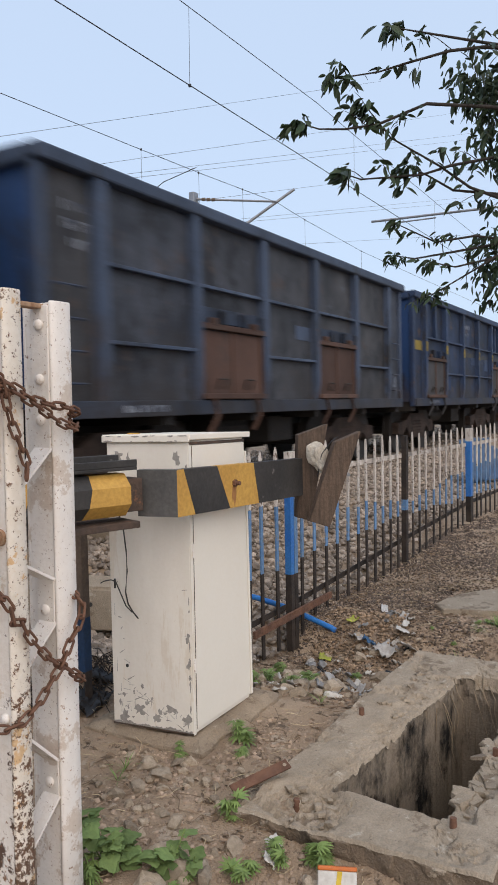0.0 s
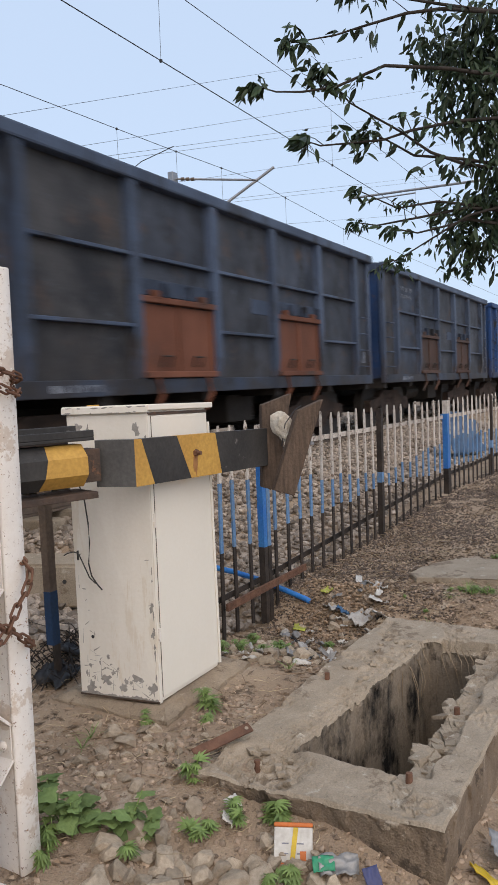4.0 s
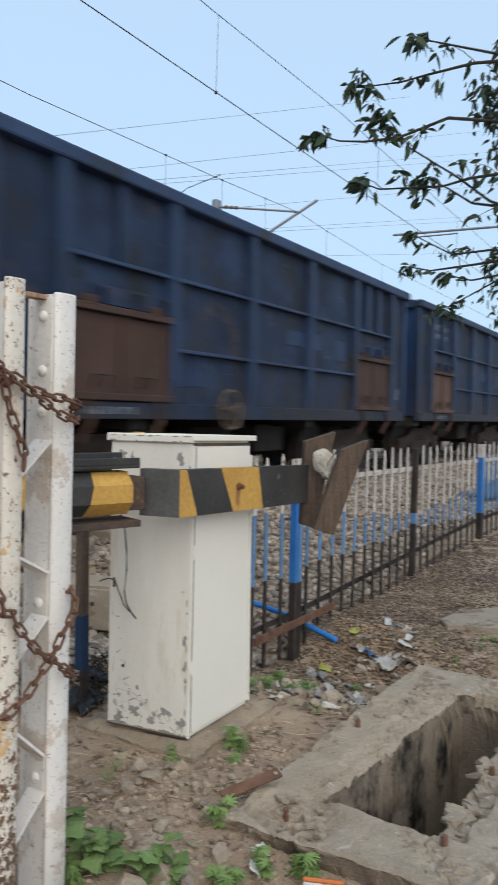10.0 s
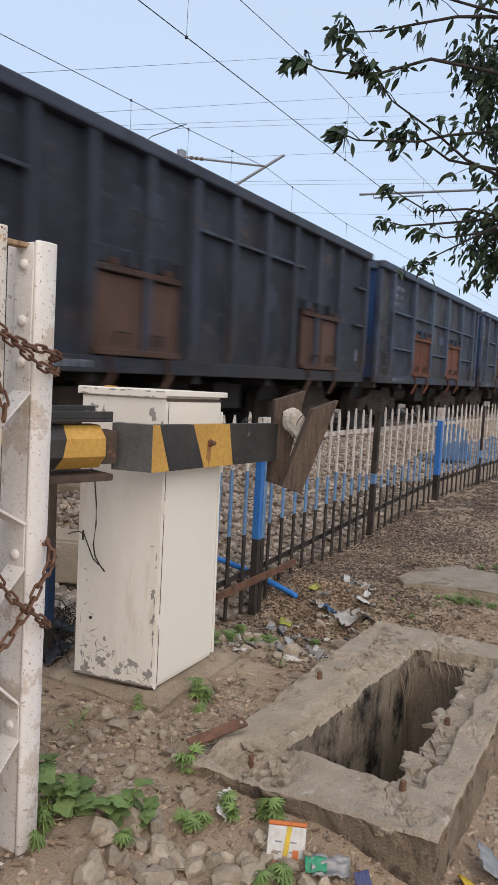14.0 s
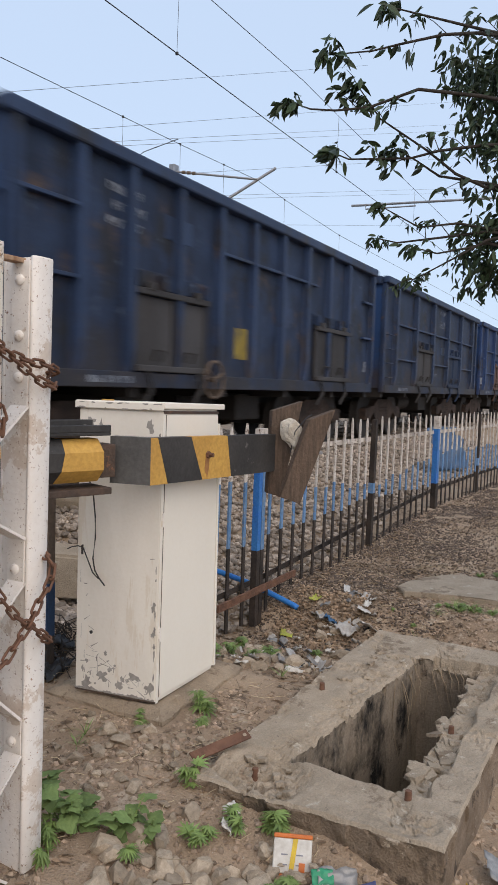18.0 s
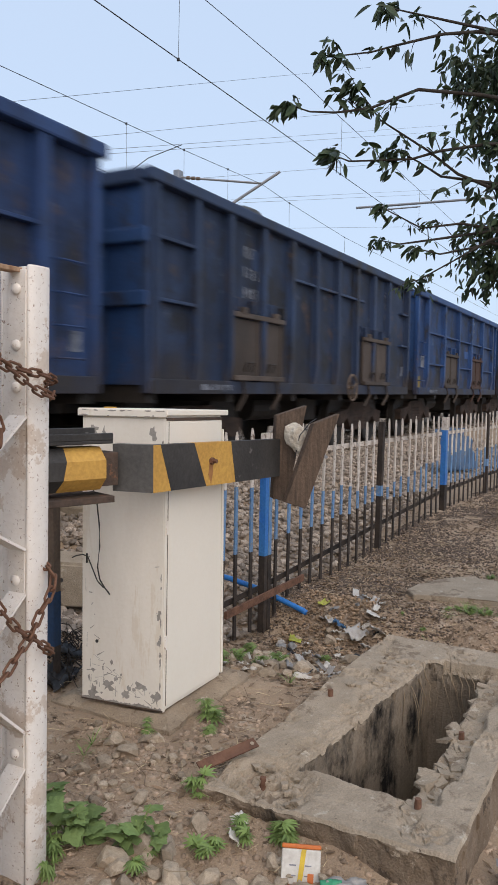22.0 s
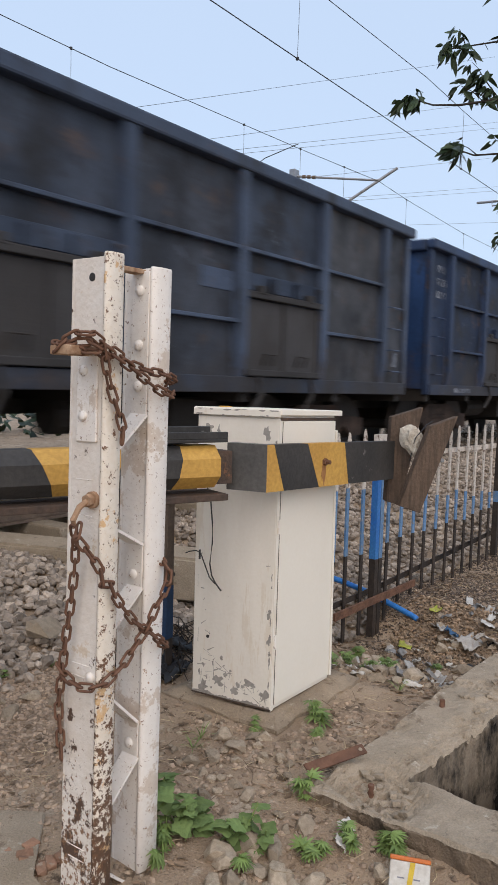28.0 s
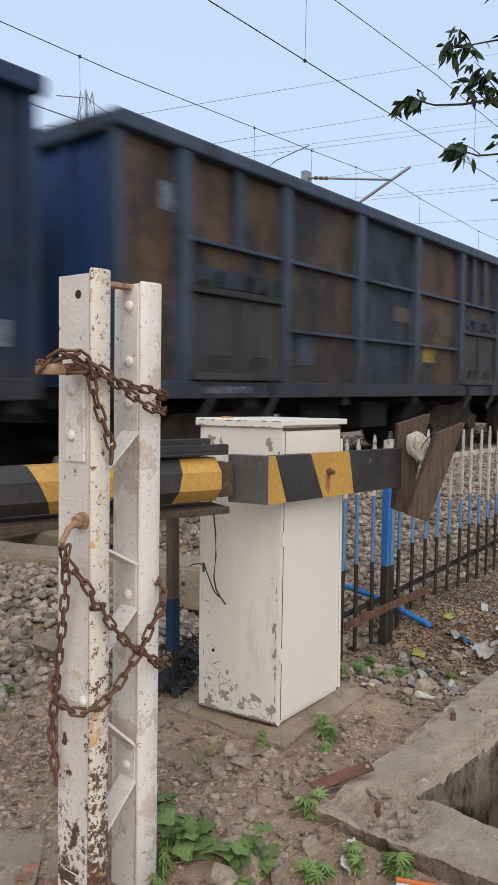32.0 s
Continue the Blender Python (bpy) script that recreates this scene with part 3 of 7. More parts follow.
        for yy in (-1.0, 1.0):
            pts = [(-1.32, 0.42), (-1.32, 0.66), (-0.75, 0.72), (-0.5, 0.86), (0.5, 0.86), (0.75, 0.72), (1.32, 0.66), (1.32, 0.42),
                   (1.0, 0.40), (0.75, 0.56), (0.45, 0.30), (-0.45, 0.30), (-0.75, 0.56), (-1.0, 0.40)]
            fa = [bm.verts.new((bx + p, yy - 0.08, q)) for p, q in pts]
            fb = [bm.verts.new((bx + p, yy + 0.08, q)) for p, q in pts]
            bm.faces.new(fa)
            bm.faces.new(fb[::-1])
            for i in range(len(pts)):
                j = (i + 1) % len(pts)
                bm.faces.new((fa[i], fa[j], fb[j], fb[i]))
        box(bm, bx - 0.2, bx + 0.2, -1.0, 1.0, 0.55, 0.8)
        bogie = part("bogie", bm, BOGIESTEEL, w, "brown cast-steel bogie")
        for yy in (-1.03, 1.03):
            bm = B()
            for k in (-0.25, -0.08, 0.09, 0.26):
                for zz in range(5):
                    cyl(bm, (bx + k, yy, 0.38 + zz * 0.07), (bx + k, yy, 0.41 + zz * 0.07), 0.07, n=8)
            part("spring_nest", bm, BOGIESTEEL, bogie)["kind"] = "stuff"
        for k in (-1, 1):
            make_wheelset(bogie, bx + k * 1.0)
    return w


def add_handwheel(w, x):
    bm = B()
    ring = [(x + 0.23 * math.cos(a), -HALF - 0.06, SILL + 0.12 + 0.23 * math.sin(a)) for a in np.linspace(0, 2 * math.pi, 17)]
    tube(bm, ring, 0.018, 6)
    for a in (0.4, 2.5, 4.6):
        tube(bm, [(x, -HALF - 0.06, SILL + 0.12), (x + 0.23 * math.cos(a), -HALF - 0.06, SILL + 0.12 + 0.23 * math.sin(a))], 0.014, 5)
    cyl(bm, (x, -HALF - 0.08, SILL + 0.12), (x, -HALF + 0.1, SILL + 0.12), 0.03, n=8)
    part("brake_handwheel", bm, BROWNSTEEL, w, "spoked brake handwheel")


def add_marks(w, spec):
    """Worn markings: x, z, width, height, rows, colour. White rows are broken into small bars the size of letters."""
    rnd = random.Random(w.name)
    for x, z, wd, ht, rows, col in spec:
        for r in range(rows):
            zz = z - r * ht * 1.7
            bm = B()
            if col is WHITEMARK and ht < 0.2:
                a = x
                while a < x + wd * rnd.uniform(0.8, 1.0):
                    g = ht * rnd.uniform(0.35, 0.75)
                    if rnd.random() < 0.86:
                        hh = ht * rnd.uniform(0.8, 1.0)
                        box(bm, a, a + g * 0.38, -HALF + 0.0835, -HALF + 0.0872, zz - hh, zz)
                        if rnd.random() < 0.7:
                            box(bm, a + g * 0.36, a + g, -HALF + 0.0835, -HALF + 0.0870, zz - hh * rnd.choice((0.22, 0.6, 1.0)), zz - hh * rnd.choice((0.0, 0.0, 0.4)) * 0.3)
                    a += g + ht * 0.22
            else:
                box(bm, x, x + wd, -HALF + 0.083, -HALF + 0.0875, zz - ht * rnd.uniform(0.85, 1.0), zz)
            if bm.verts:
                o = part("worn_marking", bm, col, w, "faded painted marking")
                if col is WHITEMARK and ht < 0.2:
                    o["kind"] = "stuff"


def add_text(w, text, x, z, size):
    cu = bpy.data.curves.new("lettering", 'FONT')
    cu.body, cu.size, cu.extrude = text, size, 0.002
    tmp = bpy.data.objects.new("lettering", cu)
    scene.collection.objects.link(tmp)
    me = bpy.data.meshes.new_from_object(tmp.evaluated_get(bpy.context.evaluated_depsgraph_get()))
    bpy.data.objects.remove(tmp)
    me.transform(Matrix.Translation((x, -HALF + 0.084, z)) @ Matrix.Rotation(math.pi / 2, 4, 'X'))
    me.materials.clear()
    me.materials.append(WHITEMARK)
    o = new("lettering", me)
    o.parent = w
    o["label"] = "faded white painted letters"


def add_coal(w, seed, lift):
    rnd = random.Random(seed)
    nx_, ny_ = 60, 14
    vs, fs = [], []
    for i in range(nx_ + 1):
        for j in range(ny_ + 1):
            u, v = i / nx_, j / ny_
            x, y = -4.8 + 9.6 * u, -1.44 + 2.88 * v
            crown = (1 - abs(2 * u - 1) ** 4) * (1 - abs(2 * v - 1) ** 3)
            z = TOP - 0.45 + lift * crown * (0.78 + 0.32 * noise.noise(Vector((x * 0.5 + seed, 3, 0)))) + 0.10 * noise.noise(Vector((x * 1.3 + seed, y * 1.3, 0))) + rnd.uniform(-0.05, 0.05)
            vs.append((x, y, z))
    for i in range(nx_):
        for j in range(ny_):
            a = i * (ny_ + 1) + j
            fs.append((a, a + ny_ + 1, a + ny_ + 2, a + 1))
    part("coal_load", (vs, fs), COAL, w, "heap of black coal")


MBLUE = (0.024, 0.054, 0.150)
BROWNP = (0.090, 0.074, 0.062)
DUSTB = (0.040, 0.072, 0.140)
BLUE, DBLUE, SLATE, GREY, RED = (0.023, 0.068, 0.20), (0.026, 0.046, 0.100), (0.060, 0.082, 0.130), (0.040, 0.046, 0.066), (0.115, 0.044, 0.036)
RUSTY, ORANGE, DULL, DARKD = (0.092, 0.052, 0.039), (0.17, 0.066, 0.038), (0.085, 0.068, 0.058), (0.055, 0.053, 0.055)
WY = mat("faded_yellow_marking", (0.30, 0.225, 0.040), (0.17, 0.13, 0.04), 4, 0.75, 0.1, spots=[((0.05, 0.052, 0.06), 0.52, 3.0)], soft_spot=0.12)
WORANGE = mat("faded_orange_marking", (0.27, 0.145, 0.045), (0.17, 0.095, 0.04), 4, 0.75, 0.1, spots=[((0.05, 0.052, 0.06), 0.54, 3.0)], soft_spot=0.12)
WFAINT = mat("nearly_worn_off_yellow", (0.085, 0.078, 0.048), (0.045, 0.05, 0.06), 4, 0.75, 0.1, spots=[((0.03, 0.038, 0.06), 0.47, 3.0)], soft_spot=0.12)
# order of the train: kind, body colour, door colour, coal crown, words for the label
TRAIN = [
    ('rail', MBLUE, DULL, 0.2, "blue"),
    ('rail', SLATE, RUSTY, 0.2, "dark slate-blue"),
    ('wide', DBLUE, DARKD, 0.2, "dark blue yellow-banded"),
    ('rail', SLATE, RUSTY, 1.15, "grey-blue coal-laden"),
    ('wide', GREY, RUSTY, 0.3, "sooty dark slate"),
    ('rail', SLATE, ORANGE, 0.2, "dusty blue-grey"),
    ('rail', SLATE, RUSTY, 0.2, "slate-blue"),
    ('rail', BLUE, RUSTY, 1.15, "bright blue coal-laden"),
    ('rail', MBLUE, ORANGE, 0.2, "blue rusty-doored"),
    ('rail', MBLUE, RUSTY, 0.3, "blue"),
    ('wide', RED, ORANGE, 1.15, "red-brown coal-laden"),
    ('wide', DBLUE, RUSTY, 0.3, "dark blue"),
    ('wide', DBLUE, RUSTY, 0.3, "dark blue"),
    ('rail', DUSTB, RUSTY, 0.2, "blue rust-stained"),
    ('rib', DBLUE, RUSTY, 0.2, "dark blue close-ribbed"),
    ('rib', GREY, RUSTY, 0.2, "sooty dark close-ribbed"),
    ('rail', SLATE, ORANGE, 0.2, "slate-blue"),
    ('rail', SLATE, RUSTY, 0.3, "slate-blue"),
    ('rib', DBLUE, ORANGE, 0.2, "sooty dark blue close-ribbed"),
    ('rib', DBLUE, DARKD, 0.2, "dark blue close-ribbed"),
    ('rail', DBLUE, DARKD, 0.2, "dark blue"),
    ('rail', MBLUE, RUSTY, 0.2, "blue"),
    ('rail', MBLUE, RUSTY, 0.2, "blue"),
    ('rib', DBLUE, DULL, 1.15, "sooty dark blue close-ribbed"),
    ('rail', BLUE, DULL, 0.2, "bright blue yellow-marked"),
    ('rail', DUSTB, ORANGE, 0.3, "dusty blue orange-doored"),
    ('rail', SLATE, DARKD, 0.2, "grey yellow-marked"),
    ('rail', BLUE, DARKD, 0.2, "bright blue"),
    ('rail', SLATE, DARKD, 0.2, "dull blue-grey"),
    ('rail', DBLUE, DARKD, 0.2, "dark blue"),
    ('rib', DBLUE, DARKD, 0.2, "dark blue close-ribbed"),
    ('wide', DBLUE, DARKD, 0.2, "dark blue"),
    ('wide', BROWNP, DARKD, 0.3, "peeling grey-brown"),
    ('rail', SLATE, RUSTY, 0.2, "slate-blue"),
    ('rail', DBLUE, RUSTY, 0.2, "dark blue"),
    ('rail', BLUE, RUSTY, 0.2, "blue"),
]
FIRST = -1
# wagons whose second door has another colour than the first
DOOR_TWO = {19: (0.020, 0.036, 0.078), 20: (0.018, 0.038, 0.10), 21: (0.018, 0.038, 0.10), 23: RUSTY, 24: DULL, 6: DULL, 8: RED, 3: DULL}
# how far the train has rolled, second by second
ROLLED = [-14.87, -3.69, 7.26, 18.07, 28.81, 39.53, 50.25, 61.0, 71.77, 82.57, 93.39, 104.21, 115.02, 125.79, 136.52, 147.2, 157.8,
          168.32, 178.76, 189.11, 199.39, 209.59, 219.72, 229.8, 239.83, 249.83, 259.8, 269.75, 279.67, 289.56, 299.39, 309.13, 318.72]
models = {k: make_wagon(k) for k in ('rail', 'wide', 'rib')}
used = set()
wagons = []
for i, (kind, col, dcol, lift, words) in enumerate(TRAIN):
    k = FIRST + i
    x0 = k * PITCH - BODY / 2 - ROLLED[0]
    if kind in used:
        w = copy_thing(models[kind], pose(x0, TRACK_Y, RAIL_Z))
    else:
        w = models[kind]
        w.matrix_basis = pose(x0, TRACK_Y, RAIL_Z)
        used.add(kind)
    w["label"] = words + " open steel goods wagon rolling on the rails"
    wagons.append((k, w))
for (k, w), (kind, col, dcol, lift, words) in zip(wagons, TRAIN):
    rnd = random.Random(k)
    for o in w.children_recursive:
        if o.name.startswith(("flap_door", "hinge_bar", "bottom_bar", "door_rib", "door_lever", "stanchion_foot")):
            f = rnd.uniform(0.8, 1.2)
            o.color = (*[c * f for c in dcol], 1)
            if k == 1 and o.name.startswith(("door_rib", "hinge_bar", "bottom_bar")):
                o.color = (0.105 * f, 0.060 * f, 0.043 * f, 1)
            if k in DOOR_TWO and sum(c[0] for c in o.bound_box) > 0:
                o.color = (*[c * f for c in DOOR_TWO[k]], 1)
        elif o.name.startswith(("end_wall", "end_rib", "end_rail")) and col is not RED:
            f = rnd.uniform(0.9, 1.1)
            o.color = (0.024 * f, 0.062 * f, 0.165 * f, 1)
        else:
            f = rnd.uniform(0.9, 1.1)
            if col is BROWNP and (rnd.random() < 0.45 or not o.name.startswith(("side_panel", "end_wall", "patch_plate"))):
                o.color = (0.050 * f, 0.068 * f, 0.100 * f, 1)
            elif o.name.startswith(("side_panel", "end_wall")) and col in (SLATE, BROWNP):
                g = rnd.uniform(0.0, 1.0)
                o.color = (col[0] * f * (1.05 + 0.35 * g), col[1] * f, col[2] * f * (0.95 - 0.30 * g), 1)
            else:
                o.color = (*[c * f for c in col], 1)
    add_coal(w, k + 50, lift)

by_k = dict(wagons)
for k in (10, 13, 18, 22, 28):
    add_handwheel(by_k[k], {10: -1.44, 18: -1.51, 13: 1.2, 22: 1.2, 28: -0.4}[k])
WM = WHITEMARK
MARKS = {
    0: [(-4.6, 3.05, 0.35, 0.10, 3, WM)], 1: [(-4.84, 2.44, 0.66, 0.24, 1, WY), (4.22, 2.42, 0.6, 0.2, 1, WY), (0.95, 2.38, 1.2, 0.13, 1, WFAINT), (-0.7, 2.38, 1.2, 0.13, 1, WFAINT), (2.62, 2.38, 1.2, 0.13, 1, WFAINT), (-0.5, 3.1, 0.6, 0.12, 2, WM)],
    2: [(3.0, 2.9, 0.7, 0.1, 2, WM), (-4.5, 3.0, 0.4, 0.1, 3, WM)], 3: [(1.0, 3.1, 0.7, 0.1, 3, WM)], 5: [(-3.6, 3.1, 0.8, 0.1, 2, WM)],
    6: [(3.55, 3.15, 0.45, 0.12, 3, WM), (3.45, 2.40, 0.62, 0.14, 2, WM), (-3.75, 1.62, 0.95, 0.05, 5, WM), (-3.7, 1.22, 0.5, 0.09, 1, WM)],
    7: [(-3.6, 3.1, 0.9, 0.12, 2, WM)], 8: [(1.6, 3.1, 0.7, 0.1, 3, WM)], 9: [(0.85, 3.2, 0.6, 0.13, 3, WM), (2.45, 3.1, 0.55, 0.13, 3, WM), (-2.4, 3.1, 0.5, 0.12, 3, WM)],
    11: [(-3.8, 3.1, 1.0, 0.12, 2, WM)], 12: [(-3.75, 1.70, 0.95, 0.40, 1, WORANGE)], 13: [(3.9, 3.0, 0.4, 0.12, 3, WM)],
    15: [(-3.9, 3.1, 0.7, 0.1, 3, WM)], 16: [(-4.6, 3.1, 0.8, 0.12, 3, WM)], 18: [(-0.75, 1.85, 0.4, 0.45, 1, WY), (-3.5, 3.1, 0.7, 0.1, 3, WM)], 19: [(0.05, 3.22, 0.8, 0.12, 1, WM), (2.6, 3.1, 0.5, 0.12, 3, WM), (-0.9, 1.55, 0.9, 0.08, 1, WM)],
    20: [(-4.6, 1.6, 0.35, 0.25, 1, WM), (-0.3, 3.1, 0.7, 0.12, 3, WM)], 21: [(0.9, 3.2, 0.55, 0.12, 1, WM), (2.5, 3.1, 0.7, 0.13, 3, WM)],
    22: [(-2.7, 3.0, 0.5, 0.16, 3, WM), (3.4, 3.1, 0.4, 0.13, 3, WM)], 23: [(0.95, 2.20, 0.85, 0.42, 1, WY), (1.0, 3.2, 0.5, 0.13, 3, WM), (-4.5, 1.95, 0.3, 0.28, 1, WM), (-4.85, 1.45, 0.3, 0.3, 1, WY)],
    24: [(-3.6, 3.1, 0.5, 0.1, 2, WM)], 25: [(-4.4, 3.2, 0.4, 0.2, 2, WM), (-4.5, 1.75, 0.45, 0.3, 1, WY), (-3.2, 1.65, 0.7, 0.32, 1, WORANGE), (0.5, 1.45, 0.35, 0.22, 1, WY), (-4.4, 1.45, 0.4, 0.1, 2, WM)],
    26: [(2.5, 3.1, 0.5, 0.12, 3, WM)], 28: [(-4.6, 3.1, 0.4, 0.12, 3, WM), (1.0, 1.9, 0.4, 0.3, 1, WY)], 29: [(3.3, 3.2, 0.7, 0.15, 3, WM), (3.9, 2.0, 0.4, 0.25, 1, WY), (-1.14, 2.36, 0.66, 0.46, 1, WY)],
    31: [(-4.4, 3.0, 0.4, 0.3, 1, WM), (1.2, 1.8, 0.5, 0.3, 1, WY)]}
for k, spec in MARKS.items():
    add_marks(by_k[k], spec)
for x in (-BODY / 2 + 0.77 + 1.66 * i for i in range(6)):
    part("yellow_dab", box(B(), x - 0.066, x + 0.066, -HALF - 0.0165, -HALF - 0.0125, 2.22, 2.43), WY, by_k[1], "faded yellow band on the stanchion")
# round yellow mark on one wagon
part("round_marking", cyl(B(), (-2.75, -HALF + 0.087, 2.28), (-2.75, -HALF + 0.083, 2.28), 0.32, n=28), WY, by_k[25], "faded round yellow mark")
add_text(by_k[19], "SECR", 0.02, 2.78, 0.26)
add_text(by_k[21], "WCR", 0.88, 2.78, 0.26)


# ---- helpers for things given in world places ----
def at_world(ob, bm):
    root = ob
    while root.parent:
        root = root.parent
    inv = root.matrix_basis.inverted()
    if isinstance(bm, bmesh.types.BMesh):
        bmesh.ops.transform(bm, matrix=inv, verts=bm.verts)
        return bm
    return ([tuple(inv @ Vector(v)) for v in bm[0]], bm[1])


def wpart(name, bm, material, parent, label="", smooth=False):
    return part(name, at_world(parent, bm), material, parent, label, smooth)


def prism(bm, poly, thick):
    """A flat outline of world points, given thickness along the vector thick."""
    t = Vector(thick)
    a = [bm.verts.new(Vector(p)) for p in poly]
    b = [bm.verts.new(Vector(p) + t) for p in poly]
    bm.faces.new(a)
    bm.faces.new(b[::-1])
    n_ = len(poly)
    for i in range(n_):
        bm.faces.new((a[i], a[(i + 1) % n_], b[(i + 1) % n_], b[i]))
    return bm


def dome(bm, c, r, axis, n=10):
    q = Vector(axis).to_track_quat('Z', 'Y').to_matrix().to_4x4()
    s = bmesh.ops.create_uvsphere(bm, u_segments=n, v_segments=6, radius=r)
    bmesh.ops.transform(bm, matrix=Matrix.Translation(c) @ q @ Matrix.Diagonal((1, 1, 0.6, 1)), verts=s["verts"])
    return bm


# ---- rail track under the train ----
for yy in (TRACK_Y - 0.87, TRACK_Y + 0.87):
    bm = B()
    for (a, b, z0, z1) in ((-0.035, 0.035, RAIL_Z - 0.045, RAIL_Z), (-0.01, 0.01, RAIL_Z - 0.13, RAIL_Z - 0.04), (-0.07, 0.07, RAIL_Z - 0.155, RAIL_Z - 0.13)):
        box(bm, -60, 420, yy + a, yy + b, z0, z1)
    r = part("rail", bm, BROWNSTEEL)
    tagged(r, "steel running rail on concrete sleepers", "rail", "rails of the near track", "structure")
sl = box(B(), -0.11, 0.11, -1.35, 1.35, -0.10, 0.09, 0.02)
sleeper = part("sleeper", sl, CONCRETE)
tagged(sleeper, "grey concrete railway sleeper in the ballast", "sleeper", "sleepers of the near track", "structure")
sleeper.matrix_basis = pose(-8, TRACK_Y, 0.135)
for i in range(1, 60):
    copy_thing(sleeper, pose(-8 + 0.62 * i, TRACK_Y, 0.135))

# ---- cabinet on its plinth ----
cab = thing("equipment_cabinet", pose(3.09, 2.13, -0.005), "cream-painted steel equipment cabinet with peeling side on a concrete plinth", "cabinet")
CU, CV, CW = 0.574, 0.426, 1.345
CM = Matrix(((1.0, -0.113, 0.041, 2.814), (0.019, 0.9936, 0.029, 1.917), (-0.02, 0.0, 1.042, 0.0), (0, 0, 0, 1)))


def cabpart(name, bm, material, label="", parent=None):
    for v in bm.verts:
        v.co.x += 0.022 * (v.co.z / 1.3) * max(0, 1 - v.co.x / CU) * max(0, min(1, 1 - v.co.y / CV))
    bmesh.ops.transform(bm, matrix=CM, verts=bm.verts)
    return wpart(name, bm, material, parent or cab, label)


cabpart("body", box(B(), 0.006, CU - 0.03, 0.006, CV, 0.0, 1.285, 0.004), CABDOOR)
side = cabpart("side_panel", box(B(), 0.0, 0.0055, 0.004, CV - 0.004, 0.012, 1.27, 0.002), CABWHITE, "cream panel with flaked grey patches")
door = cabpart("door", box(B(), 0.028, CU - 0.036, -0.004, 0.0055, 0.02, 1.26, 0.003), CABDOOR)
cabpart("corner_strip", box(B(), 0.001, 0.023, -0.003, 0.0055, 0.0, 1.27, 0.002), CABWHITE)
cabpart("edge_flange", box(B(), CU - 0.03, CU - 0.012, -0.006, 0.03, 0.015, 1.215, 0.003), CABDOOR)
bm = box(B(), -0.010, CU + 0.016, -0.014, CV + 0.014, 1.284, 1.309, 0.004)
top = [v for v in bm.verts if v.co.z > 1.298]
for v in top:
    v.co.z += 0.026 * (1 - abs(v.co.x - CU / 2) / (CU / 2 + 0.03))
cabpart("lid", bm, CABDOOR)
cabpart("lid_front_edge", box(B(), -0.016, -0.0105, -0.012, CV + 0.012, 1.276, 1.306, 0.002), CABWHITE)
cabpart("lid_rib", box(B(), 0.03, 0.055, CV * 0.66, CV * 0.78, 1.311, 1.317, 0.002), YELLOW, "small rust-yellow dab on the lid")
cabpart("keyhole", cyl(B(), (-0.003, CV * 0.80, 0.27), (0.003, CV * 0.80, 0.27), 0.008, n=10), BLACKPAINT, "small dark hole")
cabpart("foot_edge", box(B(), -0.0010, 0.010, -0.0020, CV, 0.001, 0.008, 0.001), DARKRUST, "thin dark lower edge")
cabpart("door_gap", box(B(), 0.0236, 0.0274, -0.0030, -0.0005, 0.022, 1.258), DARKRUST, "dark rusty gap beside the door")
# solid dark strip on the door top, drawn for the lid's shadow line
cabpart("lid_gap", box(B(), 0.002, CU - 0.035, -0.0045, -0.0005, 1.262, 1.2755), DARKRUST, "dark strip standing in for the shadow under the lid")
rnde = random.Random(12)
for _ in range(16):
    y_, z_ = rnde.uniform(-0.005, CV), rnde.choice((1.279, 1.279, 1.303)) + rnde.uniform(-0.002, 0.003)
    a_, b_ = rnde.uniform(0.006, 0.028), rnde.uniform(0.002, 0.0055)
    pts = []
    for k in range(10):
        an, q = 2 * math.pi * k / 10, rnde.uniform(0.5, 1.1)
        pts.append((-0.0161, max(-0.01, min(CV + 0.01, y_ + a_ * q * math.cos(an))), max(1.277, min(1.3055, z_ + b_ * q * math.sin(an)))))
    cabpart("bare_edge", prism(B(), pts, (-0.0006, 0, 0)), BAREGREY, "flaked lid edge")
for zz in (0.30, 0.80, 1.13):
    cabpart("hinge", cyl(B(), (0.012, -0.006, zz - 0.03), (0.012, -0.006, zz + 0.03), 0.006, n=8), POSTRUST)
rndc = random.Random(4)
flakes = [(0.20, 0.33, 0.025, 0.055), (0.06, 0.17, 0.018, 0.05), (0.11, 0.11, 0.03, 0.035), (0.28, 0.08, 0.035, 0.03), (0.03, 0.06, 0.03, 0.04),
          (0.06, 1.20, 0.022, 0.04), (0.36, 1.215, 0.03, 0.028), (0.31, 1.205, 0.012, 0.03), (0.36, 0.04, 0.03, 0.04), (0.02, 0.42, 0.014, 0.03),
          (0.19, 0.05, 0.025, 0.025), (0.02, 0.30, 0.012, 0.026)]
flakes += [(rndc.uniform(0.01, 0.41), abs(rndc.gauss(0, 0.10)) + 0.02, rndc.uniform(0.004, 0.014), rndc.uniform(0.005, 0.02)) for _ in range(16)]
flakes += [(0.012, rndc.uniform(0.05, 1.2), rndc.uniform(0.004, 0.009), rndc.uniform(0.008, 0.03)) for _ in range(16)]
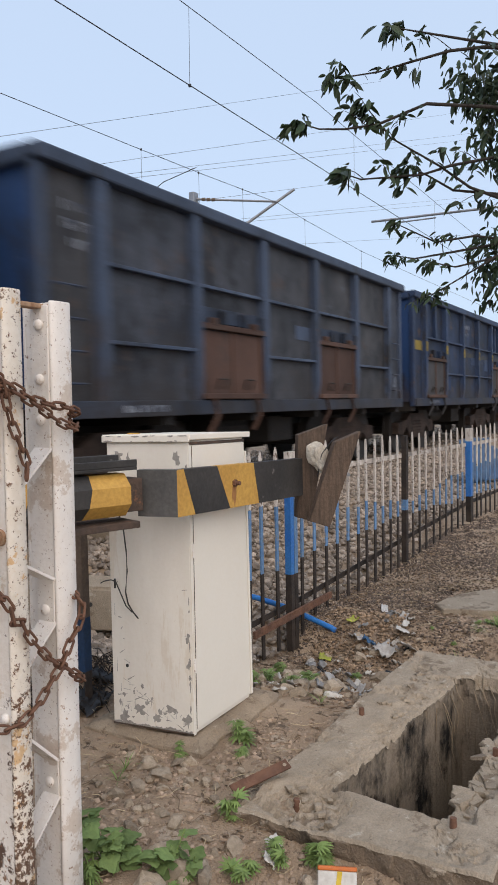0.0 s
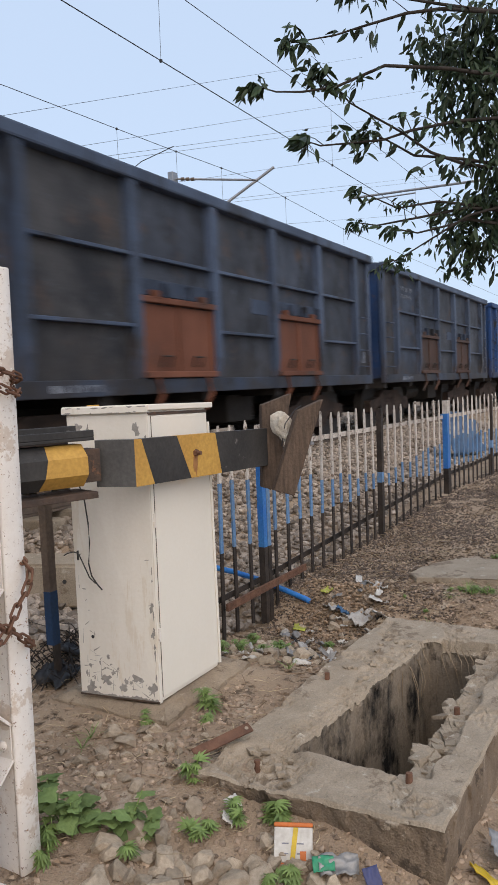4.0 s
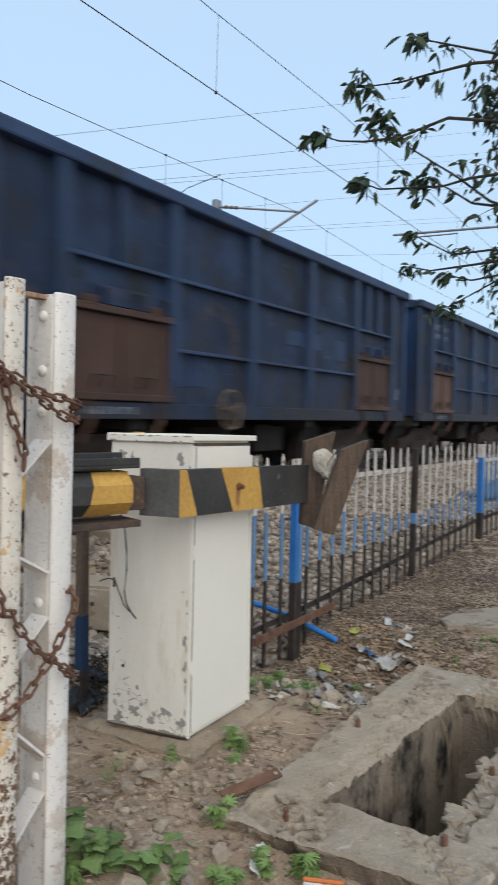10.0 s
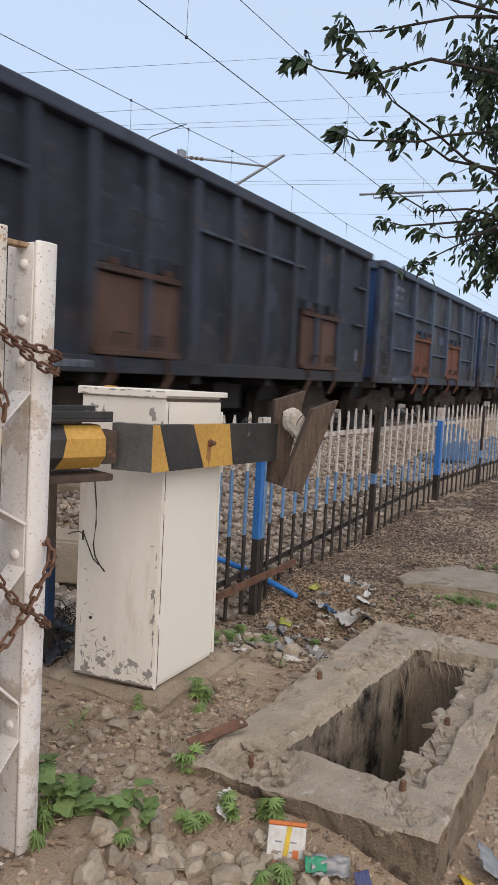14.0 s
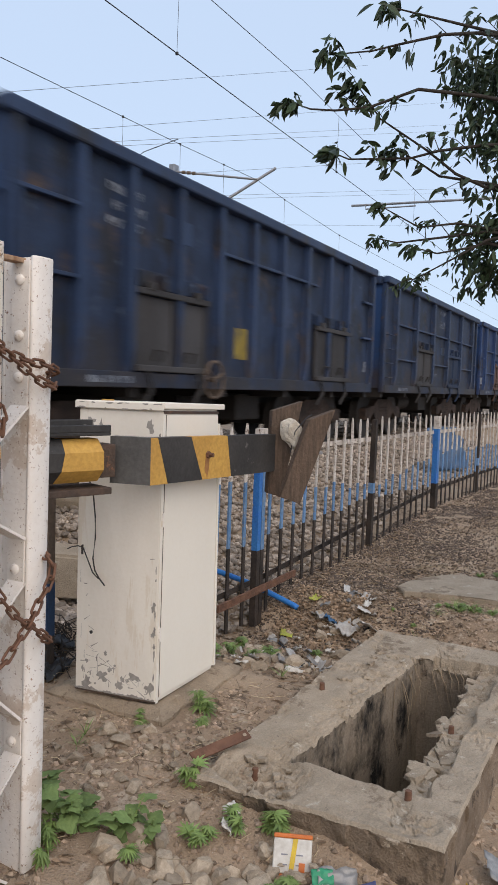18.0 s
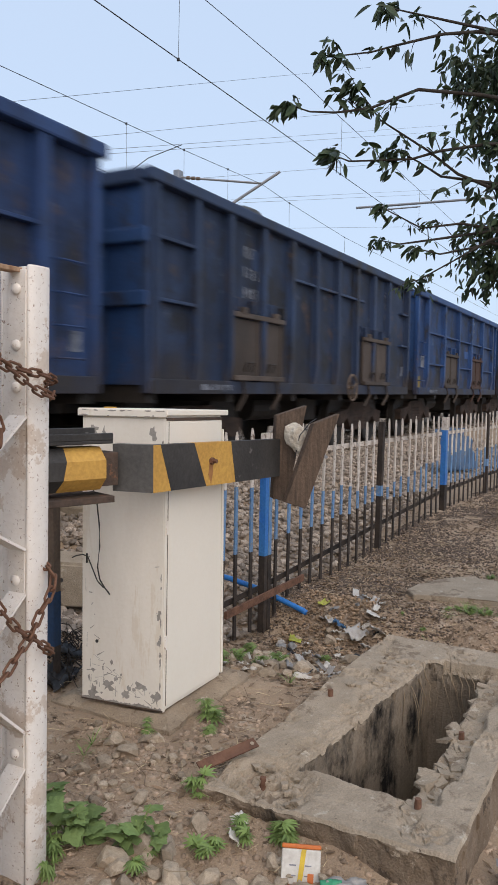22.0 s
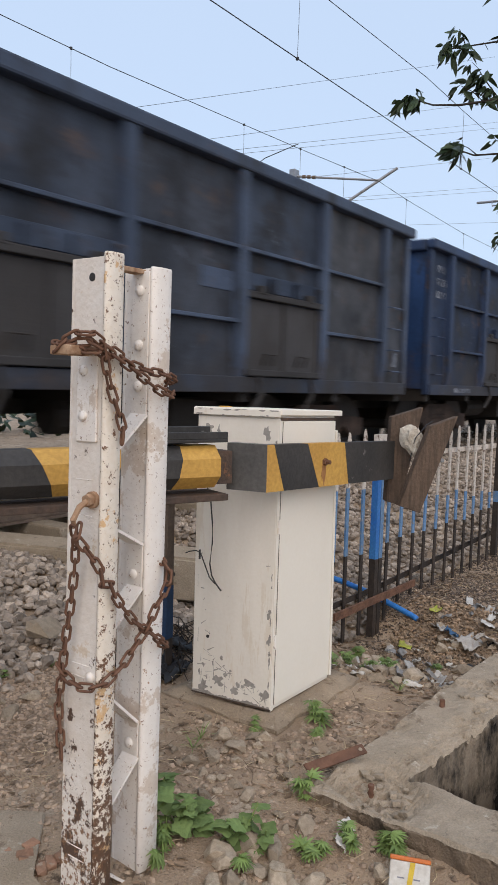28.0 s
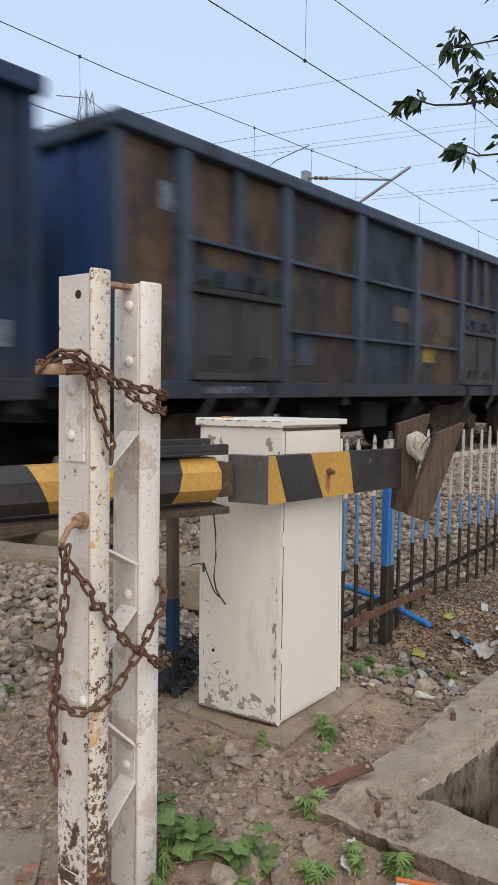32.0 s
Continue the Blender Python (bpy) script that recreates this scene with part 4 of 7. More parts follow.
for y_, z_, a, b in flakes:
    pts = []
    for k in range(14):
        an = 2 * math.pi * k / 14
        q = 0.72 * (1 + rndc.uniform(-0.55, 0.45))
        pts.append((-0.0012, y_ + a * q * math.cos(an), z_ + b * q * math.sin(an)))
    pts = [(p[0], max(0.006, min(CV - 0.006, p[1])), max(0.014, min(1.268, p[2]))) for p in pts]
    cabpart("bare_patch", prism(B(), pts, (0.0012, 0, 0)), BAREGREY, "flaked patch of bare grey metal", side)
for seg in range(9):
    y0, y1 = 0.005 + 0.0462 * seg, 0.005 + 0.0462 * (seg + 1)
    pts = [(-0.0012, y1, 0.0085), (-0.0012, y0, 0.0085)]
    for k in range(7):
        f = k / 6
        yk = y0 + (y1 - y0) * f
        pts.append((-0.0012, yk, 0.010 + 0.014 * max(0.02, 0.20 + 1.0 * noise.noise(Vector((yk * 13, 2.0, 0)))) + 0.008 * rndc.random()))
    cabpart("bare_patch", prism(B(), pts, (0.0012, 0, 0)), BAREGREY, "flaked patch of bare grey metal", side)
for _ in range(110):
    y_, z_ = rndc.uniform(0.03, 0.41), abs(rndc.gauss(0.16, 0.30)) + 0.03
    dx, dz = (rndc.uniform(0.008, 0.05), rndc.uniform(-0.03, 0.03)) if rndc.random() < 0.7 else (rndc.uniform(-0.004, 0.004), rndc.uniform(0.02, 0.07))
    w_ = rndc.uniform(0.0015, 0.0042)
    cabpart("scratch", prism(B(), [(-0.001, y_, z_), (-0.001, y_ - dx, z_ + dz), (-0.001, y_ - dx - w_ * 0.4, z_ + dz + w_ * 0.5), (-0.001, y_ + w_, z_ + w_ * 1.2)], (0.001, 0, 0)),
            BAREGREY, "thin dark scratch", side)
loose = thing("loose_cable", pose(2.77, 2.26, 1.0), "thin black cable hanging loose over the cabinet side", "cable")
wpart("strand", tube(B(), [(2.74, 2.262, 1.03), (2.75, 2.25, 0.985), (2.756, 2.238, 0.935), (2.758, 2.227, 0.832), (2.758, 2.225, 0.738), (2.756, 2.236, 0.64), (2.757, 2.224, 0.585), (2.760, 2.20, 0.55), (2.764, 2.172, 0.520)], 0.0034, 6), BLACKPAINT, loose, smooth=True)
wpart("strand", tube(B(), [(2.742, 2.372, 0.672), (2.744, 2.351, 0.683), (2.748, 2.315, 0.692), (2.750, 2.288, 0.685), (2.753, 2.262, 0.63), (2.756, 2.236, 0.575), (2.760, 2.205, 0.548)], 0.003, 6), BLACKPAINT, loose, smooth=True)
wpart("clip", box(B(), 2.742, 2.752, 2.287, 2.293, 0.655, 0.70, 0.001), BLACKPAINT, loose)

PLINTH = mat("earth_stained_plinth", (0.36, 0.285, 0.205), (0.25, 0.195, 0.14), 5, 0.95, 0.8,
             spots=[((0.19, 0.14, 0.098), 0.56, 6.0), ((0.43, 0.37, 0.29), 0.60, 14.0), ((0.13, 0.10, 0.075), 0.63, 30.0)], fine=130)
plinth = box(B(), 2.735, 3.52, 1.825, 2.50, -0.40, -0.004)
bmesh.ops.subdivide_edges(plinth, edges=plinth.edges, cuts=22, use_grid_fill=True)
for v in plinth.verts:
    k = noise.noise(v.co * 5) * 0.024 + noise.noise(v.co * 14) * 0.012 + noise.noise(v.co * 34) * 0.006
    x_, y_ = v.co.x, v.co.y
    if v.co.z > -0.02:
        v.co.z = -0.006 + min(0, k)
    rim_ = min(x_ - 2.735, 3.52 - x_, y_ - 1.825, 2.50 - y_)
    if rim_ < 0.06 and not (2.78 < x_ < 3.40 and 1.91 < y_ < 2.38):
        v.co.z -= (0.06 - rim_) * (0.5 + 6 * max(0, k)) * (1.0 if v.co.z > -0.05 else 0)
    if v.co.z < -0.02 or rim_ < 0.05:
        v.co.x += k * 1.3
        v.co.y += k * 1.3
pl = thing("concrete_plinth", pose(3.1, 2.15, -0.4), "rough earth-stained concrete plinth under the cabinet", "plinth")
wpart("plinth_block", plinth, PLINTH, pl)
for x_, y_, z_, a_, k_ in ((2.66, 2.02, -0.075, 0.055, 3), (2.70, 2.10, -0.07, 0.04, 5), (3.50, 1.93, -0.02, 0.045, 8), (2.60, 1.90, -0.09, 0.065, 11)):
    wpart("broken_corner", rock(B(), (x_, y_, z_), a_, a_ * 0.8, a_ * 0.55, k_ + 0.3, 2, 0.3, k_), PLINTH, pl, "loose broken corner of concrete")

# ---- boom barrier ----
boom = thing("boom_barrier", pose(2.6, 2.06, 1.12), "black and yellow striped road barrier boom with octagonal arm", "barrier")
AX = Vector((-0.933, 0.360, 0.0))
A0 = Vector((2.615, 2.06, 1.125))


def octagon_seg(bm, s0, s1, sl0, sl1, r=0.097):
    nrm = Vector((-AX.y, AX.x, 0))
    rings = []
    for s, sl in ((s0, sl0), (s1, sl1)):
        ring = []
        for k in range(8):
            a = math.pi / 8 + k * math.pi / 4
            c, z = r * math.cos(a), r * math.sin(a)
            ring.append(bm.verts.new(A0 + AX * (s + sl * z) + nrm * c + Vector((0, 0, z))))
        rings.append(ring)
    for k in range(8):
        bm.faces.new((rings[0][k], rings[0][(k + 1) % 8], rings[1][(k + 1) % 8], rings[1][k]))
    bm.faces.new(rings[0])
    bm.faces.new(rings[1][::-1])
    return bm


cuts = [(0.065, 0), (0.25, -0.2), (0.52, -0.35), (0.805, 0.45), (1.28, 0.45), (1.7, -0.8), (2.1, -0.8), (2.5, -0.8), (2.9, -0.8), (3.3, 0)]
for i, ((a, sa), (b, sb)) in enumerate(zip(cuts, cuts[1:])):
    wpart("yellow_band" if i % 2 == 0 else "black_band", octagon_seg(B(), a + (0.0005 if i else 0), b, sa, sb), YELLOW if i % 2 == 0 else BLACKPAINT, boom)
nrm_ = Vector((-AX.y, AX.x, 0))


def along(bm, s0, s1, n0, n1, z0, z1, bevel=0.003):
    m = Matrix(((AX.x, nrm_.x, 0, A0.x), (AX.y, nrm_.y, 0, A0.y), (0, 0, 1, 0), (0, 0, 0, 1)))
    return box(bm, s0, s1, n0, n1, z0, z1, bevel, m)


wpart("top_channel", along(along(B(), 0.02, 0.62, -0.11, 0.07, 1.228, 1.242), 0.02, 0.62, 0.052, 0.07, 1.242, 1.272), BLACKPAINT, boom)
wpart("top_rib", along(B(), 0.05, 0.62, -0.06, -0.03, 1.243, 1.290), BLACKPAINT, boom)
wpart("bottom_plate", along(B(), 0.025, 1.45, -0.09, 0.09, 0.984, 1.012), DARKRUST, boom, "rusty flat support plate")
wpart("end_plate", along(B(), -0.012, 0.0645, -0.055, 0.055, 1.05, 1.19), DARKRUST, boom)
# striped front plate with its turned end
F0, F1 = Vector((2.662, 1.864, 0)), Vector((3.755, 1.806, 0))


def front(u, z):
    p = F0 + (F1 - F0) * u
    return (p.x, p.y, z - 0.028 * u)


stripes = [("yellow_stripe", YELLOW, 0.0, 0.045, 0.0, 0.115), ("black_stripe", BLACKPAINT, 0.045, 0.275, 0.115, 0.365),
           ("yellow_stripe", YELLOW, 0.275, 0.56, 0.365, 0.60), ("black_stripe", BLACKPAINT, 0.56, 1.018, 0.60, 1.018)]
for nm, mt_, t0_, t1_, b0_, b1_ in stripes:
    wpart(nm, prism(B(), [front(b0_ + 0.0008, 1.019), front(b1_, 1.019), front(t1_, 1.222), front(t0_ + 0.0008, 1.222)], (0.003, 0.048, 0)), mt_, boom)
wpart("turned_end", prism(B(), [(2.6605, 1.864, 1.0195), (2.628, 2.05, 1.0195), (2.628, 2.05, 1.222), (2.6605, 1.864, 1.222)], (0.045, 0.0, 0)), GREYPAINT, boom)
bm = B()
c_ = Vector(front(0.40, 1.135))
cyl(bm, c_ + Vector((0, 0.01, 0)), c_ - Vector((0.001, 0.014, 0)), 0.017, n=6)
cyl(bm, c_ - Vector((0.001, 0.012, 0)), c_ - Vector((0.002, 0.034, 0)), 0.010, n=8)
wpart("bolt", bm, RUST, boom, "rusty bolt and nut")
rustrun = prism(B(), [front(0.387, 1.125), front(0.380, 1.075), front(0.386, 1.045), front(0.392, 1.062), front(0.399, 1.022), front(0.408, 1.05), front(0.414, 1.085), front(0.416, 1.125)], (0, -0.001, 0))
wpart("rust_run", rustrun, ORUST, boom, "rust streak below the bolt")

# boards and lump hung on the end of the plate
cw = boom
away = Vector((0.70, 0.72, 0)) * 0.052


def board(corners, off):
    o = Vector((0.87, 0.49, 0)) * off
    bm = prism(B(), [Vector(c) + o for c in corners], away)
    bmesh.ops.bevel(bm, geom=list(bm.edges), offset=0.003, segments=1, affect='EDGES')
    return bm


wpart("board", board([(3.716, 1.812, 0.868), (3.752, 1.745, 0.848), (3.802, 1.655, 1.378), (3.722, 1.798, 1.322)], 0.05), WOOD, cw)
wpart("board", board([(3.746, 1.768, 0.877), (3.799, 1.676, 0.843), (3.883, 1.528, 1.342), (3.816, 1.644, 1.288)], -0.165), WOOD, cw)
wpart("mortar_lump", rock(B(), (3.758, 1.685, 1.20), 0.070, 0.088, 0.128, 3, 3, 0.6, 0.4, 16), PLASTER, cw, "pale speckled mortar lump clamped between boards")
for p in ((3.80, 1.645, 1.07), (3.845, 1.575, 1.11)):
    wpart("bolt", cyl(B(), Vector(p) - Vector((0.87, 0.49, 0)) * 0.085, Vector(p) + away * 2, 0.010, n=8), GALV, cw)
wpart("tie_wire", tube(B(), [(3.74, 1.70, 1.10), (3.72, 1.665, 1.22), (3.755, 1.62, 1.29), (3.79, 1.60, 1.31)], 0.003, 5), WIRE, cw)

# ---- gate post of two laced channels ----
post = thing("gate_post", pose(1.61, 1.66, 0), "white-painted rust-flecked steel gate post of two laced channels", "post")
PT, PB = 1.815, -0.25


def lean(bm):
    for v in bm.verts:
        v.co.x += 0.016 * (v.co.z - 0.9)
        v.co.z += 0.0
    return bm


def ppart(name, bm, material, label="", parent=None, smooth=False):
    return wpart(name, lean(bm), material, parent or post, label, smooth)


def web_plate(x, y, web, th=0.007):
    return box(B(), x, x + th, y + 0.008, y + web, PB, PT - 0.006, 0.002)


def flange(x, y, fl, top, th=0.015):
    """A rolled flange: its face swells gently and its edges are rounded."""
    bm = B()
    prof = [(-0.004, th), (-0.006, th * 0.55), (-0.002, 0.002), (fl * 0.25, -0.002), (fl * 0.6, -0.0025), (fl - 0.007, 0.0), (fl, th * 0.5), (fl - 0.003, th)]
    rows_ = [PB, 0.25, 0.8, 1.3, top - 0.006, top]
    rings = []
    for z in rows_:
        k = 0.94 if z == top else 1.0
        rings.append([bm.verts.new((x + fl / 2 + (a - fl / 2) * k + 0.0015 * noise.noise(Vector((z * 3, a * 20, x * 9))), y + b, z)) for a, b in prof])
    for a, b in zip(rings, rings[1:]):
        for i in range(8):
            bm.faces.new((a[i], a[(i + 1) % 8], b[(i + 1) % 8], b[i]))
    bm.faces.new(rings[0])
    bm.faces.new(rings[-1])
    return bm


CHX, CHY = 1.474, 1.590
CH2, CH2Y = 1.694, 1.628
left_ch = ppart("channel_web", web_plate(CHX, CHY, 0.138), POSTRUST, "white web plate, rust-eaten at its foot")
ppart("channel_flange", flange(CHX, CHY, 0.064, PT + 0.006), FLANGERUST, "white flange thick with rust flecks", None, True)
right_ch = ppart("channel_web", web_plate(CH2, CH2Y, 0.114), POSTWHITE)
ppart("channel_flange", flange(CH2, CH2Y, 0.082, PT - 0.002), POSTWHITE, "", None, True)
ppart("rear_flange", box(B(), CHX, CHX + 0.06, CHY + 0.138, CHY + 0.148, PB, PT - 0.006, 0.002), POSTRUST)
ppart("rear_flange", box(B(), CH2, CH2 + 0.06, CH2Y + 0.114, CH2Y + 0.124, PB, PT - 0.008, 0.002), POSTWHITE)
ppart("top_strap", box(B(), CHX + 0.06, 1.70, 1.665, 1.705, 1.792, 1.806, 0.002), EYERUST, "rusty strap across the top")
rx = 1.688
for z0, z1, bolts in ((1.365, 1.80, (1.743, 1.58, 1.457)), (0.84, 0.985, (0.884,)), (0.31, 0.43, (0.355,)), (-0.2, -0.1, ())):
    tab = ppart("lacing_tab", box(B(), rx - 0.002, rx + 0.0055, 1.643, 1.712, z0, z1, 0.002), POSTWHITE)
    for zb in bolts:
        ppart("rivet", dome(B(), (rx - 0.006, 1.676, zb), 0.017, (-1, 0, 0)), POSTWHITE, "domed rivet head", tab, True)
for (xa, za, xb, zb) in ((1.475, 1.19, rx, 1.372), (1.475, 1.095, rx, 0.978), (1.475, 0.66, rx, 0.845), (1.475, 0.63, rx, 0.424), (1.475, 0.12, rx, 0.315), (1.475, 0.09, rx, -0.1)):
    d = Vector((xb - xa, 0, zb - za)).normalized()
    n_ = Vector((-d.z, 0, d.x)) * 0.004
    bm = prism(B(), [Vector((xa, 1.638, za)) - n_, Vector((xb, 1.638, zb)) - n_, Vector((xb, 1.638, zb)) + n_, Vector((xa, 1.638, za)) + n_], (0, 0.068, 0))
    ppart("lacing_bar", bm, POSTWHITE)
sp = ppart("splice_plate", box(B(), CHX - 0.0085, CHX - 0.0005, 1.620, 1.700, 1.300, 1.545, 0.003), POSTWHITE)
for zb, yb in ((1.498, 1.672), (1.372, 1.672)):
    ppart("rivet", dome(B(), (CHX - 0.010, yb, zb), 0.016, (-1, 0, 0)), POSTWHITE, "domed rivet head", sp, True)
ppart("rivet", dome(B(), (CHX - 0.002, 1.628, 0.634), 0.017, (-1, 0, 0)), POSTWHITE, "domed rivet head", None, True)
ppart("bolt_hole", cyl(B(), (CHX - 0.001, 1.655, 1.755), (CHX + 0.002, 1.655, 1.755), 0.012, n=14), BLACKPAINT, "dark bolt hole")
ppart("lug", box(B(), 1.335, 1.45, 1.590, 1.66, 1.536, 1.562, 0.004), EYERUST, "rusty projecting lug")
bm = cyl(B(), (CHX - 0.012, 1.63, 1.14), (CHX, 1.63, 1.14), 0.024, n=14)
cyl(bm, (CHX - 0.03, 1.63, 1.14), (CHX - 0.012, 1.63, 1.14), 0.018, n=6)
tube(bm, [(CHX - 0.02, 1.63, 1.14), (CHX - 0.05, 1.632, 1.125), (CHX - 0.07, 1.635, 1.09), (CHX - 0.06, 1.64, 1.07)], 0.009, 8)
ppart("eye_bolt", bm, EYERUST, "rusty hooked eye bolt")


def link_mesh():
    bm = B()
    L_, R_ = 0.0145, 0.0105
    path = []
    for k in range(20):
        a = 2 * math.pi * k / 20
        path.append(Vector((R_ * math.cos(a), 0, R_ * math.sin(a) + (L_ if math.sin(a) >= 0 else -L_))))
    n = 6
    rings = []
    for i, p in enumerate(path):
        d = (path[(i + 1) % 20] - path[i - 1]).normalized()
        e = Vector((0, 1, 0))
        f = d.cross(e)
        rings.append([bm.verts.new(p + (e * math.cos(2 * math.pi * k / n) + f * math.sin(2 * math.pi * k / n)) * 0.0042) for k in range(n)])
    for i in range(20):
        a, b = rings[i], rings[(i + 1) % 20]
        for k in range(n):
            bm.faces.new((a[k], a[(k + 1) % n], b[(k + 1) % n], b[k]))
    bmesh.ops.recalc_face_normals(bm, faces=bm.faces)
    me = bpy.data.meshes.new("chain_link")
    bm.to_mesh(me)
    bm.free()
    me.materials.append(RUST)
    for p in me.polygons:
        p.use_smooth = True
    return me


LINK = link_mesh()


def chain(name, paths, label):
    first = Vector(paths[0][0])
    ch = thing(name, pose(*first), label, "chain", "chains round the gate post")
    for pts in paths:
        pts = [Vector(p) for p in pts]
        seg = [(b - a).length for a, b in zip(pts, pts[1:])]
        total = sum(seg)
        n = max(2, int(total / 0.0385))
        pos = []
        for i in range(n + 1):
            s = total * i / n
            k = 0
            while k < len(seg) - 1 and s > seg[k]:
                s -= seg[k]
                k += 1
            pos.append(pts[k].lerp(pts[k + 1], min(1, s / max(seg[k], 1e-6))))
        for i in range(n):
            d = pos[i + 1] - pos[i]
            q = d.to_track_quat('Z', 'Y') @ Euler((0, 0, (i % 2) * math.pi / 2 + 0.5)).to_quaternion()
            o = new("chain_link", LINK)
            o.parent = ch
            o.matrix_basis = Matrix.Translation((pos[i] + pos[i + 1]) / 2 - first) @ q.to_matrix().to_4x4()
    return ch


FY = 1.568
chain("upper_chain", [
    [(1.345, 1.64, 1.545), (1.36, 1.60, 1.585), (1.395, FY, 1.60), (1.44, FY, 1.575), (1.503, FY, 1.545), (1.564, FY, 1.514), (1.628, FY, 1.502), (1.70, FY, 1.494), (1.757, 1.585, 1.478), (1.768, 1.66, 1.46)],
    [(1.35, 1.63, 1.565), (1.41, FY, 1.572), (1.483, FY - 0.012, 1.536), (1.543, FY - 0.01, 1.51), (1.606, FY, 1.480), (1.666, FY, 1.448), (1.722, FY, 1.428), (1.765, 1.60, 1.44), (1.772, 1.67, 1.46)],
    [(1.435, FY - 0.012, 1.57), (1.453, FY - 0.006, 1.513), (1.476, FY, 1.453), (1.508, FY, 1.384), (1.530, FY, 1.329), (1.522, FY, 1.300)],
    [(1.355, 1.655, 1.57), (1.38, 1.60, 1.545), (1.43, FY - 0.006, 1.548), (1.47, FY, 1.53)]], "rusty iron chain wound round the top of the gate post")
chain("lower_chain", [
    [(1.40, 1.60, 1.085), (1.385, 1.595, 1.05), (1.447, FY, 0.963), (1.455, FY, 0.915), (1.477, FY, 0.925), (1.507, FY, 0.864), (1.58, FY, 0.781), (1.654, FY, 0.728), (1.735, 1.58, 0.668), (1.76, 1.66, 0.66)],
    [(1.762, 1.65, 0.93), (1.748, 1.585, 0.90), (1.718, FY, 0.850), (1.67, FY, 0.804), (1.636, FY, 0.75), (1.58, FY, 0.706), (1.536, FY, 0.664), (1.464, FY, 0.630), (1.42, 1.60, 0.622), (1.43, 1.68, 0.63), (1.437, 1.727, 0.66)],
    [(1.40, 1.625, 1.075), (1.43, 1.65, 1.02), (1.437, 1.659, 0.958), (1.438, 1.674, 0.86), (1.438, 1.699, 0.727), (1.438, 1.718, 0.60), (1.438, 1.727, 0.54), (1.438, 1.718, 0.46), (1.438, 1.712, 0.385)]],
    "rusty iron chain looped on the eye bolt of the gate post")

# small rail post behind the cabinet
stub = thing("small_fence_post", pose(2.96, 2.66, -0.1), "rusty angle-iron post with a blue painted foot", "post")
bm = box(B(), 2.935, 2.985, 2.66, 2.668, 0.42, 0.985)
box(bm, 2.935, 2.943, 2.6685, 2.705, 0.42, 0.985)
wpart("upper_angle", bm, BROWNSTEEL, stub)
bm = box(B(), 2.934, 2.986, 2.659, 2.6685, 0.14, 0.4195)
box(bm, 2.934, 2.943, 2.669, 2.706, 0.14, 0.4195)
wpart("blue_foot", bm, DKBLUE, stub, "dull blue painted foot")
bm = box(B(), 2.935, 2.985, 2.66, 2.668, -0.2, 0.1395)
wpart("black_foot", bm, FBLACK, stub)

# concrete sleeper lying as a kerb
kerb = thing("concrete_kerb", pose(3.85, 4.2, 0.02), "long pale concrete sleeper laid as a kerb with bolt holes", "kerb")
kd = Vector((-0.37, 0.93, 0)).normalized()
kn = Vector((-0.93, -0.37, 0)).normalized()
K0 = Vector((4.20, 3.46, 0.0))
for s0, s1 in ((-0.6, 0.72), (0.74, 2.1)):
    a, b = K0 + kd * s0, K0 + kd * s1
    back = -kn * 0.24
    bm = B()
    vs = [bm.verts.new(p) for p in (a + Vector((0, 0, -0.1)), b + Vector((0, 0, -0.1)), b + Vector((0, 0, 0.23)), a + Vector((0, 0, 0.21)),
                                    a + back + Vector((0, 0, -0.1)), b + back + Vector((0, 0, -0.1)), b + back + Vector((0, 0, 0.27)), a + back + Vector((0, 0, 0.25)))]
    for q in ((0, 1, 2, 3), (4, 5, 6, 7), (0, 1, 5, 4), (3, 2, 6, 7), (0, 3, 7, 4), (1, 2, 6, 5)):
        bm.faces.new([vs[i] for i in q])
    bmesh.ops.bevel(bm, geom=list(bm.edges), offset=0.02, segments=2, affect='EDGES')
    bl = wpart("kerb_block", bm, CONCRETE, kerb)
    for k in (0.62, 0.7):
        p = a.lerp(b, k) + Vector((0, 0, 0.10))
        wpart("bolt_hole", cyl(B(), p + kn * 0.002, p - kn * 0.004, 0.016, n=10), BLACKPAINT, bl, "dark bolt hole")

# ---- fence ----
def fence_y(x):
    return 2.471 - 0.081 * (x - 4.94)


def fence_base(x):
    return float(np.interp(x, [4.0, 4.94, 7.04, 9.0, 11, 18], [-0.24, -0.20, -0.05, 0.08, 0.11, 0.13]))


fence = thing("picket_fence", pose(6.5, 2.35, -0.1), "steel picket fence painted white, blue and black", "fence")
FANG = math.atan2(-0.081, 1)


def fpiece(name, x, w, d, z0, z1, material, label="", parent=None, tip=0.0, lx=0.0, yo=0.0):
    bm = box(B(), -w / 2, w / 2, -d / 2, d / 2, z0, z1, 0.0)
    if tip:
        t = [v for v in bm.verts if v.co.z > z1 - 1e-4]
        a = bmesh.ops.extrude_face_region(bm, geom=[f for f in bm.faces if all(v in t for v in f.verts)])
        vs = [g for g in a["geom"] if isinstance(g, bmesh.types.BMVert)]
        for v in vs:
            v.co.z += tip
            v.co.x *= 0.15
    for v in bm.verts:
        v.co.x += lx * (v.co.z - z0)
    bmesh.ops.transform(bm, matrix=Matrix.Translation((x, fence_y(x) + yo, 0)) @ Matrix.Rotation(FANG, 4, 'Z'), verts=bm.verts)
    return wpart(name, bm, material, parent or fence, label)


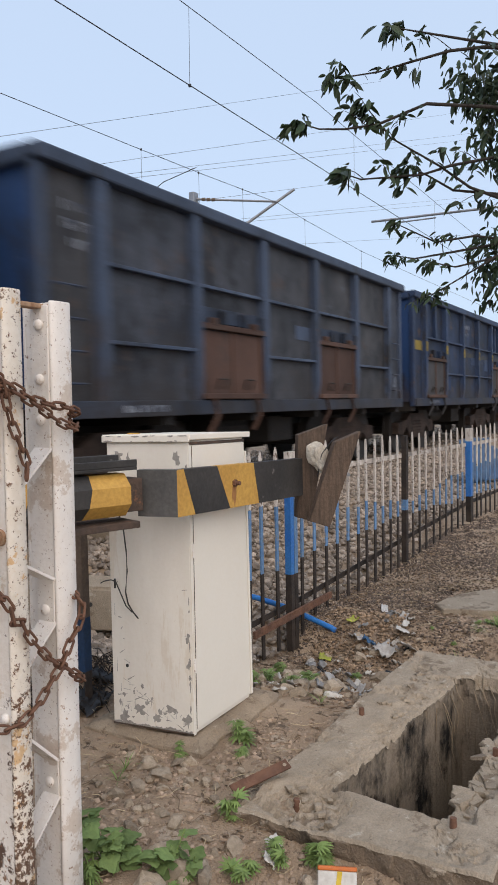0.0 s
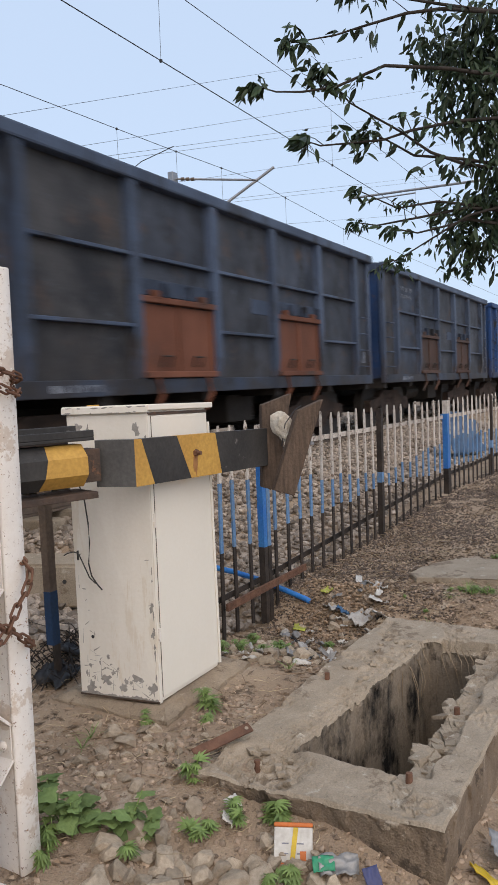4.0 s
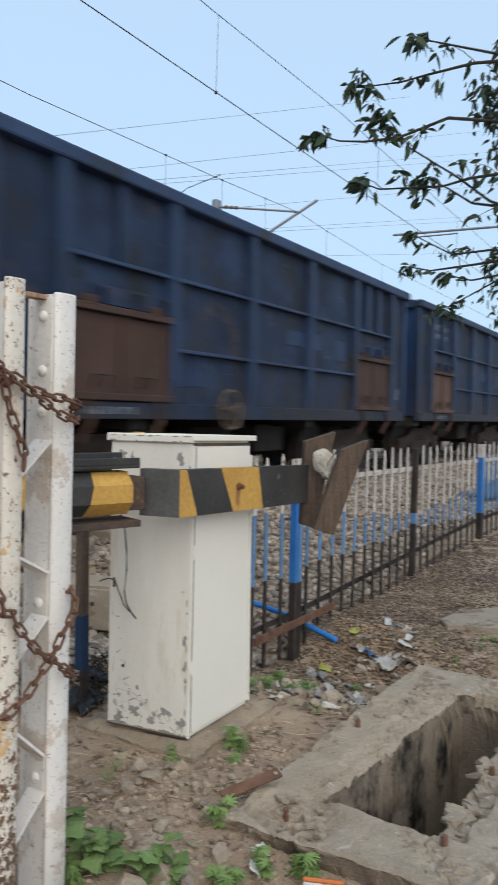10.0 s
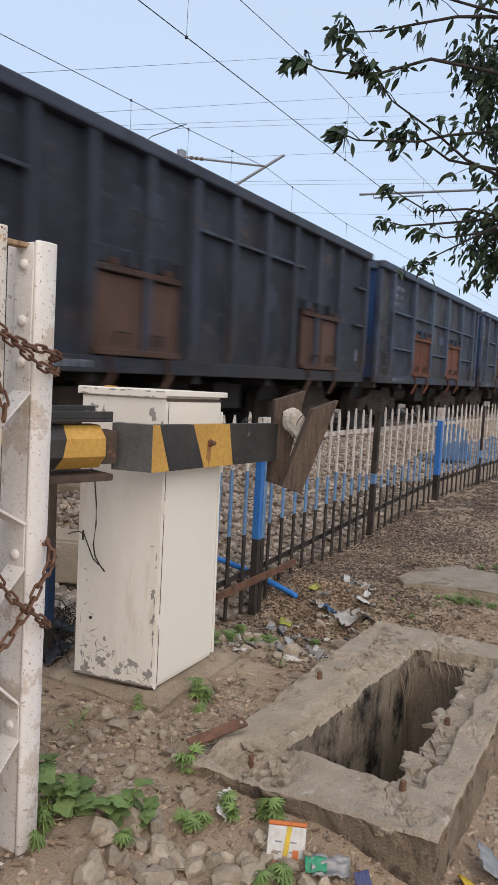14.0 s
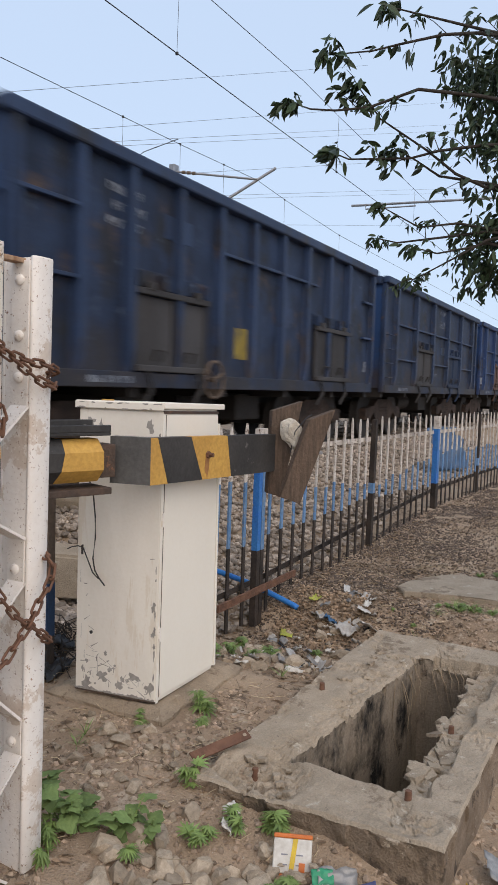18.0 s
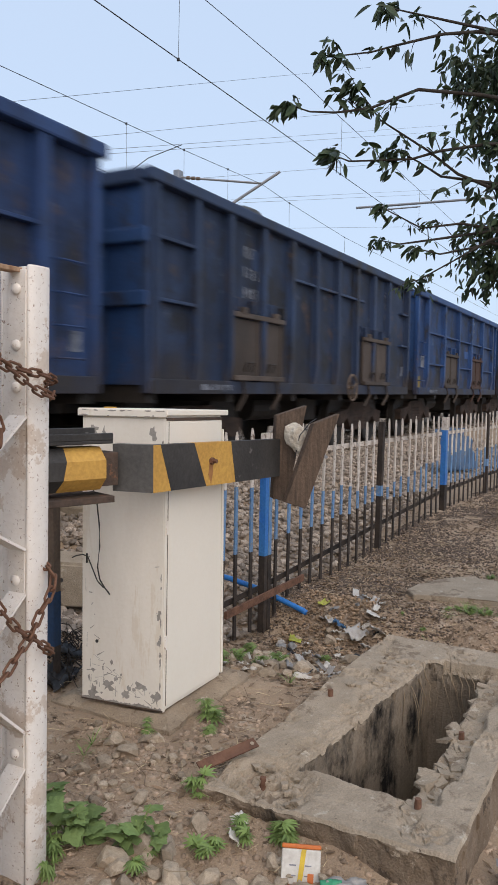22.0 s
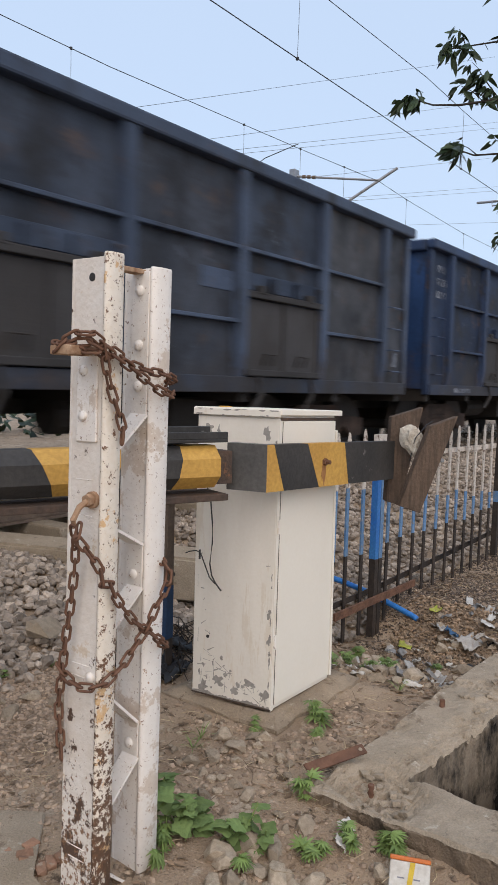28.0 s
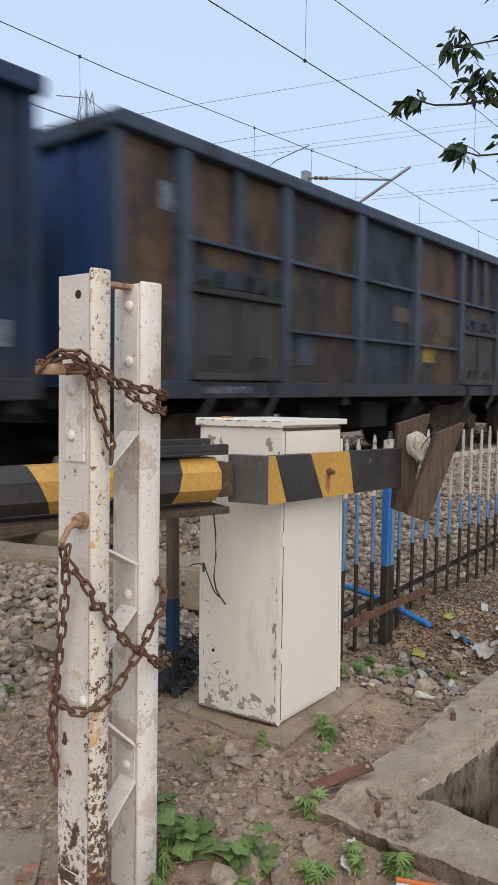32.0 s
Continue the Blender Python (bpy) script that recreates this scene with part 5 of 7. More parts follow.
rf = random.Random(11)
POSTS = {4.94: 'near', 7.04: 'black', 8.95: 'blue', 10.75: 'black', 12.6: 'blue', 14.5: 'black', 16.4: 'blue', 18.3: 'black'}
x = 4.20
while x < 19.0:
    if min(abs(x - p) for p in POSTS) > 0.07:
        b0 = fence_base(x) - 0.05
        tp = 1.13 + rf.uniform(-0.015, 0.02)
        d = abs(x - 7.2)
        hi = float(np.interp(x, [4.2, 5.2, 6.2, 7.1, 8.0, 9.0, 12], [0.80, 0.74, 0.62, 0.52, 0.62, 0.74, 0.7])) + rf.uniform(-0.03, 0.03)
        lo = float(np.interp(x, [4.2, 5.2, 6.2, 7.1, 8.0, 9.0, 12], [0.30, 0.36, 0.38, 0.42, 0.40, 0.36, 0.36])) + rf.uniform(-0.025, 0.025)
        dlx = 0.02 + rf.uniform(-0.015, 0.015)
        yo = rf.uniform(-0.004, 0.004)
        fpiece("picket_foot", x, 0.032, 0.012, b0, lo, FBLACK, lx=dlx, yo=yo)
        fpiece("picket_middle", x + dlx * (lo - b0), 0.032, 0.0125, lo, hi, FBLUE, lx=dlx, yo=yo)
        fpiece("picket_top", x + dlx * (hi - b0), 0.032, 0.0125, hi, tp, FWHITE, tip=0.055, lx=dlx, yo=yo)
    x += 0.181 + rf.uniform(-0.012, 0.012)
for px_, kind in POSTS.items():
    b0 = fence_base(px_) - 0.1
    if kind == 'near':
        for o, m1 in ((-0.022, FBRIGHT), (0.030, FBLUE)):
            fpiece("post_foot", px_ + o, 0.045, 0.05, b0, 0.26, FBLACK, lx=0.012)
            fpiece("post_middle", px_ + o + 0.005, 0.045, 0.05, 0.26, 0.86, m1, "bright blue painted steel", lx=0.012)
            fpiece("post_top", px_ + o + 0.012, 0.045, 0.05, 0.86, 1.15, FWHITE, lx=0.012)
    elif kind == 'blue':
        fpiece("post_foot", px_, 0.065, 0.06, b0, 0.38, FBLACK, lx=0.012)
        fpiece("post_middle", px_ + 0.004, 0.065, 0.06, 0.38, 1.02, FBRIGHT, "bright blue painted steel", lx=0.012)
        fpiece("post_top", px_ + 0.012, 0.065, 0.06, 1.02, 1.17, FWHITE, lx=0.012)
    else:
        fpiece("post_foot", px_, 0.05, 0.05, b0, 0.46, FBLACK, lx=0.03)
        fpiece("post_middle", px_ + 0.015, 0.05, 0.05, 0.46, 0.56, FBLUE, lx=0.03)
        fpiece("post_top", px_ + 0.02, 0.05, 0.05, 0.56, 1.17, FBLACK, lx=0.03)
ends = [4.15] + sorted(POSTS)
for a, b in zip(ends, ends[1:]):
    for zt, mt_, nm in ((0.96, FWHITE, "top_rail"), (None, FBLACK, "bottom_rail")):
        za = zt if zt else fence_base(a) + 0.20
        zb = zt if zt else fence_base(b) + 0.20
        pa, pb = Vector((a, fence_y(a) + 0.022, za)), Vector((b, fence_y(b) + 0.022, zb))
        bm = prism(B(), [pa, pb, pb + Vector((0, 0, 0.04)), pa + Vector((0, 0, 0.04))], (0, 0.008, 0))
        wpart(nm, bm, mt_, fence)
flat = box(B(), 4.35, 5.42, -0.02, 0.0, 0, 0.05)
for v in flat.verts:
    v.co.y += fence_y(v.co.x) - 0.05
    v.co.z += np.interp(v.co.x, [4.35, 5.42], [-0.06, -0.02])
fb = part("rusty_flat_bar", flat, RUST)
tagged(fb, "long rusty flat steel bar tied low along the fence", "bar")
pipe = part("water_pipe", tube(B(), [(4.4, 3.05, 0.28), (4.94, 2.75, 0.05), (5.135, 2.63, -0.05), (5.145, 2.42, -0.115), (5.13, 2.24, -0.165), (5.12, 2.21, -0.175)], 0.021, 10), PIPE, smooth=True)
tagged(pipe, "bright blue plastic water pipe lying under the fence", "pipe")


# ---- open concrete pit ----
pit = thing("concrete_pit", pose(3.3, 0.9, -0.02), "open broken-edged concrete pit with stained inner walls", "pit")
IN = [(2.680, 1.190), (2.634, 0.747), (4.085, 0.715), (4.046, 1.022)]
OUT = [(2.365, 1.45), (2.365, 0.505), (4.34, 0.470), (4.36, 1.36)]


def ring_point(poly, s):
    s = (s % 1.0) * 4
    i = int(s)
    f = s - i
    a, b = poly[i], poly[(i + 1) % 4]
    return a[0] + (b[0] - a[0]) * f, a[1] + (b[1] - a[1]) * f


def chunk(x, y, sc, seed):
    """Broken-stone relief: tilted facets parted by grooves."""
    d, p = noise.voronoi(Vector((x * sc, y * sc, seed)))
    q = p[0]
    h = math.sin(q.x * 12.9898 + q.y * 78.233 + q.z * 37.7) * 43758.5453
    h -= math.floor(h)
    tx, ty = math.sin(h * 40), math.cos(h * 57)
    return (h - 0.5) + 0.7 * (tx * (x * sc - q.x) + ty * (y * sc - q.y)) - 0.22 * (1 - smooth(0.0, 0.08, d[1] - d[0]))


def pit_top(x, y):
    z = 0.004 * noise.noise(Vector((x * 4, y * 4, 1))) + 0.003 * noise.noise(Vector((x * 15, y * 15, 5))) + 0.003 * noise.noise(Vector((x * 45, y * 45, 5)))
    pits = smooth(0.12, 0.30, noise.noise(Vector((x * 5.1 + 3, y * 5.1, 9))))
    z -= pits * (0.010 + 0.012 * chunk(x, y, 30, 2.0))
    wob = 0.03 * noise.noise(Vector((x * 7, y * 7, 8)))
    # broken ledge along the right-hand inner edge
    t = 0.747 - 0.022 * (x - 2.634) - y
    if 2.62 < x < 4.1:
        k_ = smooth(0.125 + wob, 0.105 + wob, t) if t > 0 else 1.0
        if y < 0.95:
            z += k_ * smooth(2.63, 2.73, x) * (-0.050 + 0.012 * chunk(x, y, 12, 4.0) + 0.006 * chunk(x, y, 31, 1.0) + 0.006 * noise.noise(Vector((x * 60, y * 60, 0))))
    # crumbled corner by the steel flat
    k_ = smooth(0.20, 0.13, math.hypot((x - 2.52) * 1.1, (y - 1.24) * 0.9) + wob * 1.5)
    z += k_ * (-0.026 + 0.024 * chunk(x, y, 14, 7.0) + 0.012 * chunk(x, y, 34, 1.0) + 0.006 * noise.noise(Vector((x * 60, y * 60, 0))))
    # crumbled left-hand inner edge
    t = y - (1.190 - 0.123 * (x - 2.680))
    if 2.7 < x < 4.0 and t > -0.05:
        k_ = smooth(0.13 + wob * 2, 0.08 + wob * 2, t)
        z += k_ * (-0.014 + 0.013 * chunk(x, y, 15, 9.0) + 0.007 * chunk(x, y, 36, 3.0))
    z += 0.02 * smooth(3.0, 3.6, x)
    return z


NS, NR = 640, 30
vs, fs = [], []
for i in range(NS):
    s = i / NS
    a, b = ring_point(IN, s), ring_point(OUT, s)
    j_in = 0.012 * noise.noise(Vector((a[0] * 8, a[1] * 8, 0))) + 0.009 * noise.noise(Vector((a[0] * 24, a[1] * 24, 0)))
    for r in range(NR + 1):
        f = r / NR
        x, y = a[0] + (b[0] - a[0]) * f, a[1] + (b[1] - a[1]) * f
        w_ = (1 - f) * j_in * 1.3 + f * 0.012 * noise.noise(Vector((x * 9, y * 9, 2)))
        x, y = x + w_ * (b[0] - a[0]) * 2, y + w_ * (b[1] - a[1]) * 2
        vs.append((x, y, pit_top(x, y) - (0.012 if r in (0, NR) else 0)))
for i in range(NS):
    k = (i + 1) % NS
    for r in range(NR):
        fs.append((i * (NR + 1) + r, k * (NR + 1) + r, k * (NR + 1) + r + 1, i * (NR + 1) + r + 1))
wpart("rim", (vs, fs), CONCRETE, pit, "crumbling weathered concrete rim")
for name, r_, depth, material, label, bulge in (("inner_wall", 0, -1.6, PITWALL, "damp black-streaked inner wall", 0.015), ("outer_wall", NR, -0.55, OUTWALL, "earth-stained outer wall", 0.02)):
    wv, wf = [], []
    NZ = 26
    for i in range(NS):
        x, y, z = vs[i * (NR + 1) + r_]
        for q in range(NZ + 1):
            f = (q / NZ) ** 2
            dz = (depth - z) * f
            n_ = bulge * noise.noise(Vector((x * 5, y * 5, dz * 4))) * min(1, q)
            n_ += 0.022 * chunk(x + y, dz, 16, 2.0) * math.exp(dz / 0.13) * min(1, q)
            d = Vector((x - 3.32, y - 0.88, 0)).normalized() * n_
            wv.append((x + d.x, y + d.y, z + dz))
    for i in range(NS):
        k = (i + 1) % NS
        for q in range(NZ):
            wf.append((i * (NZ + 1) + q, k * (NZ + 1) + q, k * (NZ + 1) + q + 1, i * (NZ + 1) + q + 1))
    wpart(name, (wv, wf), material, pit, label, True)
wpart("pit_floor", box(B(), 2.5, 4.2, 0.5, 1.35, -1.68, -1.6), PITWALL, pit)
for p in ((3.342, 1.315), (2.53, 1.265), (3.30, 0.69), (2.60, 0.69)):
    z = pit_top(*p)
    wpart("anchor_stub", cyl(B(), (p[0], p[1], z - 0.03), (p[0] + 0.004, p[1], z + 0.032), 0.014, 0.012, 10), RUST, pit, "rusty cut-off anchor bolt")
rp = random.Random(21)


def broken_lump(x, y, z, a, b, c, seed):
    """A sharp chunk of broken brick or concrete: the hull of a jittered block."""
    rnd = random.Random(seed)
    bm = B()
    for sx in (-1, 1):
        for sy in (-1, 1):
            for sz in (-1, 1):
                bm.verts.new((sx * rnd.uniform(0.6, 1.0), sy * rnd.uniform(0.6, 1.0), sz * rnd.uniform(0.6, 1.0)))
    for _ in range(5):
        q = Vector((rnd.gauss(0, 1), rnd.gauss(0, 1), rnd.gauss(0, 1))).normalized() * 1.05
        bm.verts.new(q)
    r = bmesh.ops.convex_hull(bm, input=list(bm.verts))
    bmesh.ops.delete(bm, geom=[g for g in r["geom_interior"] if isinstance(g, bmesh.types.BMVert)], context='VERTS')
    m = Matrix.Translation((x, y, z)) @ Euler((rnd.uniform(-0.3, 0.3), rnd.uniform(-0.3, 0.3), rnd.uniform(0, 3))).to_matrix().to_4x4() @ Matrix.Diagonal((a, b, c, 1))
    bmesh.ops.transform(bm, matrix=m, verts=bm.verts)
    return bm


for k in range(60):
    x = 2.68 + 1.36 * (k + rp.uniform(-0.4, 0.4)) / 60
    y = 0.747 - 0.022 * (x - 2.634) - rp.uniform(-0.015, 0.11)
    a_ = rp.uniform(0.014, 0.042)
    wpart("broken_lump", broken_lump(x, y, -0.050 + 0.12 * a_, a_ * 1.15, a_ * rp.uniform(0.6, 1.0), a_ * rp.uniform(0.25, 0.45), k), CONCRETE, pit)
for k in range(16):
    x, y = 2.42 + rp.uniform(0, 0.24), 1.12 + rp.uniform(-0.06, 0.24)
    a_ = rp.uniform(0.008, 0.024)
    wpart("broken_lump", broken_lump(x, y, -0.028 + 0.3 * a_, a_, a_ * 0.8, a_ * 0.5, k + 100), CONCRETE, pit)
for k in range(12):
    x = rp.uniform(3.4, 4.0)
    y = 1.190 - 0.123 * (x - 2.680) + rp.uniform(0.0, 0.20)
    a_ = rp.uniform(0.010, 0.026)
    wpart("broken_lump", broken_lump(x, y, pit_top(x, y) + 0.25 * a_, a_, a_ * 0.8, a_ * 0.45, k + 200), CONCRETE, pit)

roots = B()
for k in range(13):
    f = k / 12
    if k < 6:
        x = 3.72 + 0.6 * f
        y = 1.190 - 0.123 * (x - 2.680) - 0.015
    else:
        x, y = 4.045, 1.01 - 0.03 * (k - 5)
    ln = rp.uniform(0.12, 0.42)
    pts = [(x + 0.02, y + 0.02, -0.02)]
    px, py = x, y
    for q in range(1, 6):
        px, py = px + rp.uniform(-0.03, 0.02), py + rp.uniform(-0.03, 0.012)
        pts.append((px, py, -0.02 - ln * q / 5))
    tube(roots, pts, 0.0028, 5, 0.001)
tagged(part("dry_roots", roots, mat("pale_dry_root", (0.33, 0.26, 0.18), (0.20, 0.15, 0.10), 9, 0.9, 0.2), smooth=True), "thin pale dry roots hanging into the pit", "roots", kind="stuff")

# ---- slabs and road edge ----
def slab_thing(name, poly, z, th, material, label, category, kind=""):
    bm = B()
    a = [bm.verts.new((x_, y_, z)) for x_, y_ in poly]
    b = [bm.verts.new((x_, y_, z - th)) for x_, y_ in poly]
    bm.faces.new(a)
    bm.faces.new(b[::-1])
    for i in range(len(poly)):
        bm.faces.new((a[i], a[(i + 1) % len(poly)], b[(i + 1) % len(poly)], b[i]))
    bmesh.ops.bevel(bm, geom=[e for e in bm.edges], offset=0.008, segments=1, affect='EDGES')
    o = part(name, bm, material)
    return tagged(o, label, category, kind=kind)


slab_thing("concrete_slab", [(5.765, 1.65), (6.006, 1.614), (6.224, 1.509), (6.407, 1.364), (6.422, 1.135), (6.362, 0.814), (5.741, 0.727), (5.767, 0.881), (5.777, 1.014), (5.739, 1.214), (5.697, 1.397), (5.652, 1.559)], -0.07, 0.12, CONCRETE,
           "flat weathered concrete slab set in the ground", "slab")
slab_thing("road", [(1.70, 2.10), (1.52, 2.36), (0.8, 3.0), (-3.5, 3.0), (-3.5, -2.0), (0.7, -2.0), (1.36, 1.5), (1.44, 1.85)], -0.028, 0.15, CONCRETE,
           "worn grey concrete road edge", "road", "structure")

# broken brick along the end of the road edge
brick_red = mat("broken_red_brick", (0.31, 0.175, 0.115), (0.23, 0.15, 0.105), 8, 0.95, 0.6, vary=0.25, spots=[((0.34, 0.28, 0.22), 0.58, 14.0)])
rbk = random.Random(31)
for k in range(26):
    u = rbk.random()
    x, y = 1.47 + (1.53 - 1.47) * u + rbk.uniform(-0.05, 0.05), 2.05 + (1.88 - 2.05) * u + rbk.uniform(-0.045, 0.045)
    a_ = rbk.uniform(0.010, 0.028)
    o = part("brick_fragment", broken_lump(x, y, ground_z(x, y) + 0.35 * a_, a_, a_ * 0.8, a_ * 0.6, k + 400), brick_red)
    tagged(o, "crumbled reddish brick fragment at the road edge", "rubble", "brick rubble by the gate post")

# ---- stones ----
def rock_meshes(n, seed, material):
    """Angular broken stones: hulls of scattered points, with a few small chips."""
    out = []
    for k in range(n):
        rnd = random.Random(int(seed * 100) + k)
        bm = B()
        for _ in range(rnd.randint(13, 20)):
            q = Vector((rnd.gauss(0, 1), rnd.gauss(0, 1), rnd.gauss(0, 1))).normalized() * rnd.uniform(0.82, 1.0)
            bm.verts.new((q.x, q.y * 0.82, q.z * 0.62))
        r = bmesh.ops.convex_hull(bm, input=list(bm.verts))
        bmesh.ops.delete(bm, geom=[g for g in r["geom_interior"] if isinstance(g, bmesh.types.BMVert)], context='VERTS')
        me = bpy.data.meshes.new("rock")
        bmesh.ops.recalc_face_normals(bm, faces=bm.faces)
        bm.to_mesh(me)
        bm.free()
        me.materials.append(material)
        out.append(me)
    return out


ROCKS = rock_meshes(14, 5.0, STONE)


def lay_rock(x, y, s, k, rnd, label, group, z=None):
    o = new("rock", ROCKS[k % len(ROCKS)])
    zz = ground_z(x, y) if z is None else z
    sz = s * rnd.uniform(0.8, 1.15)
    o.matrix_basis = Matrix.Translation((x, y, zz + sz * 0.20)) @ Euler((rnd.uniform(-0.3, 0.3), rnd.uniform(-0.3, 0.3), rnd.uniform(0, 6.28))).to_matrix().to_4x4() @ Matrix.Diagonal((s, s * rnd.uniform(0.75, 1.1), sz, 1))
    tagged(o, label, "rock", group)


def in_pit(x, y, m=0.0):
    return 2.35 - m < x < 4.37 + m and 0.46 - m < y < 1.46 + m


def in_plinth(x, y):
    return 2.71 < x < 3.54 and 1.80 < y < 2.52


rr = random.Random(8)
k = 0
for (n, x0, x1, y0, y1, s0, s1, label, group) in (
        (48, 1.50, 2.32, 0.62, 1.70, 0.018, 0.042, "angular pale brown field stone lying on earth", "stones before the pit"),
        (55, 1.46, 2.06, 0.95, 1.62, 0.036, 0.064, "broad brown field stone bedded in earth", "stones before the pit"),
        (26, 2.02, 2.33, 0.56, 1.10, 0.030, 0.058, "broad grey field stone beside litter", "stones before the pit"),
        (58, 2.10, 2.72, 1.55, 2.20, 0.010, 0.034, "angular grey stone on dry earth", "stones before the plinth"),
        (72, 3.50, 5.20, 1.50, 2.30, 0.022, 0.066, "grey rubble stone among litter", "rubble by the fence"),
        (28, 1.75, 3.60, 2.55, 3.60, 0.025, 0.075, "grey stone on the earth bank", "stones by the kerb")):
    done = 0
    while done < n:
        x, y = rr.uniform(x0, x1), rr.uniform(y0, y1)
        if in_pit(x, y) or in_plinth(x, y) or (x < 1.85 and 1.45 < y < 1.85):
            continue
        lay_rock(x, y, rr.uniform(s0, s1) * (1.0 if rr.random() < 0.8 else 1.35), k, rr, label, group)
        k += 1
        done += 1
for x, y, s in ((2.30, 1.95, 0.05), (2.38, 1.90, 0.055), (2.56, 1.98, 0.06), (2.50, 1.87, 0.065), (2.66, 1.84, 0.05), (2.77, 3.43, 0.15), (2.12, 2.86, 0.07),
                (4.70, 1.70, 0.10), (4.30, 1.86, 0.09), (4.05, 1.80, 0.07), (3.62, 1.86, 0.06), (2.10, 1.03, 0.075), (1.72, 1.38, 0.08), (1.86, 1.25, 0.07)):
    lay_rock(x, y, s, k, rr, "large pale grey stone on the ground", "large loose stones", ground_z(x, y) + (0.07 if s > 0.12 else 0.0))
    k += 1


def pebble_field(name, n, place, s0, s1, material, label, seed, category):
    """Many small stones as one mesh."""
    rng = np.random.default_rng(seed)
    t = (1 + 5 ** 0.5) / 2
    base = np.array([(-1, t, 0), (1, t, 0), (-1, -t, 0), (1, -t, 0), (0, -1, t), (0, 1, t), (0, -1, -t), (0, 1, -t), (t, 0, -1), (t, 0, 1), (-t, 0, -1), (-t, 0, 1)], float) / 1.9
    tri = np.array([(0, 11, 5), (0, 5, 1), (0, 1, 7), (0, 7, 10), (0, 10, 11), (1, 5, 9), (5, 11, 4), (11, 10, 2), (10, 7, 6), (7, 1, 8),
                    (3, 9, 4), (3, 4, 2), (3, 2, 6), (3, 6, 8), (3, 8, 9), (4, 9, 5), (2, 4, 11), (6, 2, 10), (8, 6, 7), (9, 8, 1)])
    V, F = [], []
    for i in range(n):
        x, y, z = place(rng)
        s = rng.uniform(s0, s1)
        p = base * (1 + rng.uniform(-0.3, 0.3, (12, 1))) * np.array([1, rng.uniform(0.6, 1), rng.uniform(0.5, 0.85)]) * s
        a, b = rng.uniform(0, 6.28), rng.uniform(-0.5, 0.5)
        ca, sa, cb, sb = math.cos(a), math.sin(a), math.cos(b), math.sin(b)
        p = p @ np.array([[ca, -sa, 0], [sa, ca, 0], [0, 0, 1]]) @ np.array([[1, 0, 0], [0, cb, -sb], [0, sb, cb]])
        V.append(p + np.array([x, y, z + s * 0.25]))
        F.append(tri + 12 * i)
    V, F = np.concatenate(V), np.concatenate(F)
    me = bpy.data.meshes.new(name)
    me.vertices.add(len(V))
    me.vertices.foreach_set("co", V.ravel())
    me.loops.add(len(F) * 3)
    me.loops.foreach_set("vertex_index", F.ravel().astype(np.int32))
    me.polygons.add(len(F))
    me.polygons.foreach_set("loop_start", np.arange(0, len(F) * 3, 3, dtype=np.int32))
    me.update(calc_edges=True)
    me.validate()
    me.shade_flat()
    me.materials.append(material)
    return tagged(new(name, me), label, category, kind="stuff")


def place_ballast(rng):
    while True:
        x = rng.uniform(2.2, 20.0) if rng.random() < 0.8 else rng.uniform(1.2, 5.5)
        y = rng.uniform(2.45, 5.6)
        lo = 3.1 if x < 3.6 else fence_y(x) + 0.05
        if y > lo and rng.random() < smooth(lo - 0.1, lo + 0.35, y) + 0.35:
            return x, y, ground_z(x, y) + rng.uniform(-0.01, 0.035)


def place_far(rng):
    x, y = rng.uniform(-2, 40), rng.uniform(4.9, 9.5)
    return x, y, ground_z(x, y) + rng.uniform(0, 0.05)


def place_near(rng):
    while True:
        x, y = rng.uniform(1.3, 6.2), rng.uniform(0.3, 3.1)
        if in_pit(x, y, -0.04) or in_plinth(x, y):
            continue
        if rng.random() < 0.35 + 0.9 * noise.noise(Vector((x * 1.9, y * 1.9, 3))):
            return x, y, ground_z(x, y) - 0.003


def place_crumbs(rng):
    while True:
        x, y = rng.uniform(1.2, 9.0), rng.uniform(0.3, 2.9)
        if not in_pit(x, y, -0.04) and not in_plinth(x, y):
            return x, y, ground_z(x, y) - 0.002


pebble_field("ballast", 22000, place_ballast, 0.022, 0.046, BALLAST, "grey-brown crushed stone ballast beside the track", 1, "ballast")
pebble_field("track_ballast", 6000, place_far, 0.03, 0.06, BALLAST, "dark crushed stone ballast between the rails", 2, "ballast")
pebble_field("gravel", 8500, place_near, 0.005, 0.016, PEBBLE, "small grey and brown stones strewn over earth", 3, "gravel")
pebble_field("earth_crumbs", 22000, place_crumbs, 0.002, 0.007, PEBBLE, "crumbs of dry earth and grit", 4, "grit")


def place_cinders(rng):
    while True:
        x, y = rng.uniform(4.7, 12.0), rng.uniform(0.9, 2.5)
        if (5.5 < x < 6.3 and 0.58 < y < 1.63) or y > fence_y(x) + 0.1:
            continue
        if rng.random() < smooth(0.9, 1.9, y) * (0.55 + 0.9 * noise.noise(Vector((x * 1.3, y * 1.3, 5)))):
            return x, y, ground_z(x, y) - 0.001


def place_roadside(rng):
    while True:
        x, y = rng.uniform(0.9, 2.7), rng.uniform(1.75, 3.6)
        if in_plinth(x, y) or (x < 1.75 and y < 2.15) or (x > 1.85 and y < 2.0 + 0.5 * (x - 1.6)):
            continue
        if rng.random() < 0.4 + 0.5 * smooth(2.0, 3.0, y) + 0.5 * noise.noise(Vector((x * 2, y * 2, 8))):
            return x, y, ground_z(x, y) - 0.002


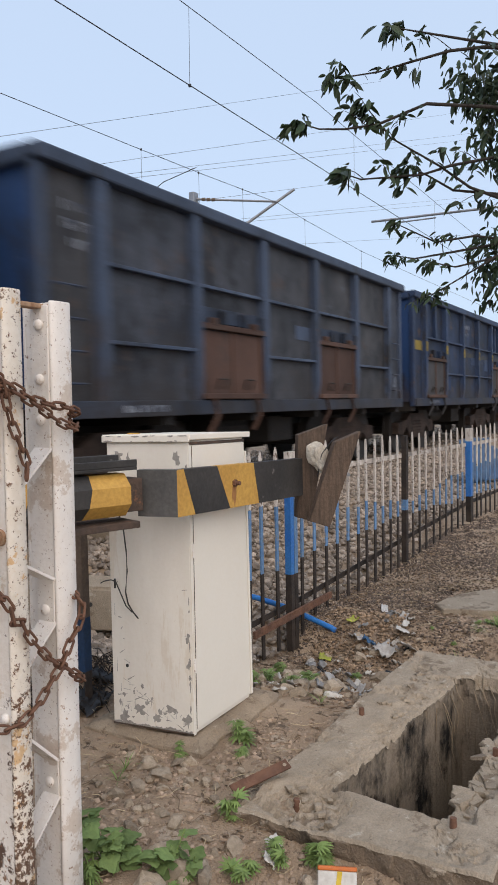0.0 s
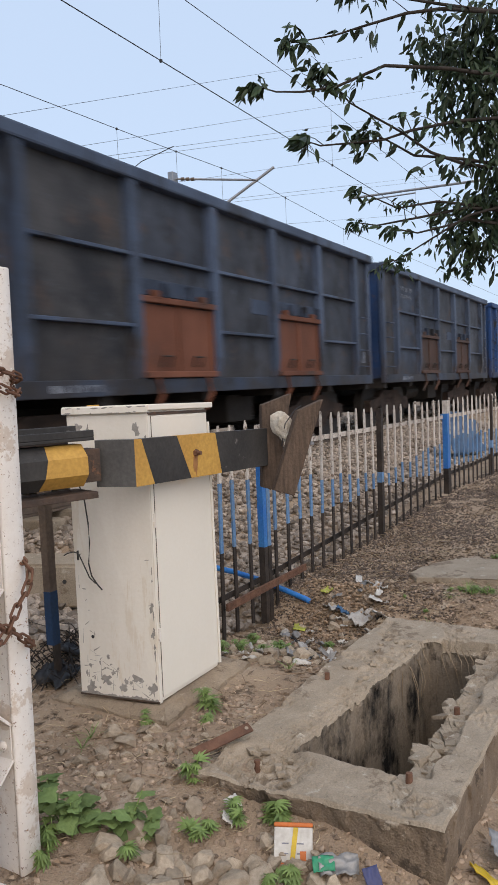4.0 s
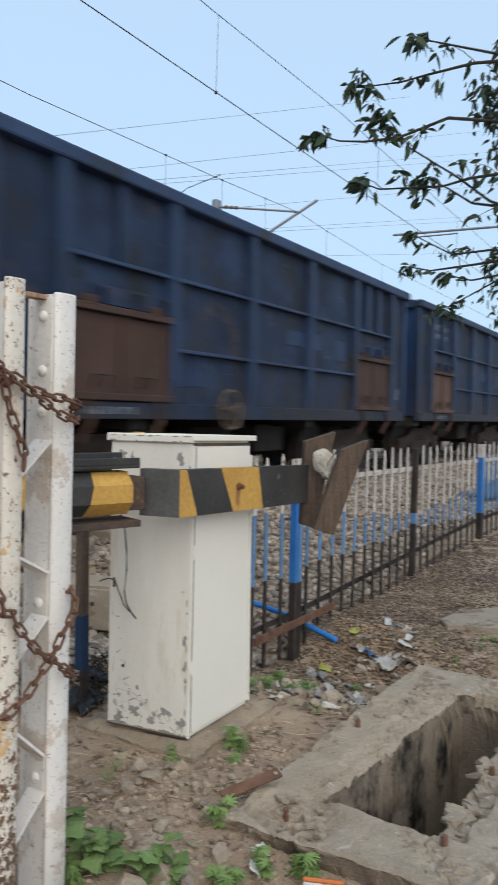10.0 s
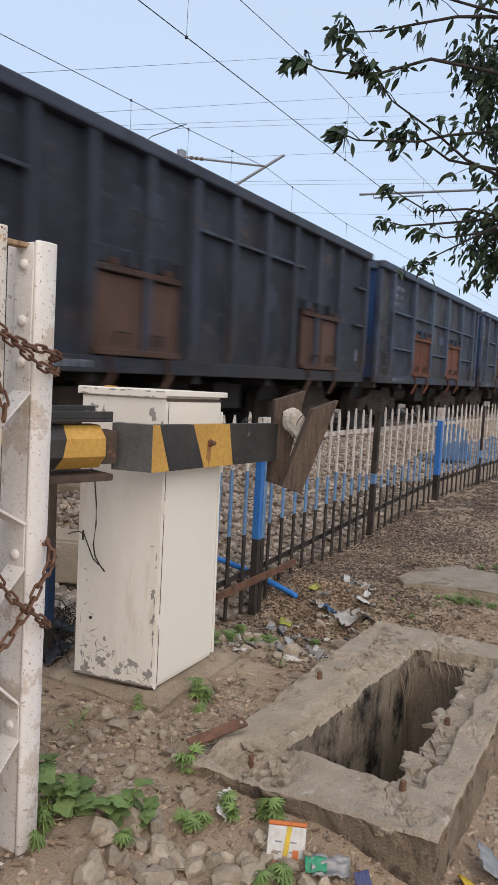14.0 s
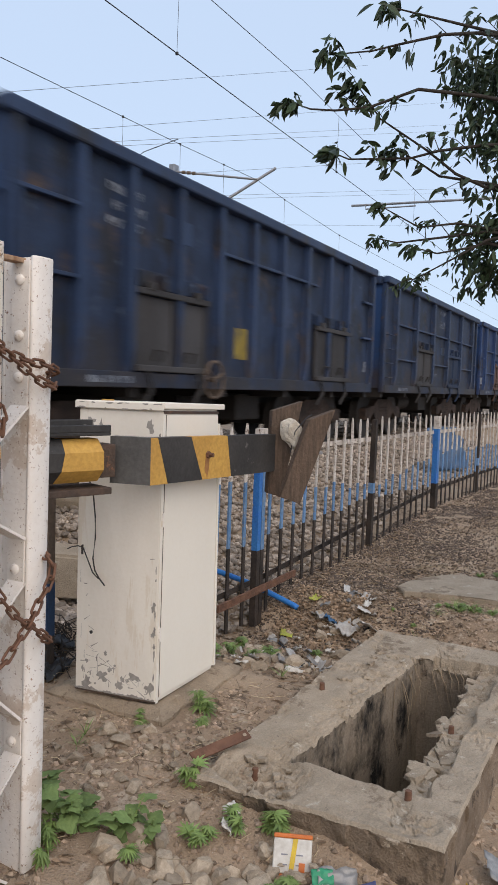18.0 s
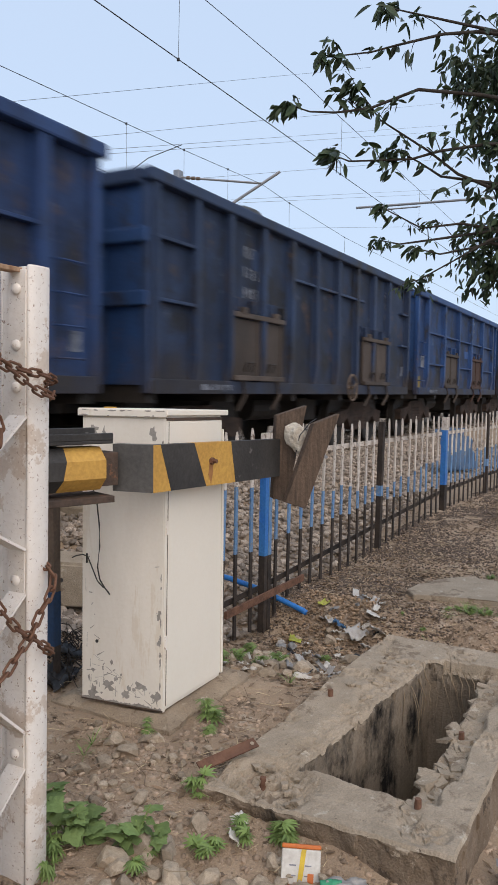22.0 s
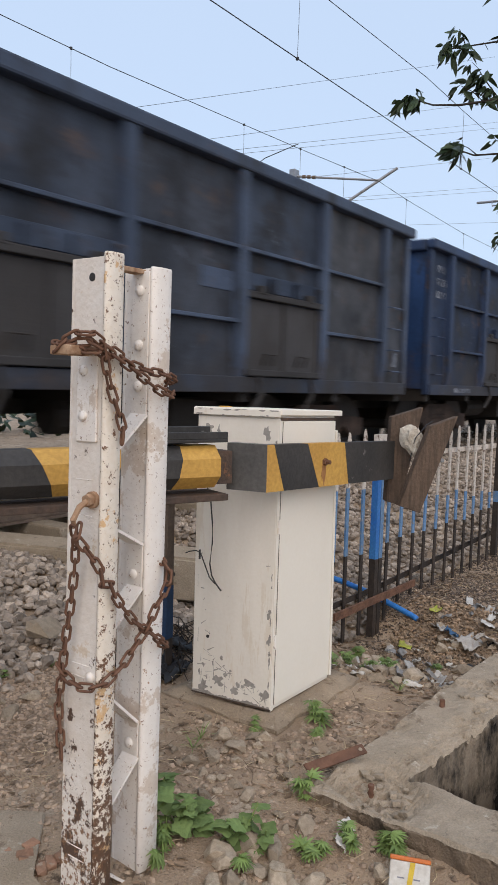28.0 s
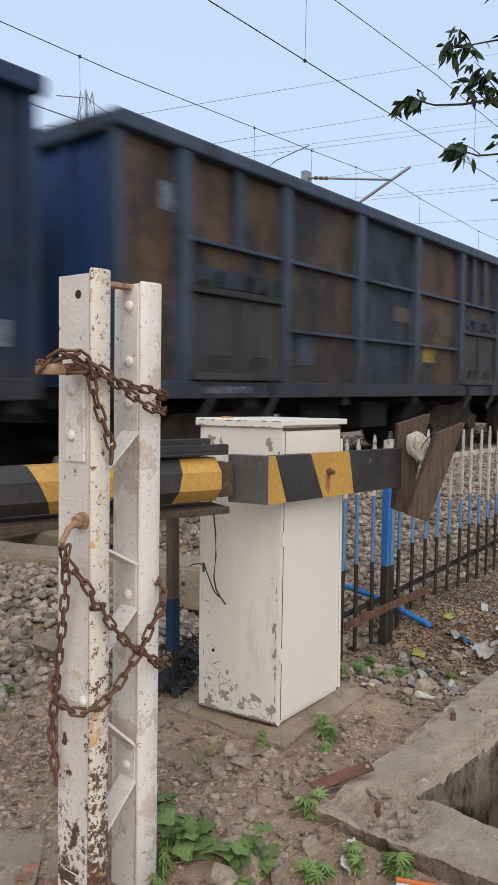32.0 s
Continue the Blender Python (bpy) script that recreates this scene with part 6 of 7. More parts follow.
def place_bank(rng):
    x = rng.uniform(4.75, 5.45)
    y = rng.uniform(1.75, 2.33)
    return x, y, ground_z(x, y) + rng.uniform(-0.005, 0.02)


pebble_field("earth_clods", 900, place_bank, 0.004, 0.017, mat("reddish_clod", (0.36, 0.26, 0.175), (0.25, 0.175, 0.115), 6, 0.95, 0.4, island=0.35), "crumbling reddish clods of the eroded bank", 9, "clods")
CINDER = mat("dark_cinder", (0.155, 0.12, 0.095), (0.10, 0.078, 0.064), 6, 0.95, 0.3, island=0.5)
pebble_field("cinders", 24000, place_cinders, 0.003, 0.013, CINDER, "dark cinders and soil crumbs along the fence path", 7, "cinders")
pebble_field("roadside_gravel", 9000, place_roadside, 0.003, 0.015, PEBBLE, "grey gravel spilled beside the road edge", 8, "gravel")


def place_pit(rng):
    x, y = rng.uniform(2.7, 4.05), rng.uniform(0.62, 1.1)
    return x, y, -1.58 + 0.35 * (x - 2.7) + 0.5 * max(0, 0.85 - y) + rng.uniform(0, 0.05)


pebble_field("pit_rubble", 260, place_pit, 0.03, 0.09, STONE, "broken concrete rubble heaped in the pit", 5, "rubble")

# ---- dry leaves and twigs ----
rl = np.random.default_rng(12)
vs, fs = [], []
for i in range(4500):
    while True:
        x, y = (rl.uniform(3.5, 6.5), rl.uniform(1.3, 2.6)) if rl.random() < 0.6 else (rl.uniform(1.6, 9.0), rl.uniform(0.4, 2.8))
        if not in_pit(x, y, -0.02) and not in_plinth(x, y):
            break
    a, l_, w_ = rl.uniform(0, 6.28), rl.uniform(0.012, 0.035), rl.uniform(0.004, 0.012)
    z = ground_z(x, y) + 0.006
    d, e = np.array([math.cos(a), math.sin(a), rl.uniform(-0.25, 0.25)]), np.array([-math.sin(a), math.cos(a), rl.uniform(-0.3, 0.3)])
    c = np.array([x, y, z])
    b0 = len(vs)
    vs += [tuple(c - d * l_), tuple(c + e * w_ + [0, 0, 0.005]), tuple(c + d * l_), tuple(c - e * w_)]
    fs.append((b0, b0 + 1, b0 + 2, b0 + 3))
for i in range(9000):
    x, y = rl.uniform(4.6, 11.0), rl.uniform(0.7, 2.35)
    if noise.noise(Vector((x * 1.1, y * 1.6, 7))) + 0.25 * noise.noise(Vector((x * 6, y * 6, 1))) < 0.02 + 0.25 * max(0, 1.5 - y) - 0.3 * smooth(2.0, 2.3, y):
        continue
    if in_pit(x, y, -0.02) or y > fence_y(x) - 0.05 or (5.5 < x < 6.3 and 0.6 < y < 1.62):
        continue
    a, l_, w_ = rl.uniform(0, 6.28), rl.uniform(0.006, 0.024), rl.uniform(0.003, 0.009)
    d, e = np.array([math.cos(a), math.sin(a), rl.uniform(-0.3, 0.3)]), np.array([-math.sin(a), math.cos(a), rl.uniform(-0.35, 0.35)])
    c = np.array([x, y, ground_z(x, y) + 0.006])
    b0 = len(vs)
    vs += [tuple(c - d * l_), tuple(c + e * w_ + [0, 0, 0.006]), tuple(c + d * l_), tuple(c - e * w_)]
    fs.append((b0, b0 + 1, b0 + 2, b0 + 3))
tagged(part("dry_leaves", (vs, fs), DRYLEAF), "fallen brown dry leaves scattered on earth", "leaves", kind="stuff")
bm, straw = B(), B()
for i in range(760):
    while True:
        x, y = rl.uniform(1.7, 7.5), rl.uniform(0.5, 2.7)
        if not in_pit(x, y, -0.02) and not in_plinth(x, y):
            break
    a, l_ = rl.uniform(0, 6.28), rl.uniform(0.03, 0.16)
    z = ground_z(x, y) + 0.008
    tube(bm if i % 3 == 0 else straw, [(x, y, z), (x + l_ * 0.5 * math.cos(a), y + l_ * 0.5 * math.sin(a), z + rl.uniform(0, 0.02)), (x + l_ * math.cos(a + 0.3), y + l_ * math.sin(a + 0.3), z + rl.uniform(0, 0.03))], 0.0018 if i % 3 == 0 else 0.0013, 4)
tagged(part("twigs", bm, DRYLEAF), "thin dry twigs and stalks on the ground", "twigs", kind="stuff")
tagged(part("dry_straw", straw, mat("pale_straw", (0.50, 0.41, 0.27), (0.36, 0.28, 0.18), 9, 0.85, 0.1, island=0.3)), "pale dry straw strewn over the earth", "straw", kind="stuff")

# ---- weeds ----
def leaf_mesh(name, length, width, material, droop=0.25, lobes=1):
    """A pointed leaf, or a fan of narrow leaflets."""
    vs, fs = [], []
    angs = [0] if lobes == 1 else np.linspace(-1.15, 1.15, lobes)
    for a in angs:
        ln = length * (1 if lobes == 1 else 1 - 0.35 * abs(a) / 1.15)
        ca, sa = math.cos(a), math.sin(a)
        rows = 6 if lobes > 1 or width < 0.05 else 11
        b0 = len(vs)
        for r in range(rows + 1):
            f = r / rows
            w_ = width * math.sin(math.pi * min(1, f * 0.92 + 0.06)) ** 0.8 * (1 - 0.35 * f)
            if lobes == 1 and width > 0.05:
                w_ *= 1.0 + 0.16 * (r % 2)
            if lobes > 1:
                w_ *= 1.0 + 0.25 * (r % 2)
            z = -droop * length * f * f
            for s in (-1, 0, 1):
                x_, y_ = f * ln, s * w_ / 2
                vs.append((x_ * ca - y_ * sa, x_ * sa + y_ * ca, z + abs(s) * w_ * 0.07))
        for r in range(rows):
            for s in (0, 1):
                k_ = b0 + r * 3 + s
                fs.append((k_, k_ + 3, k_ + 4, k_ + 1))
    me = bpy.data.meshes.new(name)
    me.from_pydata(vs, [], fs)
    me.update()
    me.materials.append(material)
    return me


def lobed_leaf(name, size, material):
    """A broad leaf with a heart-shaped foot, shallow toothed lobes and a dished blade."""
    rim_ = []
    for k in range(30):
        a = -math.pi * 0.94 + 2 * math.pi * 0.94 * k / 29
        r = 0.50 + 0.22 * math.cos(a) + 0.10 * math.cos(5 * a) + 0.05 * (k % 2)
        rim_.append((0.28 + r * math.cos(a), r * math.sin(a) * 1.02))
    vs, fs = [(0.24 * size, 0.0, 0.0)], []
    for f in (0.35, 0.7, 1.0):
        for x, y in rim_:
            px, py = 0.24 + (x - 0.24) * f, y * f
            vs.append((px * size, py * size, size * (0.10 * abs(py) - 0.34 * px * px - 0.16 * py * py + 0.02 * math.sin(px * 17 + abs(py) * 13))))
    for k in range(29):
        fs.append((0, 1 + k, 2 + k))
        for q in (0, 30):
            fs.append((1 + q + k, 31 + q + k, 32 + q + k, 2 + q + k))
    me = bpy.data.meshes.new(name)
    me.from_pydata(vs, [], fs)
    me.update()
    me.materials.append(material)
    for p in me.polygons:
        p.use_smooth = True
    return me


BROAD = lobed_leaf("leaf", 0.048, WEEDB)
FAN = [leaf_mesh("leaf", 0.070, 0.0125, WEED, 0.35, 7), leaf_mesh("leaf", 0.058, 0.012, WEED, 0.25, 5)]
BLADE = leaf_mesh("grass_blade", 0.13, 0.007, WEED, 0.5)


def weed(x, y, kind, size, n, seed):
    rnd = random.Random(seed)
    z0 = ground_z(x, y) - 0.005
    labels = {'broad': "low weed with broad heart-shaped green leaves", 'fan': "green weed with narrow fan-shaped leaflets", 'grass': "small tuft of green grass"}
    w = thing("weed" if kind != 'grass' else "grass_tuft", pose(x, y, z0), labels[kind], "weed" if kind != 'grass' else "grass", "weeds on the waste ground")
    stems = 1 if kind == 'grass' else max(1, n // 7)
    tips = []
    for s in range(stems):
        a, h_ = rnd.uniform(0, 6.28), size * (rnd.uniform(0.35, 0.7) if kind == 'fan' else rnd.uniform(0.5, 0.95))
        off = Vector((math.cos(a), math.sin(a), 0)) * size * (0.35 if stems > 1 else 0.05)
        pts = [(0, 0, 0), tuple(off * 0.5 + Vector((0, 0, h_ * 0.5))), tuple(off + Vector((0, 0, h_)))]
        if kind != 'grass':
            part("stem", tube(B(), pts, 0.0035, 5, 0.002), WEED, w)
        tips.append((off, h_))
    for i in range(n):
        off, h_ = tips[i % stems]
        f = rnd.uniform(0.3, 1.0) if kind != 'grass' else 0.0
        p = off * f + Vector((0, 0, h_ * f))
        o = new("leaf" if kind != 'grass' else "grass_blade", BROAD if kind == 'broad' else FAN[i % 2] if kind == 'fan' else BLADE)
        o.parent = w
        tilt = rnd.uniform(-0.75, 0.55) if kind == 'broad' else rnd.uniform(-0.35, 0.35) - (1.0 if kind == 'grass' else 0.15)
        sc = size / (0.16 if kind == 'broad' else 0.155) * rnd.uniform(0.55, 1.15) if kind != 'grass' else size / 0.1 * rnd.uniform(0.6, 1.1)
        o.matrix_basis = Matrix.Translation(p) @ Euler((rnd.uniform(-0.3, 0.3), tilt, rnd.uniform(0, 6.28))).to_matrix().to_4x4() @ Matrix.Scale(sc, 4)


for i, (x, y, kind, size, n) in enumerate((
        (1.92, 1.68, 'broad', 0.22, 22), (1.96, 1.61, 'broad', 0.21, 20), (1.89, 1.62, 'broad', 0.16, 12), (2.00, 1.48, 'broad', 0.18, 16), (2.035, 1.42, 'broad', 0.17, 14), (1.83, 1.65, 'fan', 0.13, 14), (1.77, 1.61, 'fan', 0.12, 12), (1.92, 1.405, 'fan', 0.12, 12), (1.99, 1.40, 'fan', 0.09, 8),
        (2.13, 1.29, 'fan', 0.14, 14), (2.16, 1.25, 'fan', 0.11, 8), (2.25, 1.20, 'fan', 0.13, 14), (2.31, 1.10, 'fan', 0.15, 18), (2.35, 1.05, 'fan', 0.13, 12), (2.10, 0.985, 'fan', 0.13, 14), (2.12, 0.90, 'fan', 0.13, 14),
        (2.41, 1.48, 'fan', 0.16, 16), (2.36, 1.44, 'fan', 0.10, 8), (2.95, 1.74, 'fan', 0.16, 18), (2.83, 1.68, 'fan', 0.10, 10), (4.32, 2.30, 'fan', 0.13, 16), (3.88, 2.11, 'fan', 0.11, 14), (2.72, 1.93, 'fan', 0.10, 9), (2.50, 2.06, 'grass', 0.08, 16),
        (2.40, 2.02, 'grass', 0.07, 12), (4.18, 2.12, 'fan', 0.10, 14), (4.05, 2.02, 'fan', 0.08, 12), (4.35, 1.92, 'fan', 0.07, 10), (3.72, 1.66, 'fan', 0.07, 10),
        (3.55, 1.62, 'grass', 0.07, 12), (5.45, 1.10, 'grass', 0.07, 34), (5.48, 1.00, 'grass', 0.07, 34), (5.50, 0.88, 'grass', 0.07, 30), (5.30, 1.22, 'grass', 0.06, 20),
        (5.05, 1.30, 'grass', 0.06, 18), (5.48, 1.27, 'fan', 0.07, 22), (5.52, 1.18, 'fan', 0.08, 24), (5.53, 1.09, 'fan', 0.08, 24), (5.55, 0.98, 'fan', 0.08, 24), (5.52, 1.04, 'grass', 0.08, 40), (5.50, 1.14, 'grass', 0.08, 40), (5.55, 0.88, 'fan', 0.08, 24), (5.56, 0.80, 'grass', 0.08, 30), (6.55, 1.15, 'fan', 0.08, 22), (6.62, 1.02, 'fan', 0.09, 24), (6.5, 0.92, 'grass', 0.08, 34), (5.25, 1.52, 'fan', 0.06, 12), (5.15, 1.35, 'fan', 0.06, 12), (4.15, 1.95, 'fan', 0.13, 18), (4.35, 2.05, 'fan', 0.12, 16), (3.85, 1.95, 'fan', 0.11, 14), (4.6, 1.85, 'fan', 0.10, 14), (3.62, 2.05, 'fan', 0.12, 14), (4.45, 2.32, 'fan', 0.10, 16), (4.2, 2.28, 'fan', 0.09, 14), (4.3, 1.9, 'fan', 0.08, 12), (3.95, 1.82, 'fan', 0.07, 12), (4.75, 1.36, 'grass', 0.05, 16),
        (2.35, 3.25, 'fan', 0.11, 14), (2.6, 3.2, 'fan', 0.09, 12), (2.2, 3.1, 'fan', 0.08, 10), (3.05, 2.75, 'fan', 0.09, 12), (2.85, 2.8, 'fan', 0.08, 10), (1.86, 1.72, 'fan', 0.08, 8))):
    weed(x, y, kind, size, n if kind != 'fan' else int(n * 1.3), i + 3)

# ---- litter ----
def crumpled(name, poly_w, poly_h, m, material, seed, label, category, amp=0.012, cols=8):
    vs, fs = [], []
    for j in range(cols + 1):
        for i in range(cols + 1):
            u, v = i / cols - 0.5, j / cols - 0.5
            vs.append((u * poly_w, v * poly_h, amp * noise.noise(Vector((u * 5 + seed, v * 5, seed))) + amp * 0.5 * noise.noise(Vector((u * 13, v * 13 + seed, 0)))))
    for j in range(cols):
        for i in range(cols):
            a = j * (cols + 1) + i
            fs.append((a, a + 1, a + cols + 2, a + cols + 1))
    o = part(name, (vs, fs), material, smooth=True)
    o.matrix_basis = m
    sol = o.modifiers.new("thick", 'SOLIDIFY')
    sol.thickness = 0.002
    return tagged(o, label, category, "litter on the ground")


pk = thing("snack_packet", Matrix.Translation((2.235, 0.975, -0.095)) @ Euler((radians(66), radians(3), radians(-64))).to_matrix().to_4x4(),
           "crumpled white snack packet with orange and yellow bands", "packet", "litter on the ground")
for nm, x0, x1, y0, y1, mt_ in (("white_panel", -0.064, 0.064, -0.055, 0.050, PWHITE), ("orange_band", -0.065, 0.065, 0.0505, 0.064, PORANGE), ("orange_foot", -0.065, 0.065, -0.068, -0.0555, PORANGE)):
    bm = box(B(), x0, x1, y0, y1, -0.008, 0.010, 0.004)
    part(nm, bm, mt_, pk)
bm = prism(B(), [(-0.012, -0.055, 0.0105), (0.004, -0.055, 0.0105), (0.016, 0.05, 0.0105), (0.0, 0.05, 0.0105)], (0, 0, 0.001))
part("yellow_band", bm, PYELLOW, pk)
for i in range(4):
    part("print_bar", box(B(), -0.038 + 0.05 * (i % 2), -0.016 + 0.05 * (i % 2), -0.03 + 0.03 * (i // 2), -0.026 + 0.03 * (i // 2), 0.0105, 0.0112), PPRINT, pk)
part("red_patch", box(B(), 0.022, 0.042, -0.05, -0.02, 0.0105, 0.0113), PORANGE, pk)


def litter(x, y, w, h, mt_, seed, label, tilt=10, rz=0, lift=0.015, amp=0.012, name="wrapper"):
    z = ground_z(x, y) + lift
    crumpled(name, w, h, Matrix.Translation((x, y, z)) @ Euler((radians(tilt), radians(seed * 7 % 20 - 10), radians(rz))).to_matrix().to_4x4(), mt_, seed, label, "litter", amp)


litter(2.235, 0.815, 0.13, 0.07, PSILVER, 2, "crumpled silver-blue foil packet", 28, -58, 0.03, 0.03)
litter(2.24, 0.70, 0.05, 0.08, PBLUE, 3, "torn dark blue plastic packet", 50, -50, 0.04)
litter(2.205, 0.855, 0.07, 0.05, PGREEN, 4, "scrap of green printed plastic", 35, -60, 0.045)
litter(2.16, 0.73, 0.09, 0.06, PWHITE, 5, "crumpled dirty white paper cup", 35, 10, 0.03)
litter(2.47, 0.40, 0.10, 0.07, PYELLOW, 6, "yellow crumpled biscuit wrapper", 30, 60, 0.02)
litter(2.60, 0.36, 0.14, 0.12, PSILVER, 7, "grey torn plastic bag", 35, 20, 0.04)
litter(4.92, 2.20, 0.26, 0.09, PLIME, 8, "flattened lime-yellow plastic wrapper", 8, 20, 0.02)
litter(5.25, 2.12, 0.10, 0.06, PLIME, 9, "small lime-green plastic scrap", 10, -10, 0.02)
litter(5.05, 1.64, 0.13, 0.13, PWHITE, 10, "crumpled white paper scrap", 35, 60, 0.05)
litter(5.20, 1.72, 0.18, 0.10, PWHITE, 11, "dirty white plastic sheet", 20, 15, 0.03)
litter(5.02, 1.78, 0.16, 0.13, PCLEAR, 12, "translucent plastic bag on rubble", 25, -20, 0.04, 0.03)
litter(5.05, 1.92, 0.05, 0.10, PBLUE2, 13, "bright blue crumpled plastic bag", 40, 25, 0.05, 0.03)
litter(5.10, 2.02, 0.17, 0.10, PCLEAR, 14, "pale torn plastic film scrap", 15, 50, 0.03, 0.03)
litter(5.55, 1.98, 0.15, 0.05, PWHITE, 15, "strip of white plastic", 8, 20, 0.02)
litter(3.86, 1.74, 0.12, 0.09, PSILVER, 16, "shiny silver foil wrapper", 25, 35, 0.03, 0.03)
litter(3.98, 1.72, 0.10, 0.06, PBLACK, 17, "black crumpled plastic bag", 20, 0, 0.025, 0.03)
litter(3.72, 1.86, 0.08, 0.06, PCLEAR, 18, "crushed clear plastic cup", 40, 80, 0.03, 0.02)
litter(3.78, 1.66, 0.14, 0.04, PCLEAR, 19, "flat scrap of grey plastic", 5, -10, 0.015)
litter(4.5, 1.98, 0.1, 0.06, PCLEAR, 20, "pale torn plastic scrap", 20, 40, 0.025)
litter(4.35, 2.10, 0.12, 0.05, PWHITE, 21, "dirty white rag scrap", 15, -30, 0.025)
litter(2.23, 1.22, 0.06, 0.05, PWHITE, 22, "small crumpled pale paper", 45, 30, 0.03)
litter(2.30, 1.24, 0.05, 0.05, PWHITE, 23, "small crumpled pale paper", 30, -30, 0.03)
tarp = crumpled("blue_tarpaulin", 0.8, 0.75, Matrix.Translation((12.9, 2.86, 0.52)) @ Euler((radians(62), 0, radians(-25))).to_matrix().to_4x4(), PTARP, 31, "dull blue tarpaulin heaped behind the fence", "tarpaulin", 0.12, 14)
fbm = box(B(), -0.135, 0.135, -0.022, 0.022, -0.004, 0.004, 0.001)
flat2 = part("steel_flat", fbm, RUST)
flat2.matrix_basis = Matrix.Translation((2.565, 1.435, 0.030)) @ Euler((0, radians(-6), radians(-27))).to_matrix().to_4x4() @ Euler((radians(25), 0, 0)).to_matrix().to_4x4()
tagged(flat2, "short rusty steel flat with a drilled hole on the pit rim", "bar")
hole = part("drilled_hole", cyl(B(), (0.115, 0, 0.0035), (0.115, 0, 0.0048), 0.008, n=12), CONCRETE, flat2)

# ---- scraps strewn over the rubble ----
rsx = random.Random(77)
for k in range(64):
    x, y = rsx.uniform(3.55, 5.5), rsx.uniform(1.5, 2.25)
    mt_, words = rsx.choice(((PWHITE, "small dirty white plastic scrap"), (PCLEAR, "torn pale plastic film scrap"), (PCLEAR, "torn pale plastic film scrap"), (PSILVER, "scrap of silver foil wrapper"), (DRYLEAF, "curled brown dry leaf"), (DRYLEAF, "curled brown dry leaf"), (PBLACK, "crumpled black plastic scrap")))
    z = ground_z(x, y) + rsx.uniform(0.012, 0.03)
    m = Matrix.Translation((x, y, z)) @ Euler((rsx.uniform(-0.6, 0.6), rsx.uniform(-0.5, 0.5), rsx.uniform(0, 6.28))).to_matrix().to_4x4()
    crumpled("dry_leaf" if mt_ is DRYLEAF else "plastic_scrap", rsx.uniform(0.035, 0.10), rsx.uniform(0.02, 0.06), m, mt_, 100 + k, words, "leaf" if mt_ is DRYLEAF else "litter", 0.02, 5)
# dark twigs and black sheets, added to darken the shadowed gap behind the cabinet
brush = B()
rbx = random.Random(5)
for k in range(150):
    x, y = rbx.uniform(2.72, 3.55), rbx.uniform(2.60, 3.05)
    z = ground_z(x, y)
    a = rbx.uniform(0, 6.28)
    l_ = rbx.uniform(0.06, 0.2)
    tube(brush, [(x, y, z), (x + 0.4 * l_ * math.cos(a), y + 0.4 * l_ * math.sin(a), z + l_ * rbx.uniform(0.2, 0.7)), (x + l_ * math.cos(a + 0.4), y + l_ * math.sin(a + 0.4), z + l_ * rbx.uniform(0.1, 0.9))], 0.004, 4, 0.002)
tagged(part("dark_brush", brush, BARK), "tangle of dark dry twigs added to darken the gap behind the cabinet", "twigs", kind="stuff")
litter(2.95, 2.66, 0.26, 0.16, PBLACK, 41, "crumpled black sheet added to darken the shadowed gap", 20, 15, 0.05, 0.05)
litter(3.25, 2.86, 0.22, 0.16, PBLACK, 42, "crumpled black sheet added to darken the shadowed gap", 25, 60, 0.05, 0.05)


